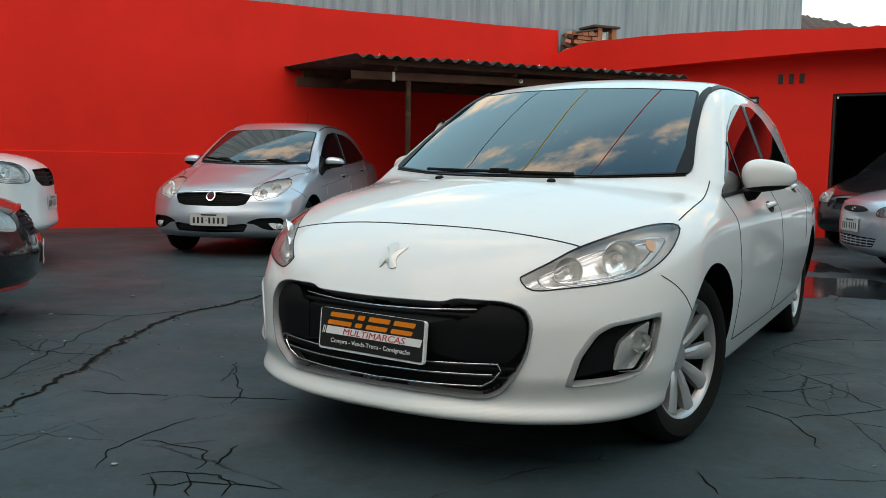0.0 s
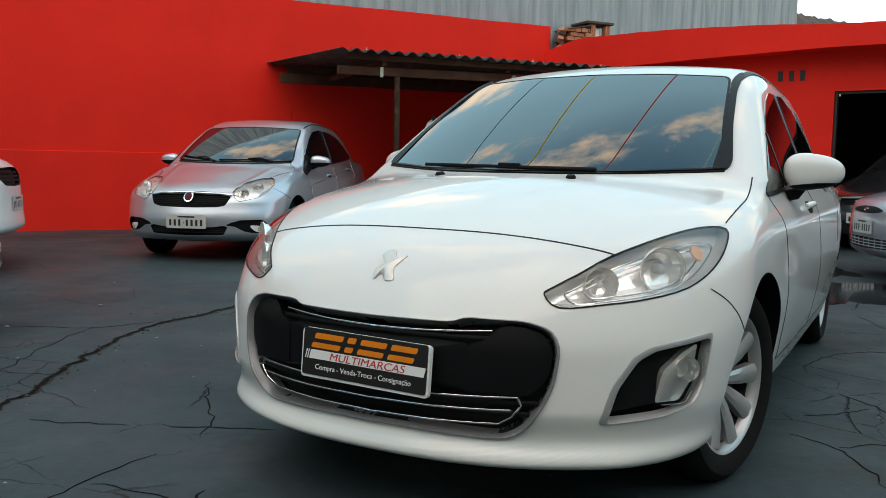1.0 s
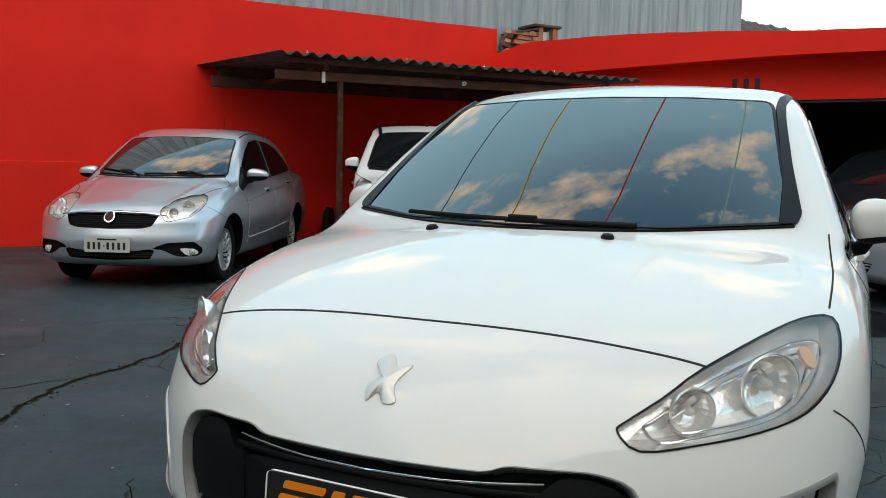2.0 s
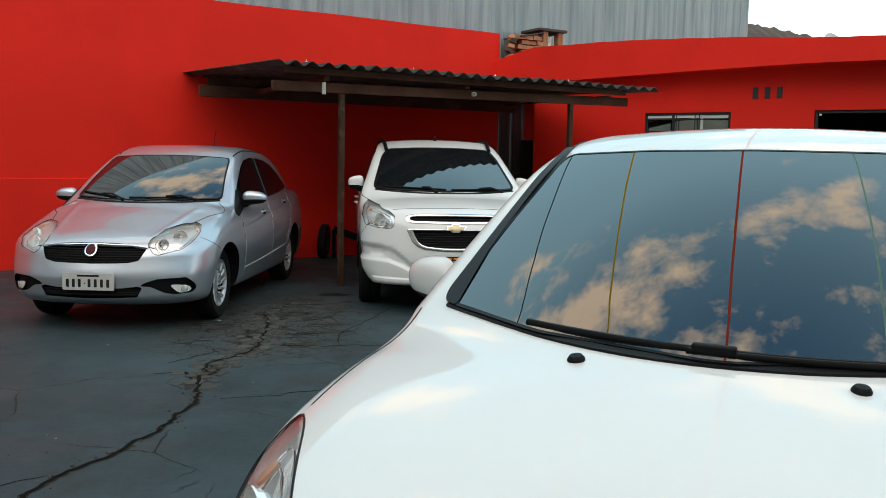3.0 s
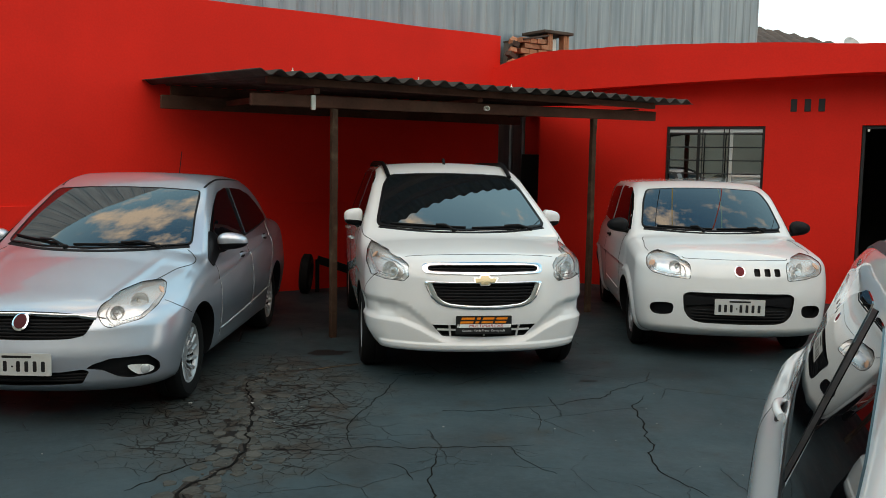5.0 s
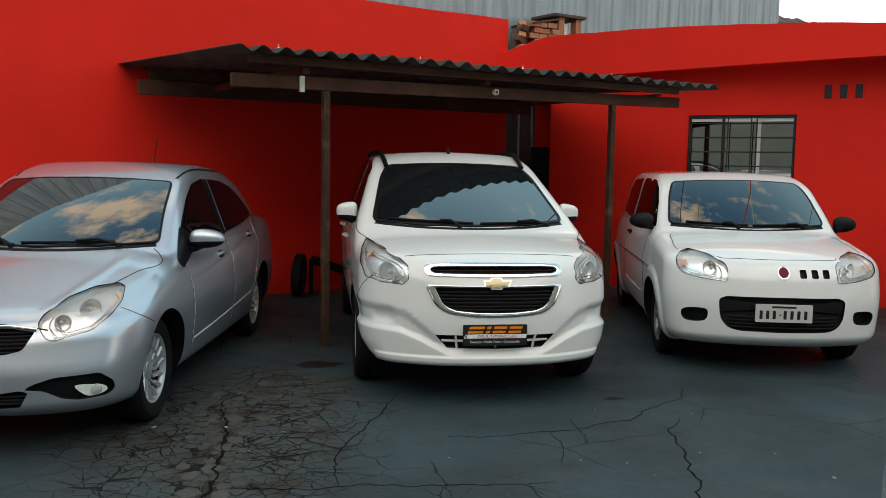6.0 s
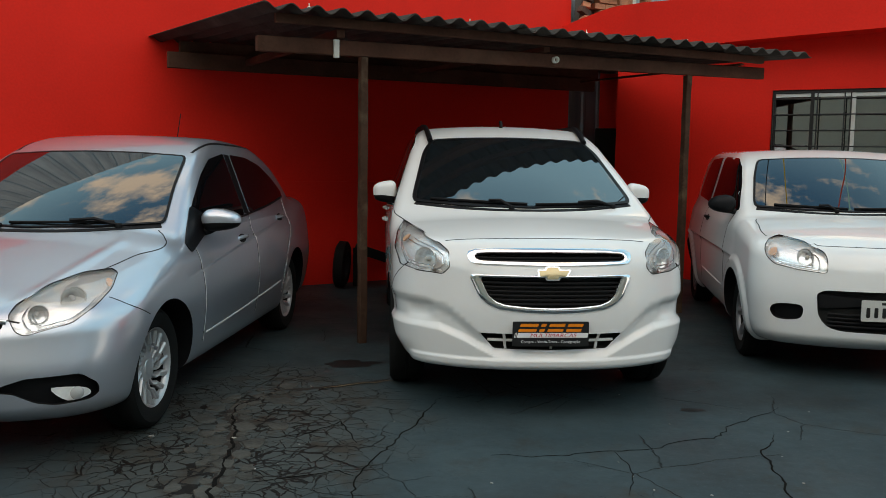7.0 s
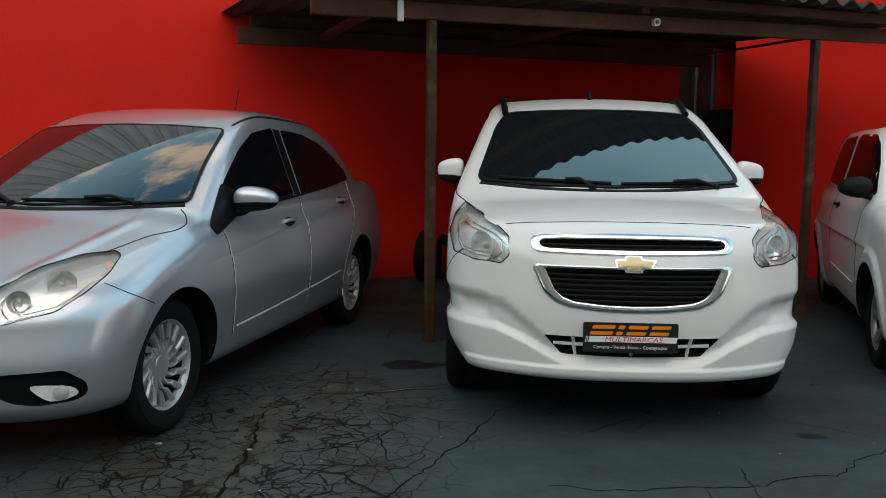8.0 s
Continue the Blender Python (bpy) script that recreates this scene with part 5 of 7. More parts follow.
def make_wheel(radius, width, rim, spokes=10, twist=0.0, cap=0.07, mat=None, split=False, deep=0.02, slim=1.0):
    """A tyre with a rounded shoulder and a spoked rim; +x faces outwards."""
    mat = mat or ALLOY
    hub = new("wheel")
    h = width / 2
    t = lathe([(rim * 0.98, -h * 0.8), (rim + 0.02, -h * 0.98), (radius - 0.03, -h), (radius - 0.008, -h * 0.82), (radius, -h * 0.6), (radius, -0.012), (radius - 0.007, -0.010), (radius - 0.007, 0.010), (radius, 0.012), (radius, h * 0.6), (radius - 0.008, h * 0.82), (radius - 0.03, h), (rim + 0.02, h * 0.98), (rim + 0.004, h * 0.86), (rim * 0.98, h * 0.8)], 56, "x", caps=False)
    part("tyre", t, RUBBER, hub, smooth=35)
    # dark barrel: the shade between the spokes is put into its colour
    part("shaded_barrel", lathe([(rim * 0.99, -h * 0.7), (rim * 0.90, -h * 0.5), (rim * 0.90, h * 0.50), (rim * 0.98, h * 0.60)], 56, "x", caps=False), IRON, hub, smooth=35)
    bm = lathe([(rim * 0.905, h * 0.50), (rim * 0.915, h * 0.60), (rim * 0.955, h * 0.80), (rim * 1.0, h * 0.86), (rim * 1.005, h * 0.76), (rim * 0.985, h * 0.62), (rim * 0.905, h * 0.50)], 56, "x", caps=False)
    for k in range(spokes):
        a = 2 * math.pi * k / spokes
        for f in ((-0.5, 0.5) if split else (0,)):
            rows = []
            for i, r in enumerate((cap * 0.8, cap * 1.3, rim * 0.6, rim * 0.93)):
                ang = a + twist * i / 3 + f * (0.10 + 0.20 * i / 3) * 2 * math.pi / spokes * 1.6
                wd = (0.012 + 0.012 * i / 3) * slim * (10 / spokes) ** 0.5
                x = h * (0.62 + 0.10 * (i / 3)) - deep * (1 - i / 3)
                c, s = math.cos(ang), math.sin(ang)
                rows.append([bm.verts.new((x + dx, r * c - w * s, r * s + w * c)) for dx, w in ((-0.03, -wd), (-0.004, -wd), (0.005, -wd * 0.5), (0.005, wd * 0.5), (-0.004, wd), (-0.03, wd))])
            for p, q in zip(rows, rows[1:]):
                for j in range(6):
                    bm.faces.new((p[j], p[(j + 1) % 6], q[(j + 1) % 6], q[j]))
    lathe([(cap, h * 0.2), (cap, h * 0.62 - deep), (cap * 0.85, h * 0.66 - deep), (cap * 0.45, h * 0.66 - deep), (cap * 0.40, h * 0.70 - deep), (0.0, h * 0.71 - deep)], 28, "x", bm)
    part("rim", bm, mat, hub, smooth=35)
    part("brake_disc", lathe([(rim * 0.78, -0.012), (rim * 0.78, 0.012), (0.0, 0.012)], 36, "x"), IRON, hub, smooth=35)
    return hub


def words(text, height, mat, parent, m, name="lettering", stretch=1.0, slant=0.0):
    """Letters as a thin mesh; x along, z up, facing -y."""
    data = bpy.data.curves.new("text", "FONT")
    data.body, data.size, data.extrude, data.align_x, data.shear = text, height, 0.0006, "CENTER", slant
    ob = new("text", data)
    me = bpy.data.meshes.new_from_object(ob.evaluated_get(bpy.context.evaluated_depsgraph_get()))
    bpy.data.objects.remove(ob)
    me.transform(m @ pose(0, 0, 0, 90, 0, 0) @ Matrix.Diagonal((stretch, 1, 1, 1)))
    me.materials.clear()
    me.materials.append(mat)
    ob = new(name, me)
    ob.parent = parent
    return ob


def slab(outline, y, thick, mat, parent, name, m):
    """A flat shape in the plate's plane."""
    bm = prism(outline, y, y - thick, "y")
    bm.transform(m)
    return part(name, bm, mat, parent)


def dealer_plate(car, m, holder=False):
    """The dealer's board in place of a number plate: black with an orange mark, a white band and small words."""
    bm = prism(corners([(-0.20, -0.065), (0.20, -0.065), (0.20, 0.065), (-0.20, 0.065)], 0.008, 3), 0.0, -0.006, "y")
    bm.transform(m)
    board = part("dealer_plate", bm, PLATEBLACK, car.root, "black dealer board with orange mark and white band")
    if holder:
        bm = prism(corners([(-0.206, -0.073), (0.206, -0.073), (0.206, 0.064), (-0.206, 0.064)], 0.012, 4), 0.012, -0.003, "y")
        bm.transform(m)
        part("plate_holder", bm, SIGNWHITE, board, "white plate holder")
    for x0, x1 in ((-0.165, -0.070), (-0.055, -0.028), (-0.012, 0.070), (0.085, 0.165)):
        for z0, z1 in ((0.012, 0.027), (0.038, 0.054)):
            ring = corners([(x0 + (z0 - 0.034) * 0.36, z0), (x1 + (z0 - 0.034) * 0.36, z0), (x1 + (z1 - 0.034) * 0.36, z1), (x0 + (z1 - 0.034) * 0.36, z1)], 0.005, 3)
            slab(ring, -0.0062, 0.0012, ORANGE, board, "mark", m)
    slab([(-0.178, -0.019), (0.192, -0.019), (0.198, 0.006), (-0.172, 0.006)], -0.0062, 0.0010, SIGNWHITE, board, "band", m)
    words("MULTIMARCAS", 0.029, SIGNRED, board, m @ pose(0.012, -0.0076, -0.0165), stretch=1.25, slant=0.2)
    words("Compra - Venda-Troca - Consignação", 0.0205, SIGNWHITE, board, m @ pose(0, -0.0068, -0.047), stretch=0.98)
    for x in (-0.183, -0.190):
        slab([(x - 0.002, -0.019), (x + 0.001, -0.019), (x + 0.006, 0.006), (x + 0.003, 0.006)], -0.0062, 0.0010, SIGNWHITE, board, "stroke", m)
    return board


def number_plate(car, m):
    """A grey number plate with plain dark bars for its writing."""
    bm = prism(corners([(-0.20, -0.065), (0.20, -0.065), (0.20, 0.065), (-0.20, 0.065)], 0.010, 3), 0.0, -0.005, "y")
    bm.transform(m)
    board = part("number_plate", bm, PLATEGREY, car.root, "pale grey number plate with dark bars")
    for x in (-0.160, -0.114, -0.068, 0.008, 0.056, 0.104, 0.152):
        slab(corners([(x - 0.011, -0.042), (x + 0.011, -0.042), (x + 0.011, 0.020), (x - 0.011, 0.020)], 0.006, 2), -0.0052, 0.001, PLATEBLACK, board, "bar", m)
    slab([(-0.032, -0.017), (-0.020, -0.017), (-0.020, -0.007), (-0.032, -0.007)], -0.0052, 0.001, PLATEBLACK, board, "bar", m)
    slab([(-0.085, 0.038), (0.085, 0.038), (0.085, 0.052), (-0.085, 0.052)], -0.0052, 0.001, PLATEBLACK, board, "bar", m)
    return board


def place(at, yaw):
    return pose(at[0], at[1], 0, 0, 0, yaw)


def shape_hatch():
    return Shape(4.276, 0.905, floor=0.194, edge=0.045, skirt=0.0, nose=((0.18, 0.215, 0.275, 0.36, 0.5, 0.62, 0.75, 0.9), (0.030, 0.002, 0.030, 0.004, 0.01, 0.05, 0.14, 0.45)), bow=0.50,
                 top=((0.0, 0.15, 0.45, 0.85, 1.10, 1.6, 3.0, 4.276), (0.62, 0.74, 0.86, 0.955, 0.985, 0.99, 1.0, 1.02)), crown=0.12,
                 plan=((0.0, 0.4, 0.9, 1.6, 3.2, 4.276), (0.93, 0.965, 0.985, 1.0, 0.99, 0.90)),
                 side=((0.2, 0.38, 0.58, 0.75, 0.9, 1.0), (0.075, 0.025, 0.0, 0.012, 0.042, 0.072)), tail=((0.2, 0.5, 0.8, 1.1), (0.1, 0.0, 0.02, 0.12)),
                 screen=((0.8, 0.98, 1.2, 1.42, 1.5), (0.70, 1.00, 1.38, 1.84, 2.10)), screen_bow=0.38,
                 roof=((0.5, 1.5, 1.85, 2.3, 3.0, 3.8, 4.2), (1.14, 1.345, 1.425, 1.47, 1.455, 1.37, 1.27)), roof_crown=0.085,
                 rear=((0.8, 1.0, 1.3, 1.45), (4.25, 4.16, 3.95, 3.75)), belt=0.95, lean=0.42,
                 cabin_plan=((0.6, 1.1, 1.8, 2.6, 3.5, 4.2), (0.75, 0.81, 0.825, 0.815, 0.765, 0.66)))


def step(t):
    t = np.clip(t, 0.0, 1.0)
    return t * t * (3 - 2 * t)


def van_relief(x, y, z):
    """The van's bumper: a fold below the lamps, a hollow under it, and corners that stand out again, with a lip along the bottom."""
    fold = np.interp(x, (0.0, 0.34, 0.381, 0.442, 0.538, 0.652, 0.777), (0.462, 0.462, 0.472, 0.525, 0.600, 0.636, 0.640))
    ledge = np.interp(x, (0.0, 0.24, 0.30, 0.458, 0.581, 0.687, 0.812), (0.370, 0.370, 0.378, 0.458, 0.502, 0.510, 0.512))
    scoop = -0.020 * np.exp(-(((x - 0.68) / 0.06) ** 4) - (((z - 0.560) / 0.032) ** 4))
    lip = 0.010 * step((0.335 - z) / 0.02) * step((0.74 - x) / 0.03)
    fade = step((0.85 - y) / 0.35)
    return fade * (-0.022 * step((fold - z) / 0.065) + 0.030 * step((ledge - z) / 0.045) + scoop + lip)


def sedan_relief(x, y, z):
    """A ridge along each side of the hood and a groove along the doors."""
    ridge = 0.006 * np.exp(-(((x - np.interp(y, (0.20, 0.45, 0.70, 1.05), (0.40, 0.445, 0.49, 0.545))) / 0.035) ** 2)) * step((y - 0.16) / 0.12) * step((1.08 - y) / 0.2) * step((z - 0.60) / 0.1)
    at = np.interp(y, (1.07, 1.5, 1.92, 2.45, 2.99, 3.25), (0.717, 0.757, 0.797, 0.838, 0.879, 0.898))
    groove = -0.007 * step((z - at + 0.004) / 0.008) * np.exp(-np.maximum(z - at, 0) / 0.05) * step((y - 1.05) / 0.25) * step((3.35 - y) / 0.2) * step((x - 0.6) / 0.1)
    return ridge + groove


def shape_van():
    return Shape(4.36, 0.853, floor=0.280, edge=0.035, nose=((0.18, 0.3, 0.5, 0.75, 0.95, 1.05), (0.10, 0.01, 0.0, 0.03, 0.10, 0.35)), bow=0.36,
                 top=((0.0, 0.12, 0.4, 0.8, 1.1, 3.0, 4.36), (0.80, 0.90, 0.98, 1.032, 1.058, 1.05, 1.05)), crown=0.065, corner=0.12,
                 plan=((0.0, 0.4, 0.9, 1.6, 3.4, 4.36), (0.93, 0.965, 0.99, 1.0, 0.99, 0.92)),
                 side=((0.28, 0.40, 0.6, 0.85, 1.05), (0.085, 0.022, 0.0, 0.006, 0.025)), tail=((0.2, 0.5, 0.8, 1.1), (0.1, 0.0, 0.02, 0.06)), skirt=0.0,
                 screen=((0.8, 1.06, 1.3, 1.5, 1.6), (0.34, 0.85, 1.34, 1.79, 2.10)), screen_bow=0.24,
                 roof=((0.5, 1.3, 1.7, 2.2, 3.2, 4.1, 4.36), (1.24, 1.45, 1.545, 1.60, 1.60, 1.54, 1.5)), roof_crown=0.06,
                 rear=((0.9, 1.1, 1.5, 1.62), (4.33, 4.30, 4.15, 4.0)), belt=1.02, lean=0.375,
                 cabin_plan=((0.6, 1.1, 1.8, 2.6, 3.5, 4.3), (0.79, 0.822, 0.830, 0.830, 0.82, 0.76)))


def shape_sedan():
    return Shape(4.29, 0.85, skirt=0.0, nose=((0.18, 0.3, 0.42, 0.55, 0.68, 0.85), (0.10, 0.01, 0.0, 0.03, 0.07, 0.4)), bow=0.38,
                 top=((0.0, 0.12, 0.45, 0.85, 1.10, 2.0, 3.3, 3.8, 4.29), (0.645, 0.706, 0.807, 0.922, 0.984, 0.97, 1.0, 1.07, 1.04)), crown=0.10,
                 plan=((0.0, 0.4, 0.9, 1.6, 3.2, 4.29), (0.93, 0.97, 0.99, 1.0, 0.99, 0.90)),
                 side=((0.2, 0.38, 0.58, 0.75, 0.9, 1.0), (0.070, 0.024, 0.0, 0.012, 0.038, 0.064)), tail=((0.2, 0.5, 0.8, 1.1), (0.1, 0.0, 0.02, 0.10)),
                 screen=((0.8, 0.97, 1.2, 1.40, 1.5), (0.75, 1.04, 1.42, 1.84, 2.12)), screen_bow=0.30,
                 roof=((0.5, 1.5, 1.85, 2.3, 2.9, 3.4, 3.8), (1.15, 1.355, 1.435, 1.482, 1.45, 1.345, 1.17)), roof_crown=0.05,
                 rear=((0.8, 1.0, 1.2, 1.42), (4.0, 3.82, 3.55, 3.12)), belt=0.93, lean=0.38,
                 cabin_plan=((0.6, 1.1, 1.8, 2.6, 3.3, 4.0), (0.72, 0.77, 0.785, 0.785, 0.76, 0.66)))


def shape_small():
    return Shape(3.77, 0.818, nose=((0.18, 0.3, 0.5, 0.7, 0.85, 0.95), (0.10, 0.01, 0.0, 0.03, 0.10, 0.35)), bow=0.28,
                 top=((0.0, 0.12, 0.4, 0.75, 1.0, 3.0, 3.77), (0.74, 0.82, 0.91, 0.97, 1.0, 1.0, 1.0)), crown=0.07, corner=0.10, hood_edge=0.07,
                 plan=((0.0, 0.4, 0.9, 1.6, 3.0, 3.77), (0.95, 0.98, 0.995, 1.0, 0.99, 0.92)),
                 side=((0.2, 0.35, 0.6, 0.8, 1.0), (0.06, 0.02, 0.0, 0.01, 0.05)), tail=((0.2, 0.5, 0.8, 1.1), (0.08, 0.0, 0.02, 0.06)),
                 screen=((0.8, 1.0, 1.2, 1.38, 1.48), (0.72, 0.96, 1.22, 1.50, 1.75)), screen_bow=0.22,
                 roof=((0.5, 1.2, 1.6, 2.0, 3.0, 3.6), (1.15, 1.34, 1.42, 1.465, 1.465, 1.42)), roof_crown=0.05,
                 rear=((0.9, 1.1, 1.4, 1.48), (3.74, 3.70, 3.58, 3.45)), belt=0.96, lean=0.25,
                 cabin_plan=((0.5, 1.0, 1.7, 2.4, 3.0, 3.7), (0.70, 0.745, 0.76, 0.76, 0.75, 0.70)))


def small_relief(x, y, z):
    """Flared wheel arches of the small car."""
    out = 0.0
    for at in (0.80, 3.176):
        d = np.sqrt((y - at) ** 2 + (z - 0.29) ** 2)
        out = out + 0.020 * step((0.43 - d) / 0.05) * step((x - 0.55) / 0.1)
    return out


def reliefed(shape, relief):
    shape.relief = relief
    return shape


def circle(u, v, r, n=24):
    return [(u + r * math.cos(a), v + r * math.sin(a)) for a in np.linspace(0, 2 * math.pi, n + 1)[:-1]]


def mirrored(half):
    """A closed outline from its +x half, listed from the top middle to the bottom middle."""
    return list(half) + [(-x, z) for x, z in half[::-1] if abs(x) > 1e-6]


# -- the white hatchback in the foreground --
def build_hatchback():
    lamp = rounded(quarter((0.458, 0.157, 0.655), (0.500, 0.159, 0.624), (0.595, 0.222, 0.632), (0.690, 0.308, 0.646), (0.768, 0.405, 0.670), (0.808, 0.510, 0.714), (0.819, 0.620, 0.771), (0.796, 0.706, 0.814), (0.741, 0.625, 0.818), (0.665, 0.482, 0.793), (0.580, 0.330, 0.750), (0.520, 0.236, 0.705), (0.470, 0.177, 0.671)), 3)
    mouth = corners(mirrored([(0.0, 0.572), (0.245, 0.575), (0.275, 0.588), (0.430, 0.586), (0.490, 0.566), (0.512, 0.521), (0.504, 0.435), (0.474, 0.361), (0.430, 0.305), (0.380, 0.282), (0.090, 0.288), (0.0, 0.286)]), 0.03, 4)
    fog = corners(quarter((0.622, 0.196, 0.328), (0.648, 0.212, 0.419), (0.685, 0.251, 0.490), (0.718, 0.288, 0.514), (0.823, 0.446, 0.537), (0.812, 0.423, 0.412), (0.794, 0.392, 0.362), (0.747, 0.318, 0.342)), 0.015, 3)
    car = Car("hatchback_car", place((-0.158, 3.000), -28.0), "glossy white five-door hatchback with wide black grille", "car", shape_hatch(), WHITE, 0.03, (0.90, 3.508), 0.313,
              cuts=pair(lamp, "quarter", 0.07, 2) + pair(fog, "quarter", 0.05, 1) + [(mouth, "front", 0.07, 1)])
    q = quarter((0.588, 0.25, 0.678), (0.713, 0.386, 0.714), (0.768, 0.520, 0.764))
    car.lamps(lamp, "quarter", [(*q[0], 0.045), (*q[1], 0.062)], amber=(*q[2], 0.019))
    # mouth: black bar behind the plate, two lobes, upper slot and lower intake with bright strips
    grille = car.grille(mouth, (0.545, 0.335, 0.375), depth=0.062, label="black grille with bright strips")
    car.patch("centre_bar", corners([(-0.34, 0.400), (0.34, 0.400), (0.30, 0.530), (-0.30, 0.530)], 0.02), "front", SATIN, off=-0.012, rings=4, depth=0.045, parent=grille)
    car.both(car.patch, "side_lobe", corners([(0.29, 0.402), (0.455, 0.398), (0.497, 0.450), (0.503, 0.520), (0.478, 0.560), (0.425, 0.578), (0.372, 0.578), (0.330, 0.535), (0.295, 0.528)], 0.02), "front", SATIN, off=-0.010, rings=4, depth=0.05, parent=grille)
    car.rail("bright_strip", [(-0.33, 0.566), (-0.15, 0.556), (0.0, 0.553), (0.15, 0.556), (0.35, 0.566)], "front", 0.0028, CHROME, grille, off=-0.022)
    for z, w in ((0.393, 0.425), (0.358, 0.41), (0.313, 0.375)):
        car.rail("bright_strip", [(-w, z), (-w * 0.5, z - 0.006), (0, z - 0.008), (w * 0.5, z - 0.006), (w, z)], "front", 0.0028, CHROME, grille, off=-0.012)
    car.both(car.rail, "bright_end", [(0.425, 0.393), (0.435, 0.372), (0.41, 0.335), (0.375, 0.313)], "front", 0.0035, CHROME, grille, off=-0.014)
    big = [(x * 1.014, 0.435 + (z - 0.435) * 1.026) for x, z in mouth]
    car.ring("surround", big, mouth, "front", GREYTRIM, grille, off=0.008, sink=0.05)
    # fog lamps
    cover = quarter((0.645, 0.205, 0.345), (0.668, 0.228, 0.425), (0.700, 0.265, 0.485), (0.735, 0.31, 0.500), (0.735, 0.305, 0.37))
    beam = corners(quarter((0.735, 0.300, 0.368), (0.752, 0.322, 0.455), (0.790, 0.380, 0.500), (0.815, 0.430, 0.520), (0.808, 0.415, 0.420), (0.785, 0.375, 0.365)), 0.012, 3)
    for view in ("quarter", "quarter_other"):
        f = car.patch("fog_lamp", beam, view, REFLECTOR, off=-0.03, rings=4, depth=0.05, label="clear fog lamp in a black recess")
        h, _ = car.onto(*quarter((0.79, 0.375, 0.455))[0], view)
        d = sight(0, 0, view)[1]
        bm = lathe([(0.034, 0.0), (0.03, 0.012), (0.018, 0.024), (0.006, 0.028)], 20, "y", caps=False)
        bm.transform(Matrix.Translation(h + d * 0.012) @ d.to_track_quat("Y", "Z").to_matrix().to_4x4())
        part("reflector_bowl", bm, REFLECTOR, f, smooth=40)
        car.patch("fog_lens", beam, view, LENS, off=-0.004, rings=4, depth=0.01, parent=f)
        car.patch("recess_panel", cover, view, PLASTIC, off=-0.028, rings=3, depth=0.03, parent=f)
        c = np.array(fog).mean(0)
        wide = [tuple(c + 1.10 * (np.array(p) - c) + np.array((-0.007, 0.006))) for p in fog]
        car.ring("fog_frame", wide, fog, view, ALLOY, f, off=0.004, sink=0.03)
    dealer_plate(car, pose(0.010, -0.012, 0.460, -4, 1.2, 0), holder=True)
    # the maker's badge as a plain bright shape
    car.badge(rounded([(-0.030, 0.664), (-0.010, 0.680), (0.008, 0.664), (0.034, 0.668), (0.020, 0.696), (0.040, 0.728), (0.012, 0.722), (-0.014, 0.742), (-0.040, 0.726), (-0.016, 0.706), (-0.038, 0.690)], 4), "front", material("brushed_badge", (0.62, 0.60, 0.57), 0.42, metal=0.6, spec=0.3), bulge=0.008, label="bright metal badge")
    # screen, pillars, cowl
    scr = corners([(-0.675, 0.984), (-0.40, 0.968), (0.0, 0.963), (0.40, 0.968), (0.675, 0.984), (0.625, 1.14), (0.56, 1.362), (0.30, 1.374), (0.0, 1.378), (-0.30, 1.374), (-0.56, 1.362), (-0.625, 1.14)], 0.035, 5)
    w = car.screen(scr, 0.010)
    cover = corners([(0.640, 0.978), (0.690, 0.984), (0.698, 1.005), (0.655, 1.14), (0.617, 1.28), (0.592, 1.385), (0.577, 1.385), (0.572, 1.345), (0.602, 1.24), (0.630, 1.12), (0.652, 1.03)], 0.02, 4)
    car.both(car.patch, "pillar_cover", cover, "front", SATIN, 0.0122, 5, 0.014, parent=w)
    car.both(car.seam, "roof_strip", [(0.588, 1.86), (0.592, 1.93), (0.60, 2.2), (0.60, 2.6), (0.585, 3.1), (0.56, 3.6)], "above", 0.030, 0.003, SATIN, n=6)
    car.seam("cowl", [(-0.68, 0.984), (-0.35, 0.967), (0, 0.963), (0.35, 0.967), (0.68, 0.984)], "front", 0.022, 0.006, PLASTIC)
    # one long blade parked low, with the arm's black block on it
    line = []
    for k in range(15):
        h, n = car.onto(-0.42 + 0.72 * k / 14, 0.977 - 0.008 * k / 14, "front")
        line.append(h + n * 0.010)
    blade = part("wiper", tube(line, 0.009, 6), PLASTIC, car.root, "black windscreen wiper", 60)
    part("wiper_arm", tube([p + Vector((0, -0.010, 0.0)) for p in line[7:]], 0.007, 6), PLASTIC, blade, smooth=60)
    bm = box(-0.042, 0.042, -0.010, 0.010, -0.010, 0.010, 0.004)
    d = (line[9] - line[7]).normalized()
    bm.transform(Matrix.Translation(line[8] + Vector((0, -0.006, 0.006))) @ d.to_track_quat("X", "Z").to_matrix().to_4x4())
    part("block", bm, PLASTIC, blade)
    for x, y in ((-0.266, 0.880), (0.248, 0.870)):
        h, n = car.onto(x, y, "above")
        bm = lathe([(0.018, -0.004), (0.018, 0.004), (0.013, 0.011), (0.0, 0.013)], 16, "z")
        bm.transform(Matrix.Translation(h) @ n.to_track_quat("Z", "Y").to_matrix().to_4x4())
        part("washer_nozzle", bm, PLASTIC, car.root, "black washer nozzle", 40)
    # panel joints
    car.seam("hood_joint", [(-0.585, 0.338), (-0.433, 0.314), (-0.2, 0.295), (0, 0.288), (0.2, 0.295), (0.433, 0.314), (0.585, 0.338)], "above", 0.006)
    car.both(car.seam, "hood_joint", [(0.790, 0.735), (0.792, 0.88), (0.790, 1.02), (0.782, 1.14), (0.772, 1.24)], "above", 0.0045)
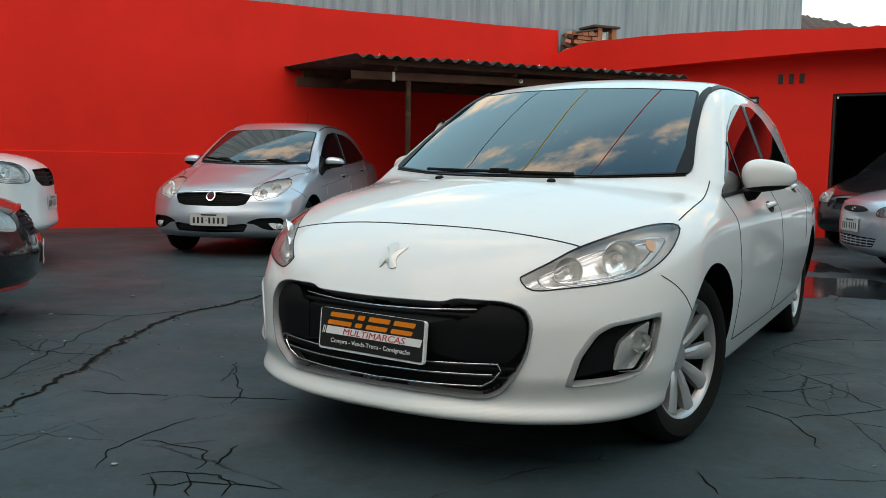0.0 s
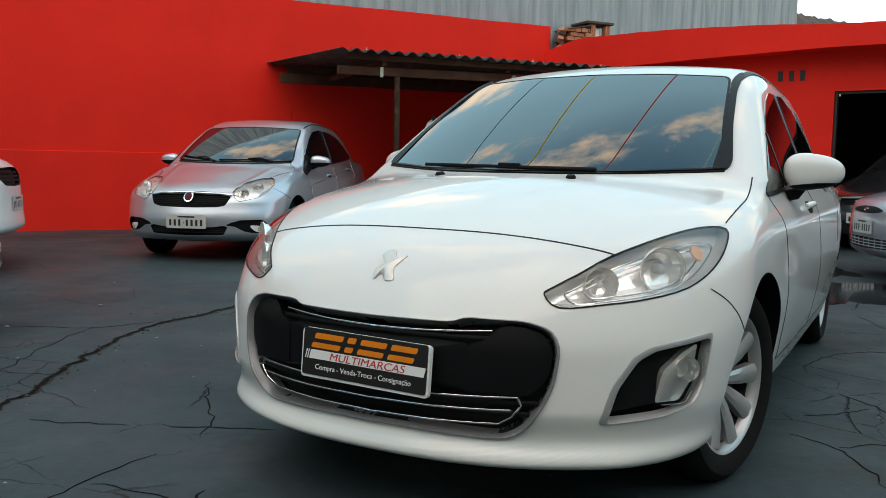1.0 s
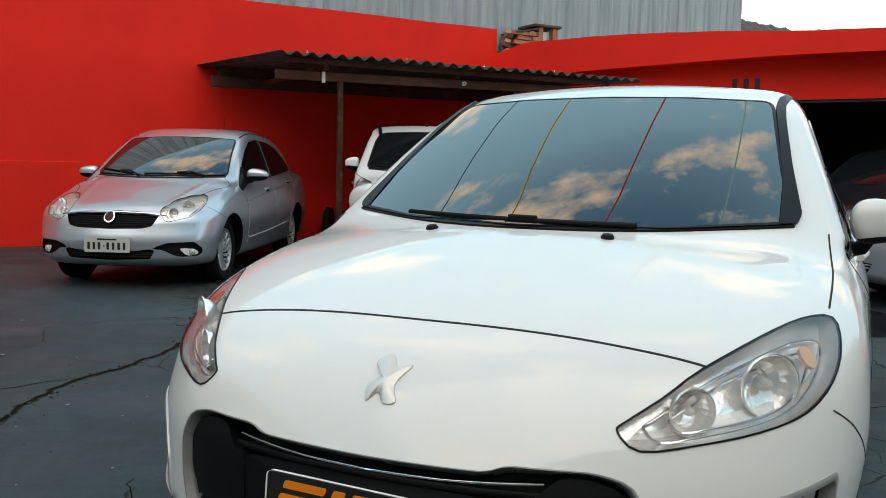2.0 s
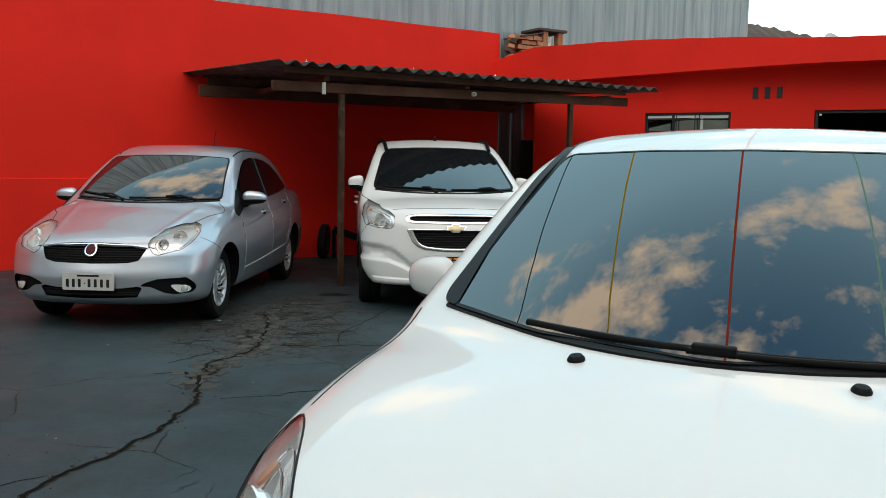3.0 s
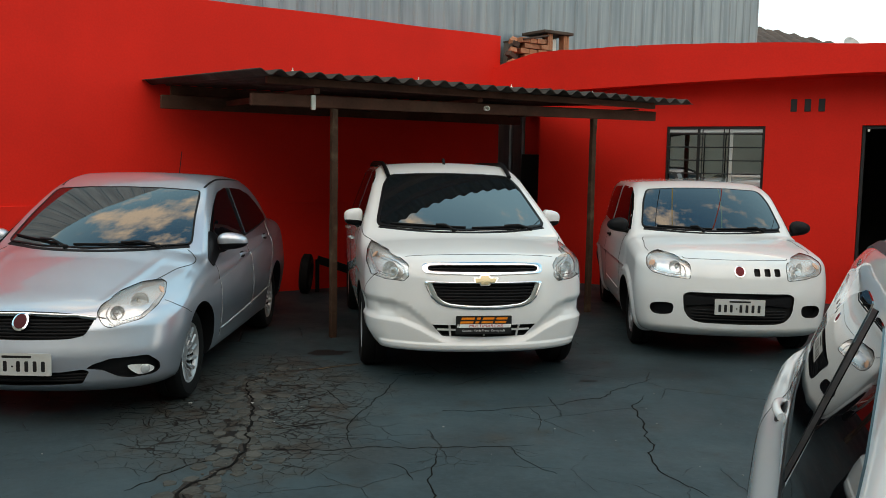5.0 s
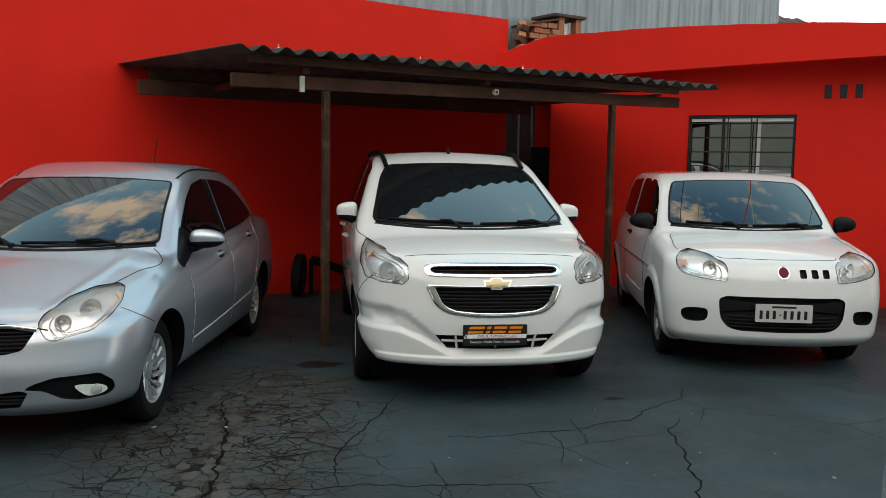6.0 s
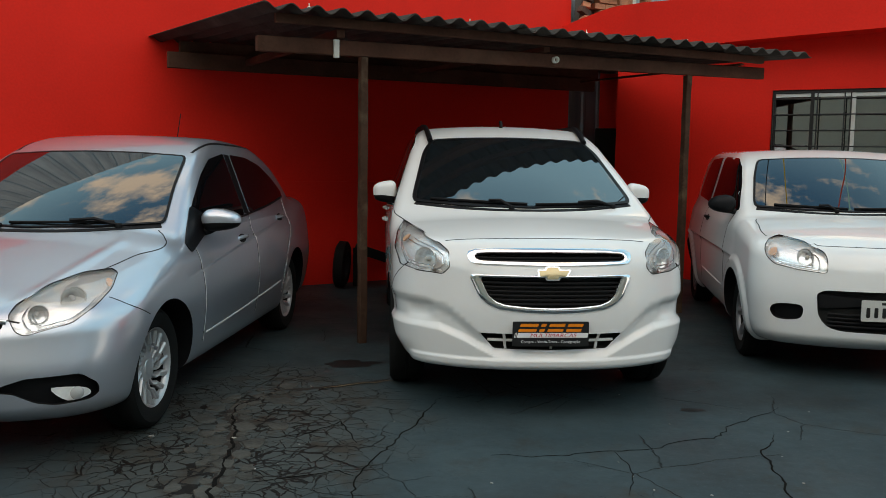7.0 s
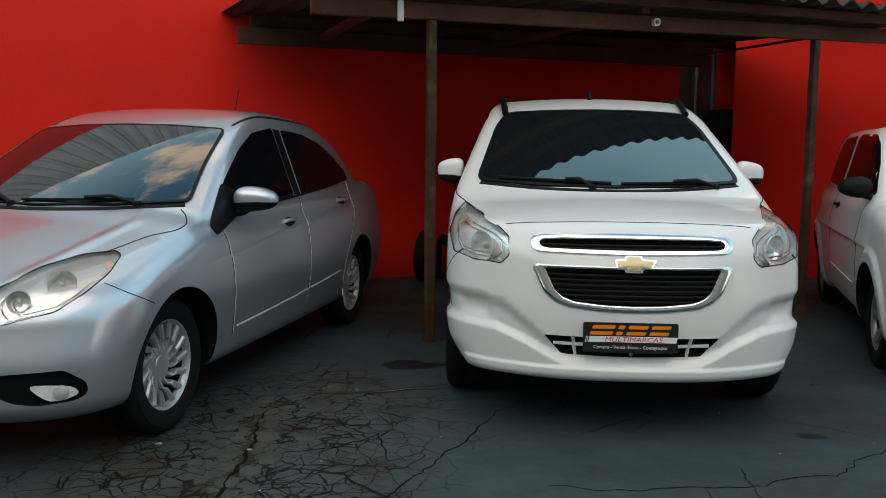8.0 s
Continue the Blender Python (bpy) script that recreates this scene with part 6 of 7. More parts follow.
    car.both(car.seam, "bumper_joint", [(0.475, 0.664), (0.532, 0.627), (0.578, 0.585), (0.621, 0.535)], "side", 0.003)
    car.both(car.seam, "door_joint", [(1.26, 0.90), (1.29, 0.80), (1.30, 0.60), (1.33, 0.40), (1.36, 0.31)], "side", 0.006)
    car.both(car.seam, "door_joint", [(2.28, 0.955), (2.28, 0.70), (2.27, 0.45), (2.26, 0.31)], "side", 0.006)
    car.both(car.seam, "door_joint", [(3.25, 1.02), (3.22, 0.85), (3.10, 0.62)], "side", 0.006)
    car.both(car.seam, "sill_joint", [(1.36, 0.312), (2.0, 0.308), (2.6, 0.308), (3.10, 0.32)], "side", 0.006)
    # side glass
    front = corners([(1.24, 0.905), (1.40, 1.010), (1.72, 1.195), (1.95, 1.280), (2.12, 1.322), (2.24, 1.322), (2.225, 1.12), (2.20, 0.965), (1.70, 0.925)], 0.025, 3)
    rear = corners([(2.32, 0.972), (2.345, 1.12), (2.37, 1.328), (2.55, 1.332), (2.80, 1.285), (3.00, 1.210), (3.14, 1.10), (3.16, 1.035), (2.85, 0.998)], 0.025, 3)
    car.both(car.patch, "side_window", front, "side", FILM, 0.004, 6, 0.006)
    for view in ("side", "other"):
        car.seam("window_bar", [(1.60, 1.125), (1.585, 0.925)], view, 0.022, 0.006, SATIN, n=6)
        car.seam("waist_trim", [(1.24, 0.902), (1.70, 0.922), (2.20, 0.960), (2.75, 0.990), (3.16, 1.030)], view, 0.016, 0.006, SATIN, n=6)
        car.seam("pillar_trim", [(2.285, 0.972), (2.29, 1.12), (2.305, 1.325)], view, 0.075, 0.003, SATIN, n=6)
    car.both(car.patch, "side_window", rear, "side", FILM, 0.004, 6, 0.006)
    car.mirrors((0.925, 1.66, 0.984), (0.102, 0.072, 0.068), WHITE, PLASTIC, drop=0.085, label="white door mirror with black underside", square=2.8, sweep=0.6, band=-0.62)
    car.handles(((2.05, 0.835), (3.06, 0.905)), WHITE, "white door handle")
    car.add_wheels(0.205, 0.224, lambda r, w, rim: make_wheel(r, w, rim, spokes=10, cap=0.066, slim=1.35), turn=-13, inset=0.068)
    return car


# -- the white van under the canopy --
def build_van():
    lamp = corners(quarter((0.753, 0.844, 0.989), (0.800, 0.660, 0.942), (0.812, 0.480, 0.870), (0.790, 0.350, 0.785), (0.688, 0.239, 0.764), (0.565, 0.155, 0.757), (0.528, 0.144, 0.794), (0.531, 0.189, 0.871), (0.574, 0.260, 0.909), (0.651, 0.474, 0.954)), 0.012, 3)
    upper = corners(mirrored([(0.0, 0.876), (0.30, 0.874), (0.385, 0.868), (0.402, 0.855), (0.392, 0.838), (0.36, 0.832), (0.0, 0.828)]), 0.012, 3)
    upper_edge = corners(mirrored([(0.0, 0.897), (0.30, 0.894), (0.415, 0.887), (0.444, 0.868), (0.432, 0.824), (0.395, 0.813), (0.0, 0.806)]), 0.02, 4)
    lower = corners(mirrored([(0.0, 0.752), (0.368, 0.752), (0.372, 0.740), (0.335, 0.660), (0.300, 0.630), (0.250, 0.612), (0.12, 0.600), (0.0, 0.597)]), 0.015, 3)
    lower_edge = corners(mirrored([(0.0, 0.764), (0.420, 0.766), (0.430, 0.752), (0.380, 0.648), (0.335, 0.610), (0.280, 0.589), (0.14, 0.574), (0.0, 0.570)]), 0.012, 3)
    intake = corners(mirrored([(0.0, 0.462), (0.375, 0.462), (0.300, 0.378), (0.0, 0.372)]), 0.012, 3)
    car = Car("family_van", place((0.345, 9.79), 1.4), "white compact family van with two chrome-framed grilles", "van", reliefed(shape_van(), van_relief), WHITE, 0.020, (0.88, 3.50), 0.312,
              cuts=pair(lamp, "quarter", 0.06, 2) + [(upper, "front", 0.05, 1), (lower, "front", 0.06, 1), (intake, "front", 0.05, 1)])
    q = quarter((0.655, 0.25, 0.822), (0.720, 0.52, 0.930))
    car.lamps(lamp, "quarter", [(*q[0], 0.066)], amber=(*q[1], 0.018))
    car.grille(upper, (0.842, 0.858), depth=0.045, label="black upper grille in a chrome frame")
    big = car.grille(lower, tuple(0.615 + 0.022 * k for k in range(7)), depth=0.05, label="black lower grille in a chrome frame")
    low = car.grille(intake, (0.417,), depth=0.045, label="black air intake with white ribs")
    for x in (-0.24, 0.0, 0.24):
        car.rail("rib", [(x, 0.375), (x * 1.06, 0.46)], "front", 0.008, WHITE, low, off=-0.012)
    car.rail("rib", [(-0.335, 0.418), (0, 0.416), (0.335, 0.418)], "front", 0.008, WHITE, low, off=-0.012)
    car.ring("chrome_frame", upper_edge, upper, "front", CHROME, big)
    car.ring("chrome_frame", lower_edge, lower, "front", CHROME, big, off=0.008)
    car.badge(corners([(-0.075, 0.752), (-0.040, 0.752), (-0.035, 0.738), (0.035, 0.738), (0.040, 0.752), (0.075, 0.752), (0.100, 0.792), (0.040, 0.792), (0.035, 0.808), (-0.035, 0.808), (-0.040, 0.792), (-0.080, 0.792)], 0.006, 2), "front", CHROME, off=0.006, bulge=0.002, label="chrome edge of the badge")
    car.badge(corners([(-0.066, 0.758), (-0.032, 0.758), (-0.028, 0.745), (0.028, 0.745), (0.032, 0.758), (0.068, 0.758), (0.088, 0.786), (0.034, 0.786), (0.028, 0.801), (-0.028, 0.801), (-0.034, 0.786), (-0.072, 0.786)], 0.004, 2), "front", GOLD, off=0.011, bulge=0.002, label="plain gold badge")
    dealer_plate(car, pose(-0.012, -0.008, 0.466, 0, 0, 0))
    scr = corners([(-0.690, 1.092), (-0.36, 1.072), (0, 1.066), (0.36, 1.072), (0.690, 1.092), (0.590, 1.40), (0.528, 1.478), (0.25, 1.492), (0, 1.496), (-0.25, 1.492), (-0.528, 1.478), (-0.590, 1.40)], 0.04, 3)
    w = car.screen(scr, 0.026)
    car.seam("cowl", [(-0.68, 1.080), (-0.36, 1.058), (0, 1.052), (0.36, 1.058), (0.68, 1.080)], "front", 0.03, 0.003, PLASTIC)
    car.wipers([((-0.58, 1.098), (0.0, 1.076), (-0.10, 1.062)), ((0.05, 1.074), (0.50, 1.082), (0.55, 1.068))])
    car.badge(corners([(0.555, 1.40), (0.585, 1.40), (0.580, 1.425), (0.552, 1.425)], 0.004, 2), "front", STRING_GREEN, off=0.006, bulge=0.0, label="small green sticker on the glass", name="sticker")
    car.seam("hood_joint", [(-0.545, 0.270), (-0.3, 0.242), (0, 0.230), (0.3, 0.242), (0.545, 0.270)], "above", 0.006)
    car.both(car.seam, "hood_joint", [(0.82, 0.985), (1.0, 1.02), (1.15, 1.06)], "side", 0.006)
    car.both(car.seam, "bumper_joint", [(0.30, 0.80), (0.42, 0.70), (0.50, 0.62)], "side", 0.004)
    for o in ([(1.30, 1.06), (1.55, 1.26), (1.85, 1.46), (2.05, 1.515), (2.28, 1.52), (2.26, 1.06)], [(2.36, 1.06), (2.38, 1.52), (3.20, 1.50), (3.24, 1.08)], [(3.34, 1.09), (3.30, 1.49), (3.85, 1.44), (3.98, 1.12)]):
        car.both(car.patch, "side_window", corners(o, 0.03, 3), "side", FILM, 0.004, 4, 0.006)
    for y in (1.32, 2.31, 3.28):
        car.both(car.seam, "door_joint", [(y, 1.04), (y, 0.75), (y + 0.02, 0.32)], "side", 0.006)
    car.both(car.rail, "roof_rail", [(0.545, 1.78), (0.565, 2.2), (0.57, 3.0), (0.55, 3.9)], "above", 0.020, PLASTIC, off=0.022)
    h, n = car.onto(0.0, 2.12, "above")
    part("aerial", tube([h, h + Vector((0, 0.015, 0.03)), h + Vector((0, 0.035, 0.048))], 0.013, 8), PLASTIC, car.root, "short black roof aerial", 60)
    car.mirrors((0.866, 1.50, 1.130), (0.080, 0.080, 0.072), WHITE, PLASTIC, drop=0.06, label="white door mirror with black underside", square=3.6, band=-0.15)
    car.handles(((2.10, 0.90), (3.12, 0.92)), WHITE)
    car.add_wheels(0.20, 0.205, lambda r, w, rim: make_wheel(r, w, rim, spokes=7, cap=0.06), inset=0.012)
    return car


# -- the silver saloon --
def build_sedan():
    lamp = corners(quarter((0.417, 0.138, 0.675), (0.427, 0.198, 0.716), (0.483, 0.377, 0.776), (0.575, 0.528, 0.811), (0.665, 0.622, 0.820), (0.693, 0.612, 0.806), (0.722, 0.477, 0.751), (0.709, 0.347, 0.699), (0.645, 0.238, 0.637), (0.489, 0.131, 0.596), (0.452, 0.123, 0.614)), 0.02, 3)
    mouth = corners(mirrored([(0.0, 0.672), (0.30, 0.664), (0.408, 0.648), (0.365, 0.560), (0.285, 0.541), (0.0, 0.535)]), 0.02, 4)
    intake = corners(mirrored([(0.0, 0.350), (0.25, 0.352), (0.36, 0.366), (0.395, 0.352), (0.355, 0.280), (0.0, 0.268)]), 0.012, 3)
    fog = corners(quarter((0.372, 0.050, 0.368), (0.417, 0.061, 0.394), (0.502, 0.097, 0.421), (0.683, 0.220, 0.424), (0.732, 0.285, 0.368), (0.731, 0.299, 0.323), (0.703, 0.263, 0.299), (0.601, 0.165, 0.294), (0.536, 0.123, 0.310), (0.455, 0.080, 0.358)), 0.02, 3)
    car = Car("sedan_car", place((-2.53, 8.987), -7.6), "silver four-door saloon car with dark tinted glass", "car", reliefed(shape_sedan(), sedan_relief), SILVER, 0.026, (0.835, 3.345), 0.302,
              cuts=pair(lamp, "quarter", 0.06, 2) + pair(fog, "quarter", 0.035, 1) + [(mouth, "front", 0.05, 1), (intake, "front", 0.05, 1)])
    q = quarter((0.529, 0.19, 0.674), (0.621, 0.323, 0.722), (0.685, 0.54, 0.780))
    car.lamps(lamp, "quarter", [(*q[0], 0.040), (*q[1], 0.054)], amber=(*q[2], 0.016))
    g = car.grille(mouth, tuple(0.552 + 0.02 * k for k in range(6)), depth=0.045, label="black slatted grille with chrome bar")
    car.rail("chrome_bar", [(-0.412, 0.652), (-0.30, 0.668), (0, 0.677), (0.30, 0.668), (0.412, 0.652)], "front", 0.012, CHROME, g, off=0.0)
    car.grille(intake, (0.29, 0.31, 0.33), depth=0.045, label="black lower air intake")
    e = car.badge(circle(0.0, 0.633, 0.048), "front", CHROME, off=0.010, bulge=0.004, label="round chrome badge")
    car.patch("badge_centre", circle(0.0, 0.633, 0.036), "front", material("badge_dark_red", (0.07, 0.008, 0.011), 0.5, spec=0.15), off=0.016, rings=2, depth=0.004, parent=e)
    number_plate(car, pose(0.006, -0.010, 0.402, 0, 0, 0))
    f = quarter((0.650, 0.215, 0.332))[0]
    for view in ("quarter", "quarter_other"):
        fl = car.patch("fog_lamp", rounded(quarter((0.585, 0.155, 0.365), (0.690, 0.245, 0.352), (0.710, 0.270, 0.315), (0.64, 0.20, 0.300)), 4), view, BEZEL_AND_GLINT, off=-0.018, rings=2, depth=0.02, label="fog lamp in a black recess")
        car.patch("fog_lens", circle(f[0] + 0.02, f[1], 0.030), view, REFLECTOR, off=-0.010, rings=3, depth=0.015, bulge=0.006, parent=fl)
    scr = corners([(-0.648, 0.992), (-0.35, 0.978), (0, 0.974), (0.35, 0.978), (0.648, 0.992), (0.600, 1.16), (0.548, 1.345), (0.28, 1.362), (0, 1.367), (-0.28, 1.362), (-0.548, 1.345), (-0.600, 1.16)], 0.03, 3)
    car.screen(scr, 0.014)
    car.seam("cowl", [(-0.64, 0.980), (-0.35, 0.966), (0, 0.961), (0.35, 0.966), (0.64, 0.980)], "front", 0.03, 0.003, PLASTIC)
    car.wipers([((-0.60, 1.025), (-0.22, 0.985), (-0.15, 0.975)), ((-0.10, 0.985), (0.42, 0.992), (0.45, 0.978))])
    car.seam("hood_joint", [(-0.46, 0.150), (-0.3, 0.125), (0, 0.115), (0.3, 0.125), (0.46, 0.150)], "above", 0.006)
    car.both(car.seam, "hood_joint", [(0.64, 0.815), (0.85, 0.862), (1.00, 0.890), (1.13, 0.928), (1.18, 0.960)], "side", 0.006)
    car.both(car.seam, "bumper_joint", [(0.439, 0.721), (0.481, 0.679), (0.609, 0.616)], "side", 0.004)
    front = corners([(1.20, 0.905), (1.50, 1.105), (1.75, 1.245), (1.98, 1.335), (2.27, 1.368), (2.25, 0.975), (1.70, 0.945)], 0.025, 3)
    rear = corners([(2.37, 0.982), (2.39, 1.360), (2.70, 1.340), (2.98, 1.285), (3.20, 1.190), (3.37, 1.080), (3.35, 1.045), (2.90, 1.012)], 0.03, 3)
    car.both(car.patch, "side_window", front, "side", FILM, 0.004, 6, 0.006)
    car.both(car.patch, "side_window", rear, "side", FILM, 0.004, 6, 0.006)
    for view in ("side", "other"):
        car.seam("pillar_trim", [(2.31, 0.98), (2.315, 1.15), (2.33, 1.360)], view, 0.085, 0.003, SATIN, n=6)
        car.patch("mirror_sail", corners([(1.17, 0.885), (1.44, 1.075), (1.56, 1.02), (1.52, 0.93), (1.20, 0.84)], 0.02, 3), view, SATIN, off=0.0065, rings=3, depth=0.01)
        # pale strips beside the joints paint in the door edges' highlights
        for line in ([(1.268, 0.88), (1.308, 0.72), (1.318, 0.50), (1.338, 0.33)], [(2.328, 0.95), (2.328, 0.70), (2.318, 0.33)], [(3.308, 1.02), (3.208, 0.80), (3.008, 0.55), (2.968, 0.35)]):
            car.seam("door_glint", line, view, 0.005, 0.002, BEZEL_AND_GLINT)
        car.seam("waist_trim", [(1.20, 0.900), (1.70, 0.940), (2.25, 0.970), (2.90, 1.007), (3.36, 1.042)], view, 0.014, 0.006, SATIN, n=6)
        car.seam("door_joint", [(1.26, 0.90), (1.30, 0.72), (1.31, 0.50), (1.33, 0.33)], view, 0.006)
        car.seam("door_joint", [(2.32, 0.97), (2.32, 0.70), (2.31, 0.33)], view, 0.006)
        car.seam("door_joint", [(3.30, 1.04), (3.20, 0.80), (3.00, 0.55), (2.96, 0.35)], view, 0.006)
        # pale strip paints in the highlight along the sill
        car.seam("sill_glint", [(1.36, 0.375), (1.9, 0.395), (2.5, 0.425), (2.9, 0.450)], view, 0.010, 0.002, BEZEL_AND_GLINT)
    car.both(car.seam, "roof_strip", [(0.555, 1.90), (0.575, 2.2), (0.575, 2.8), (0.54, 3.2)], "above", 0.016, 0.002, SATIN)
    h, n = car.onto(0.0, 3.05, "above")
    part("aerial", tube([h, h + Vector((0.0, 0.10, 0.24))], 0.0035, 6), PLASTIC, car.root, "thin black roof aerial")
    car.mirrors((0.880, 1.50, 0.998), (0.110, 0.075, 0.062), SILVER, PLASTIC, drop=0.06, label="silver door mirror with black underside", square=2.7, band=-0.10)
    car.handles(((2.08, 0.838), (3.05, 0.905)), SILVER)
    car.add_wheels(0.185, 0.200, lambda r, w, rim: make_wheel(r, w, rim, spokes=15, twist=0.45, cap=0.085, slim=0.82), inset=0.075)
    return car


# -- the small white car --
def build_small():
    lamp = corners(quarter((0.718, 0.300, 0.809), (0.662, 0.425, 0.871), (0.598, 0.470, 0.887), (0.479, 0.310, 0.863), (0.391, 0.155, 0.812), (0.380, 0.101, 0.768), (0.385, 0.067, 0.684), (0.543, 0.126, 0.697), (0.676, 0.207, 0.723), (0.714, 0.252, 0.764)), 0.03, 4)
    intake = corners(mirrored([(0.0, 0.585), (0.40, 0.583), (0.448, 0.560), (0.435, 0.420), (0.380, 0.352), (0.30, 0.334), (0.0, 0.328)]), 0.04, 4)
    fog = rounded(quarter((0.535, 0.095, 0.480), (0.660, 0.165, 0.474), (0.690, 0.185, 0.430), (0.655, 0.160, 0.382), (0.550, 0.100, 0.388), (0.515, 0.088, 0.430)), 4)
    slots = [corners([(x - 0.024, 0.722), (x + 0.024, 0.722), (x + 0.024, 0.782), (x - 0.024, 0.782)], 0.012, 3) for x in (0.140, 0.224, 0.306)]
    car = Car("small_car", place((2.555, 10.444), -11.0), "small boxy white two-door car with black mirrors", "car", reliefed(shape_small(), small_relief), WHITE, 0.026, (0.80, 3.176), 0.287,
              cuts=pair(lamp, "quarter", 0.055, 2) + pair(fog, "quarter", 0.05, 1) + [(intake, "front", 0.05, 1)] + [(s, "front", 0.03, 1) for s in slots])
    q = quarter((0.515, 0.147, 0.773), (0.670, 0.275, 0.804))
    car.lamps(lamp, "quarter", [(*q[0], 0.052)], amber=(*q[1], 0.026))
    g = car.grille(intake, (), depth=0.04, label="black bumper grille")
    car.patch("bumper_bar", corners([(-0.43, 0.47), (-0.44, 0.56), (0.44, 0.56), (0.43, 0.47)], 0.02), "front", PLASTIC, off=-0.012, rings=3, depth=0.03, parent=g)
    for z in (0.36, 0.385, 0.41, 0.435):
        car.rail("slat", [(-0.38, z), (0, z - 0.003), (0.38, z)], "front", 0.008, PLASTIC, g, off=-0.02)
    e = car.badge(circle(0.0, 0.755, 0.044), "front", CHROME, off=0.006, bulge=0.004, label="round chrome badge")
    car.patch("badge_centre", circle(0.0, 0.755, 0.034), "front", material("badge_red", (0.15, 0.012, 0.017), 0.5, spec=0.15), off=0.012, rings=2, depth=0.004, parent=e)
    number_plate(car, pose(-0.004, -0.010, 0.474, 0, 0, 0))
    scr = corners([(-0.632, 1.035), (-0.3, 1.020), (0, 1.016), (0.3, 1.020), (0.632, 1.035), (0.585, 1.26), (0.535, 1.368), (0.25, 1.386), (0, 1.390), (-0.25, 1.386), (-0.535, 1.368), (-0.585, 1.26)], 0.04, 3)
    car.screen(scr, 0.016)
    car.seam("cowl", [(-0.62, 1.022), (-0.3, 1.006), (0, 1.001), (0.3, 1.006), (0.62, 1.022)], "front", 0.03, 0.003, PLASTIC)
    car.wipers([((-0.50, 1.045), (-0.02, 1.026), (-0.10, 1.015)), ((0.02, 1.026), (0.48, 1.035), (0.45, 1.018))])
    car.seam("hood_joint", [(-0.43, 0.255), (-0.37, 0.21), (-0.02, 0.168), (0.37, 0.21), (0.43, 0.255)], "above", 0.006)
    car.both(car.seam, "hood_joint", [(0.46, 0.875), (0.7, 0.915), (0.95, 0.955)], "side", 0.006)
    front = corners([(1.16, 1.0), (1.38, 1.20), (1.55, 1.32), (1.75, 1.385), (2.30, 1.395), (2.32, 1.0)], 0.04, 3)
    rear = corners([(2.42, 1.0), (2.42, 1.39), (2.95, 1.37), (3.12, 1.26), (3.18, 1.03)], 0.05, 3)
    car.both(car.patch, "side_window", front, "side", FILM, 0.004, 5, 0.006)
    car.both(car.patch, "side_window", rear, "side", FILM, 0.004, 5, 0.006)
    for y in (1.22, 2.37):
        car.both(car.seam, "door_joint", [(y, 1.0), (y + 0.02, 0.7), (y + 0.03, 0.33)], "side", 0.006)
    car.both(car.seam, "side_moulding", [(1.35, 0.40), (1.8, 0.41), (2.3, 0.42)], "side", 0.05, 0.008, WHITE)
    car.mirrors((0.845, 1.24, 1.045), (0.100, 0.070, 0.066), PLASTIC, PLASTIC, drop=0.05, label="black plastic door mirror")
    car.handles(((2.18, 0.88),), PLASTIC)
    car.add_wheels(0.175, 0.185, lambda r, w, rim: make_wheel(r, w, rim, spokes=6, cap=0.06, mat=GREYTRIM))
    return car


# -- cars at the edges of the yard --
def build_other(name, at, yaw, label, shape, paint, lamp_pts, mouth_pts, wheels, radius, plate_z, bars):
    lamp = rounded(quarter(*lamp_pts), 3)
    mouth = corners(mirrored(mouth_pts), 0.02, 3)
    car = Car(name, place(at, yaw), label, "car", shape, paint, 0.045, wheels, radius, cuts=pair(lamp, "quarter", 0.06, 2) + [(mouth, "front", 0.05, 1)])
    u, v = np.array(lamp).mean(0)
    car.lamps(lamp, "quarter", [(u, v, 0.045)])
    g = car.grille(mouth, bars, depth=0.045, label="dark slatted grille")
    number_plate(car, pose(0, car.onto(0, plate_z, "front")[0].y - 0.004, plate_z))
    return car


hatch = build_hatchback()
van = build_van()
sedan = build_sedan()
small = build_small()

SUV = Shape(4.32, 0.90, nose=((0.25, 0.38, 0.55, 0.8, 0.98, 1.08), (0.10, 0.0, 0.02, 0.04, 0.12, 0.4)), bow=0.28,
            top=((0.0, 0.12, 0.4, 0.8, 1.1, 3.0, 4.32), (0.86, 0.95, 1.03, 1.07, 1.09, 1.06, 1.06)), crown=0.08,
            plan=((0.0, 0.4, 0.9, 1.6, 3.4, 4.32), (0.95, 0.98, 1.0, 1.0, 0.99, 0.93)), side=((0.25, 0.4, 0.6, 0.85, 1.05), (0.05, 0.02, 0.0, 0.01, 0.06)), tail=((0.2, 0.5, 0.8, 1.1), (0.1, 0.0, 0.02, 0.06)),
            screen=((0.8, 1.08, 1.3, 1.55, 1.65), (0.85, 1.14, 1.40, 1.72, 2.0)), screen_bow=0.2, roof=((0.5, 1.3, 1.7, 2.2, 3.2, 4.1), (1.25, 1.46, 1.56, 1.62, 1.61, 1.55)), roof_crown=0.05,
            rear=((0.9, 1.1, 1.5, 1.62), (4.30, 4.27, 4.12, 4.0)), belt=1.04, lean=0.25, cabin_plan=((0.6, 1.1, 1.8, 2.6, 3.5, 4.3), (0.78, 0.82, 0.83, 0.83, 0.81, 0.75)), floor=0.30)
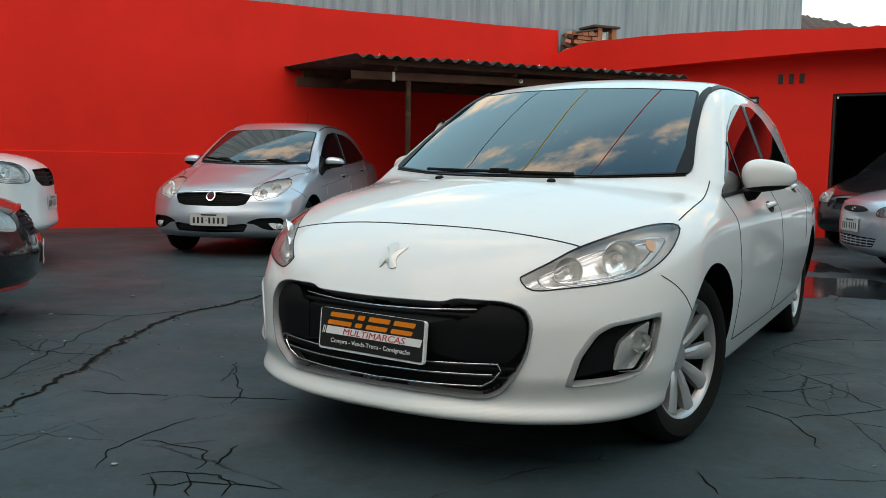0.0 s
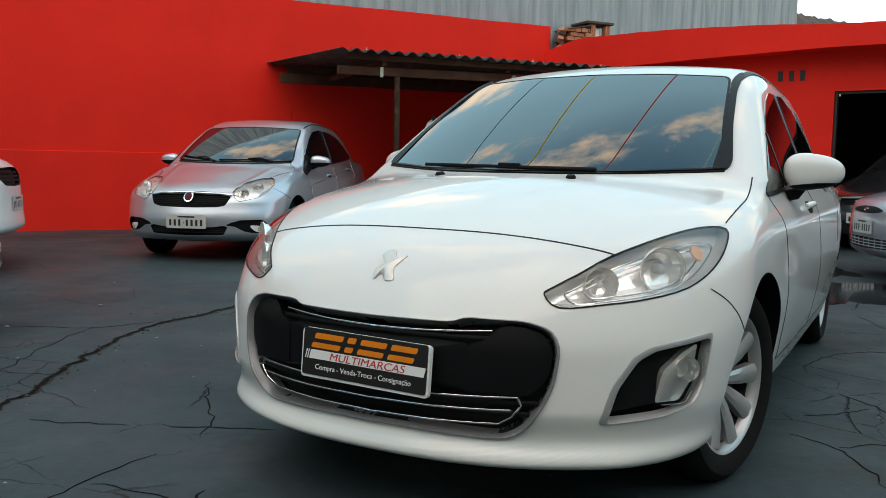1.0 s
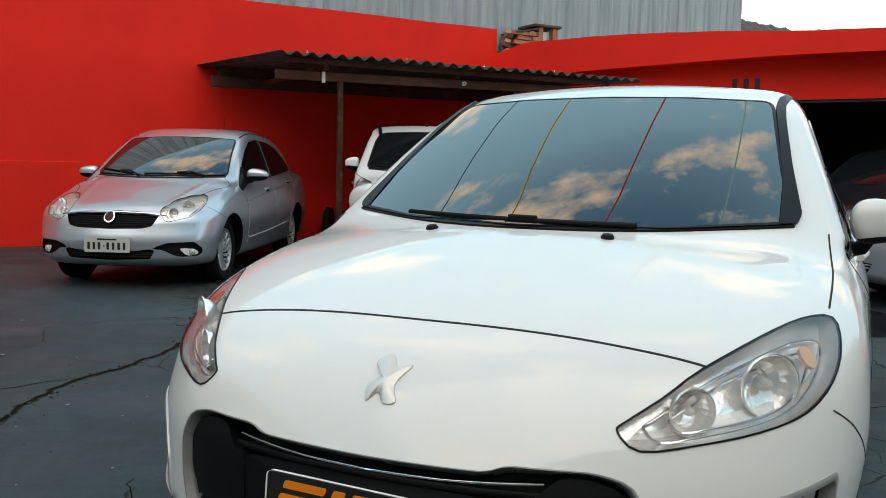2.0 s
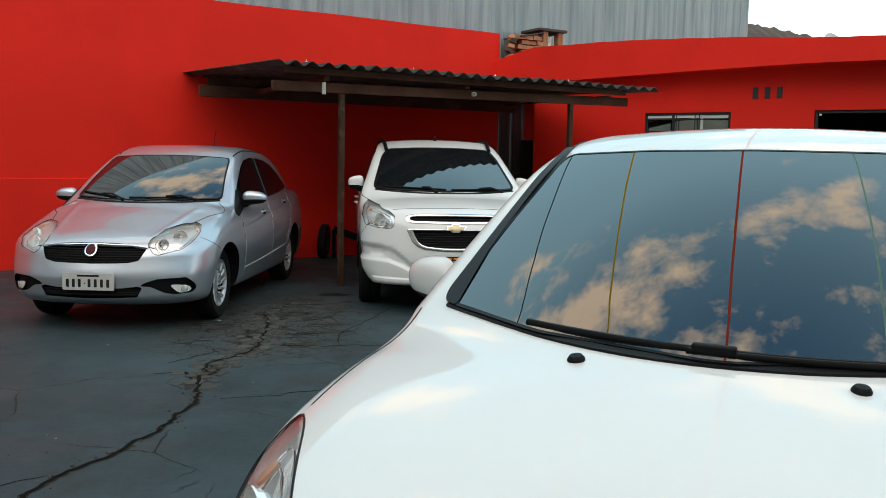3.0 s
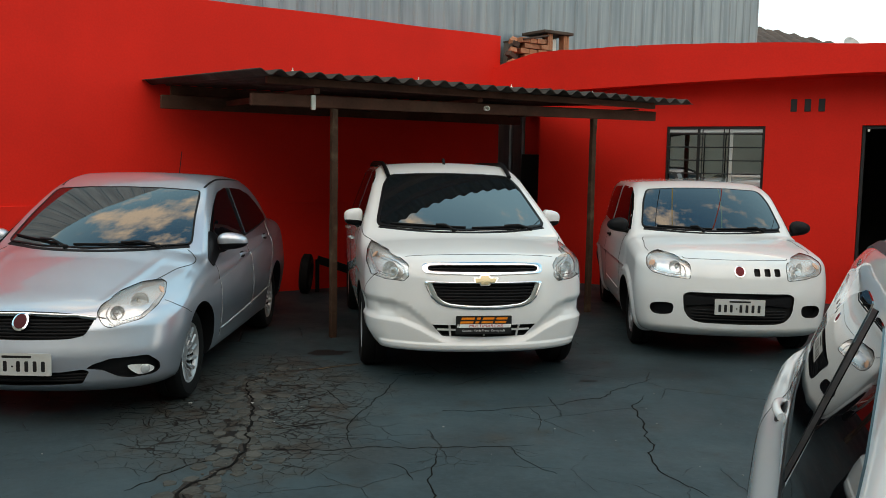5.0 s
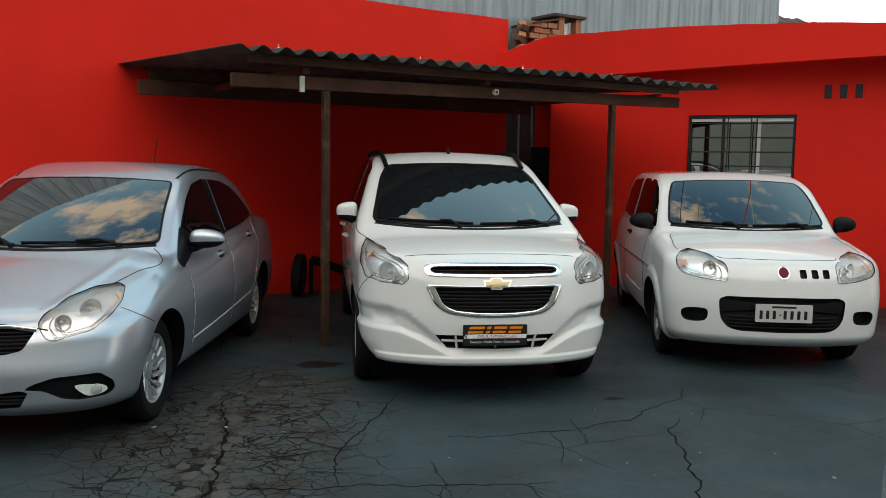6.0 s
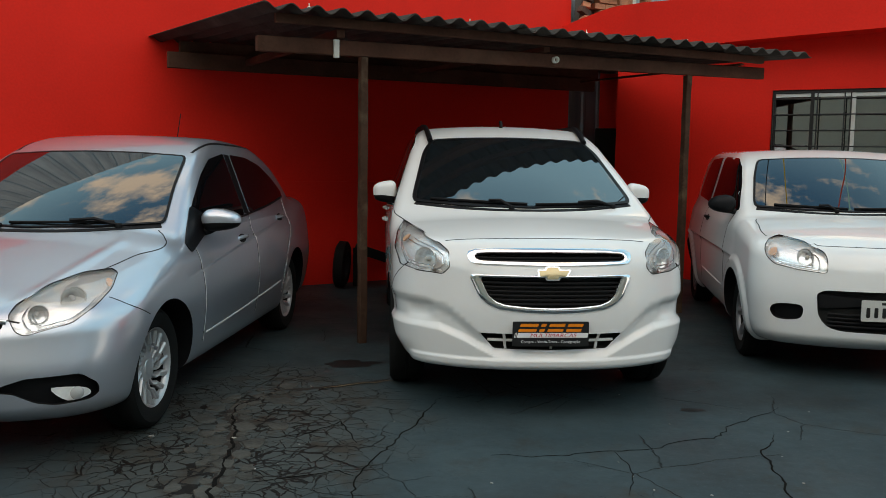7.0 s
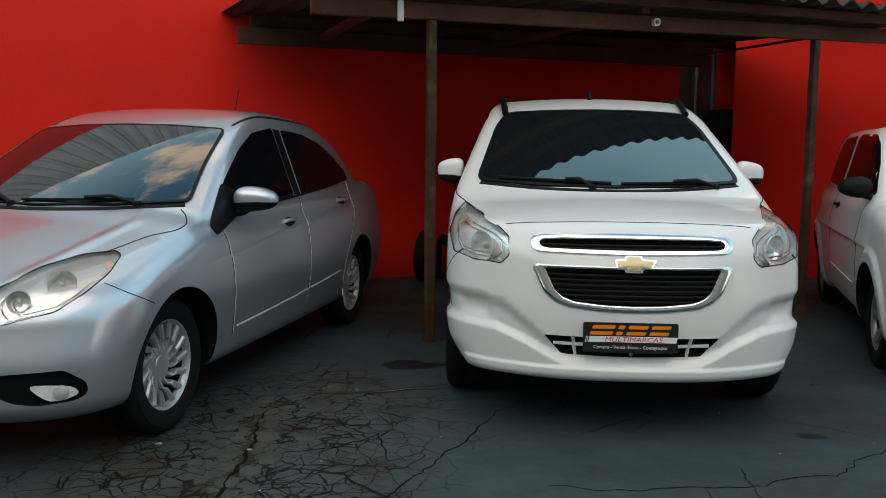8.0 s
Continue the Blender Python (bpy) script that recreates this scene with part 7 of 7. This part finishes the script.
suv = build_other("suv_car", (-3.86, 8.45), 106.0, "white sport utility car by the red wall", SUV, WHITE,
                  ((0.50, 0.12, 0.80), (0.52, 0.18, 0.93), (0.70, 0.40, 0.965), (0.80, 0.62, 0.955), (0.82, 0.50, 0.86), (0.78, 0.32, 0.78), (0.62, 0.17, 0.77)),
                  [(0.0, 0.90), (0.40, 0.89), (0.42, 0.80), (0.30, 0.74), (0.0, 0.73)], (0.85, 3.52), 0.345, 0.58, (0.78, 0.82, 0.86))
black = build_other("black_sedan", (-2.64, 5.78), 116.0, "glossy black saloon car with chrome-edged grille", shape_sedan(), BLACKPAINT,
                    ((0.48, 0.13, 0.58), (0.50, 0.20, 0.70), (0.66, 0.48, 0.775), (0.76, 0.66, 0.785), (0.775, 0.50, 0.70), (0.74, 0.33, 0.62), (0.60, 0.18, 0.57)),
                    [(0.0, 0.690), (0.38, 0.675), (0.44, 0.62), (0.34, 0.53), (0.0, 0.515)], (0.85, 3.45), 0.31, 0.40, (0.545, 0.575, 0.605, 0.635, 0.66))
LOW = shape_small()
LOW.top = curve((0.0, 0.12, 0.4, 0.75, 1.0, 3.0, 3.77), (0.655, 0.735, 0.83, 0.90, 0.94, 1.0, 1.0))
compact = build_other("silver_hatchback", (3.83, 8.85), -92.0, "silver compact car with slatted bumper grille", LOW, SILVER,
                      ((0.42, 0.08, 0.60), (0.42, 0.14, 0.67), (0.56, 0.36, 0.735), (0.68, 0.46, 0.735), (0.72, 0.36, 0.67), (0.66, 0.20, 0.61), (0.52, 0.11, 0.585)),
                      [(0.0, 0.395), (0.46, 0.385), (0.40, 0.30), (0.0, 0.29)], (0.80, 3.2), 0.29, 0.49, (0.315, 0.342, 0.368))
compact.badge(rounded([(-0.30, 0.640), (-0.18, 0.668), (0, 0.675), (0.18, 0.668), (0.30, 0.640), (0.18, 0.618), (0, 0.612), (-0.18, 0.618)], 4), "front", SATIN, off=0.003, bulge=0.002, label="dark upper grille", name="upper_grille")
compact.badge(rounded([(-0.05, 0.644), (0, 0.660), (0.05, 0.644), (0, 0.628)], 5), "front", CHROME, off=0.008, bulge=0.003, label="plain oval badge")
dark = build_other("dark_saloon", (4.98, 11.40), -53.0, "dark saloon car standing in the open doorway", shape_sedan(), DARKPAINT,
                   ((0.46, 0.13, 0.60), (0.48, 0.20, 0.70), (0.62, 0.46, 0.765), (0.74, 0.60, 0.77), (0.765, 0.45, 0.69), (0.72, 0.30, 0.61), (0.58, 0.17, 0.585)),
                   [(0.0, 0.665), (0.36, 0.655), (0.33, 0.58), (0.0, 0.57)], (0.85, 3.4), 0.30, 0.42, (0.59, 0.615, 0.64))
for car in (suv, black, compact, dark):
    b = car.shape.belt
    z1 = 1.46 if car is suv else 1.35
    car.screen(corners([(-0.62, b + 0.075), (0, b + 0.06), (0.62, b + 0.075), (0.53, z1), (0, z1 + 0.02), (-0.53, z1)], 0.03, 3), 0.016)
    car.both(car.patch, "side_window", corners([(1.45, b + 0.05), (1.85, z1 - 0.12), (2.2, z1), (2.25, b + 0.04)], 0.03, 3), "side", FILM, 0.004, 4, 0.006)
    car.both(car.patch, "side_window", corners([(2.36, b + 0.05), (2.36, z1), (2.85, z1 - 0.06), (3.1, b + 0.10)], 0.03, 3), "side", FILM, 0.004, 4, 0.006)
    car.both(car.seam, "hood_joint", [(0.60, 0.0 + car.shape.belt - 0.12), (0.9, b - 0.04), (1.15, b + 0.01)], "side", 0.006)
    car.both(car.seam, "door_joint", [(1.35, b), (1.36, 0.6), (1.38, 0.36)], "side", 0.006)
    car.add_wheels(0.19, 0.20, lambda r, w, rim: make_wheel(r, w, rim, spokes=9, cap=0.055))
for car in (black,):
    car.rail("chrome_bar", [(-0.45, 0.665), (-0.2, 0.695), (0, 0.70), (0.2, 0.695), (0.45, 0.665)], "front", 0.010, CHROME, off=0.0)
    car.rail("lower_trim", [(-0.75, 0.24), (0, 0.22), (0.75, 0.24)], "front", 0.012, SIGNRED, off=0.004, label="red lower lip")
for z, w in ((0.315, 0.39), (0.342, 0.42), (0.368, 0.44)):
    compact.rail("pale_slat", [(-w, z), (0, z - 0.004), (w, z)], "front", 0.006, SILVER, off=-0.006)
for x in (-0.33, -0.22, -0.11, 0.0, 0.11, 0.22, 0.33):
    compact.rail("pale_slat", [(x * 0.94, 0.298), (x, 0.385)], "front", 0.005, SILVER, off=-0.007, n=4)
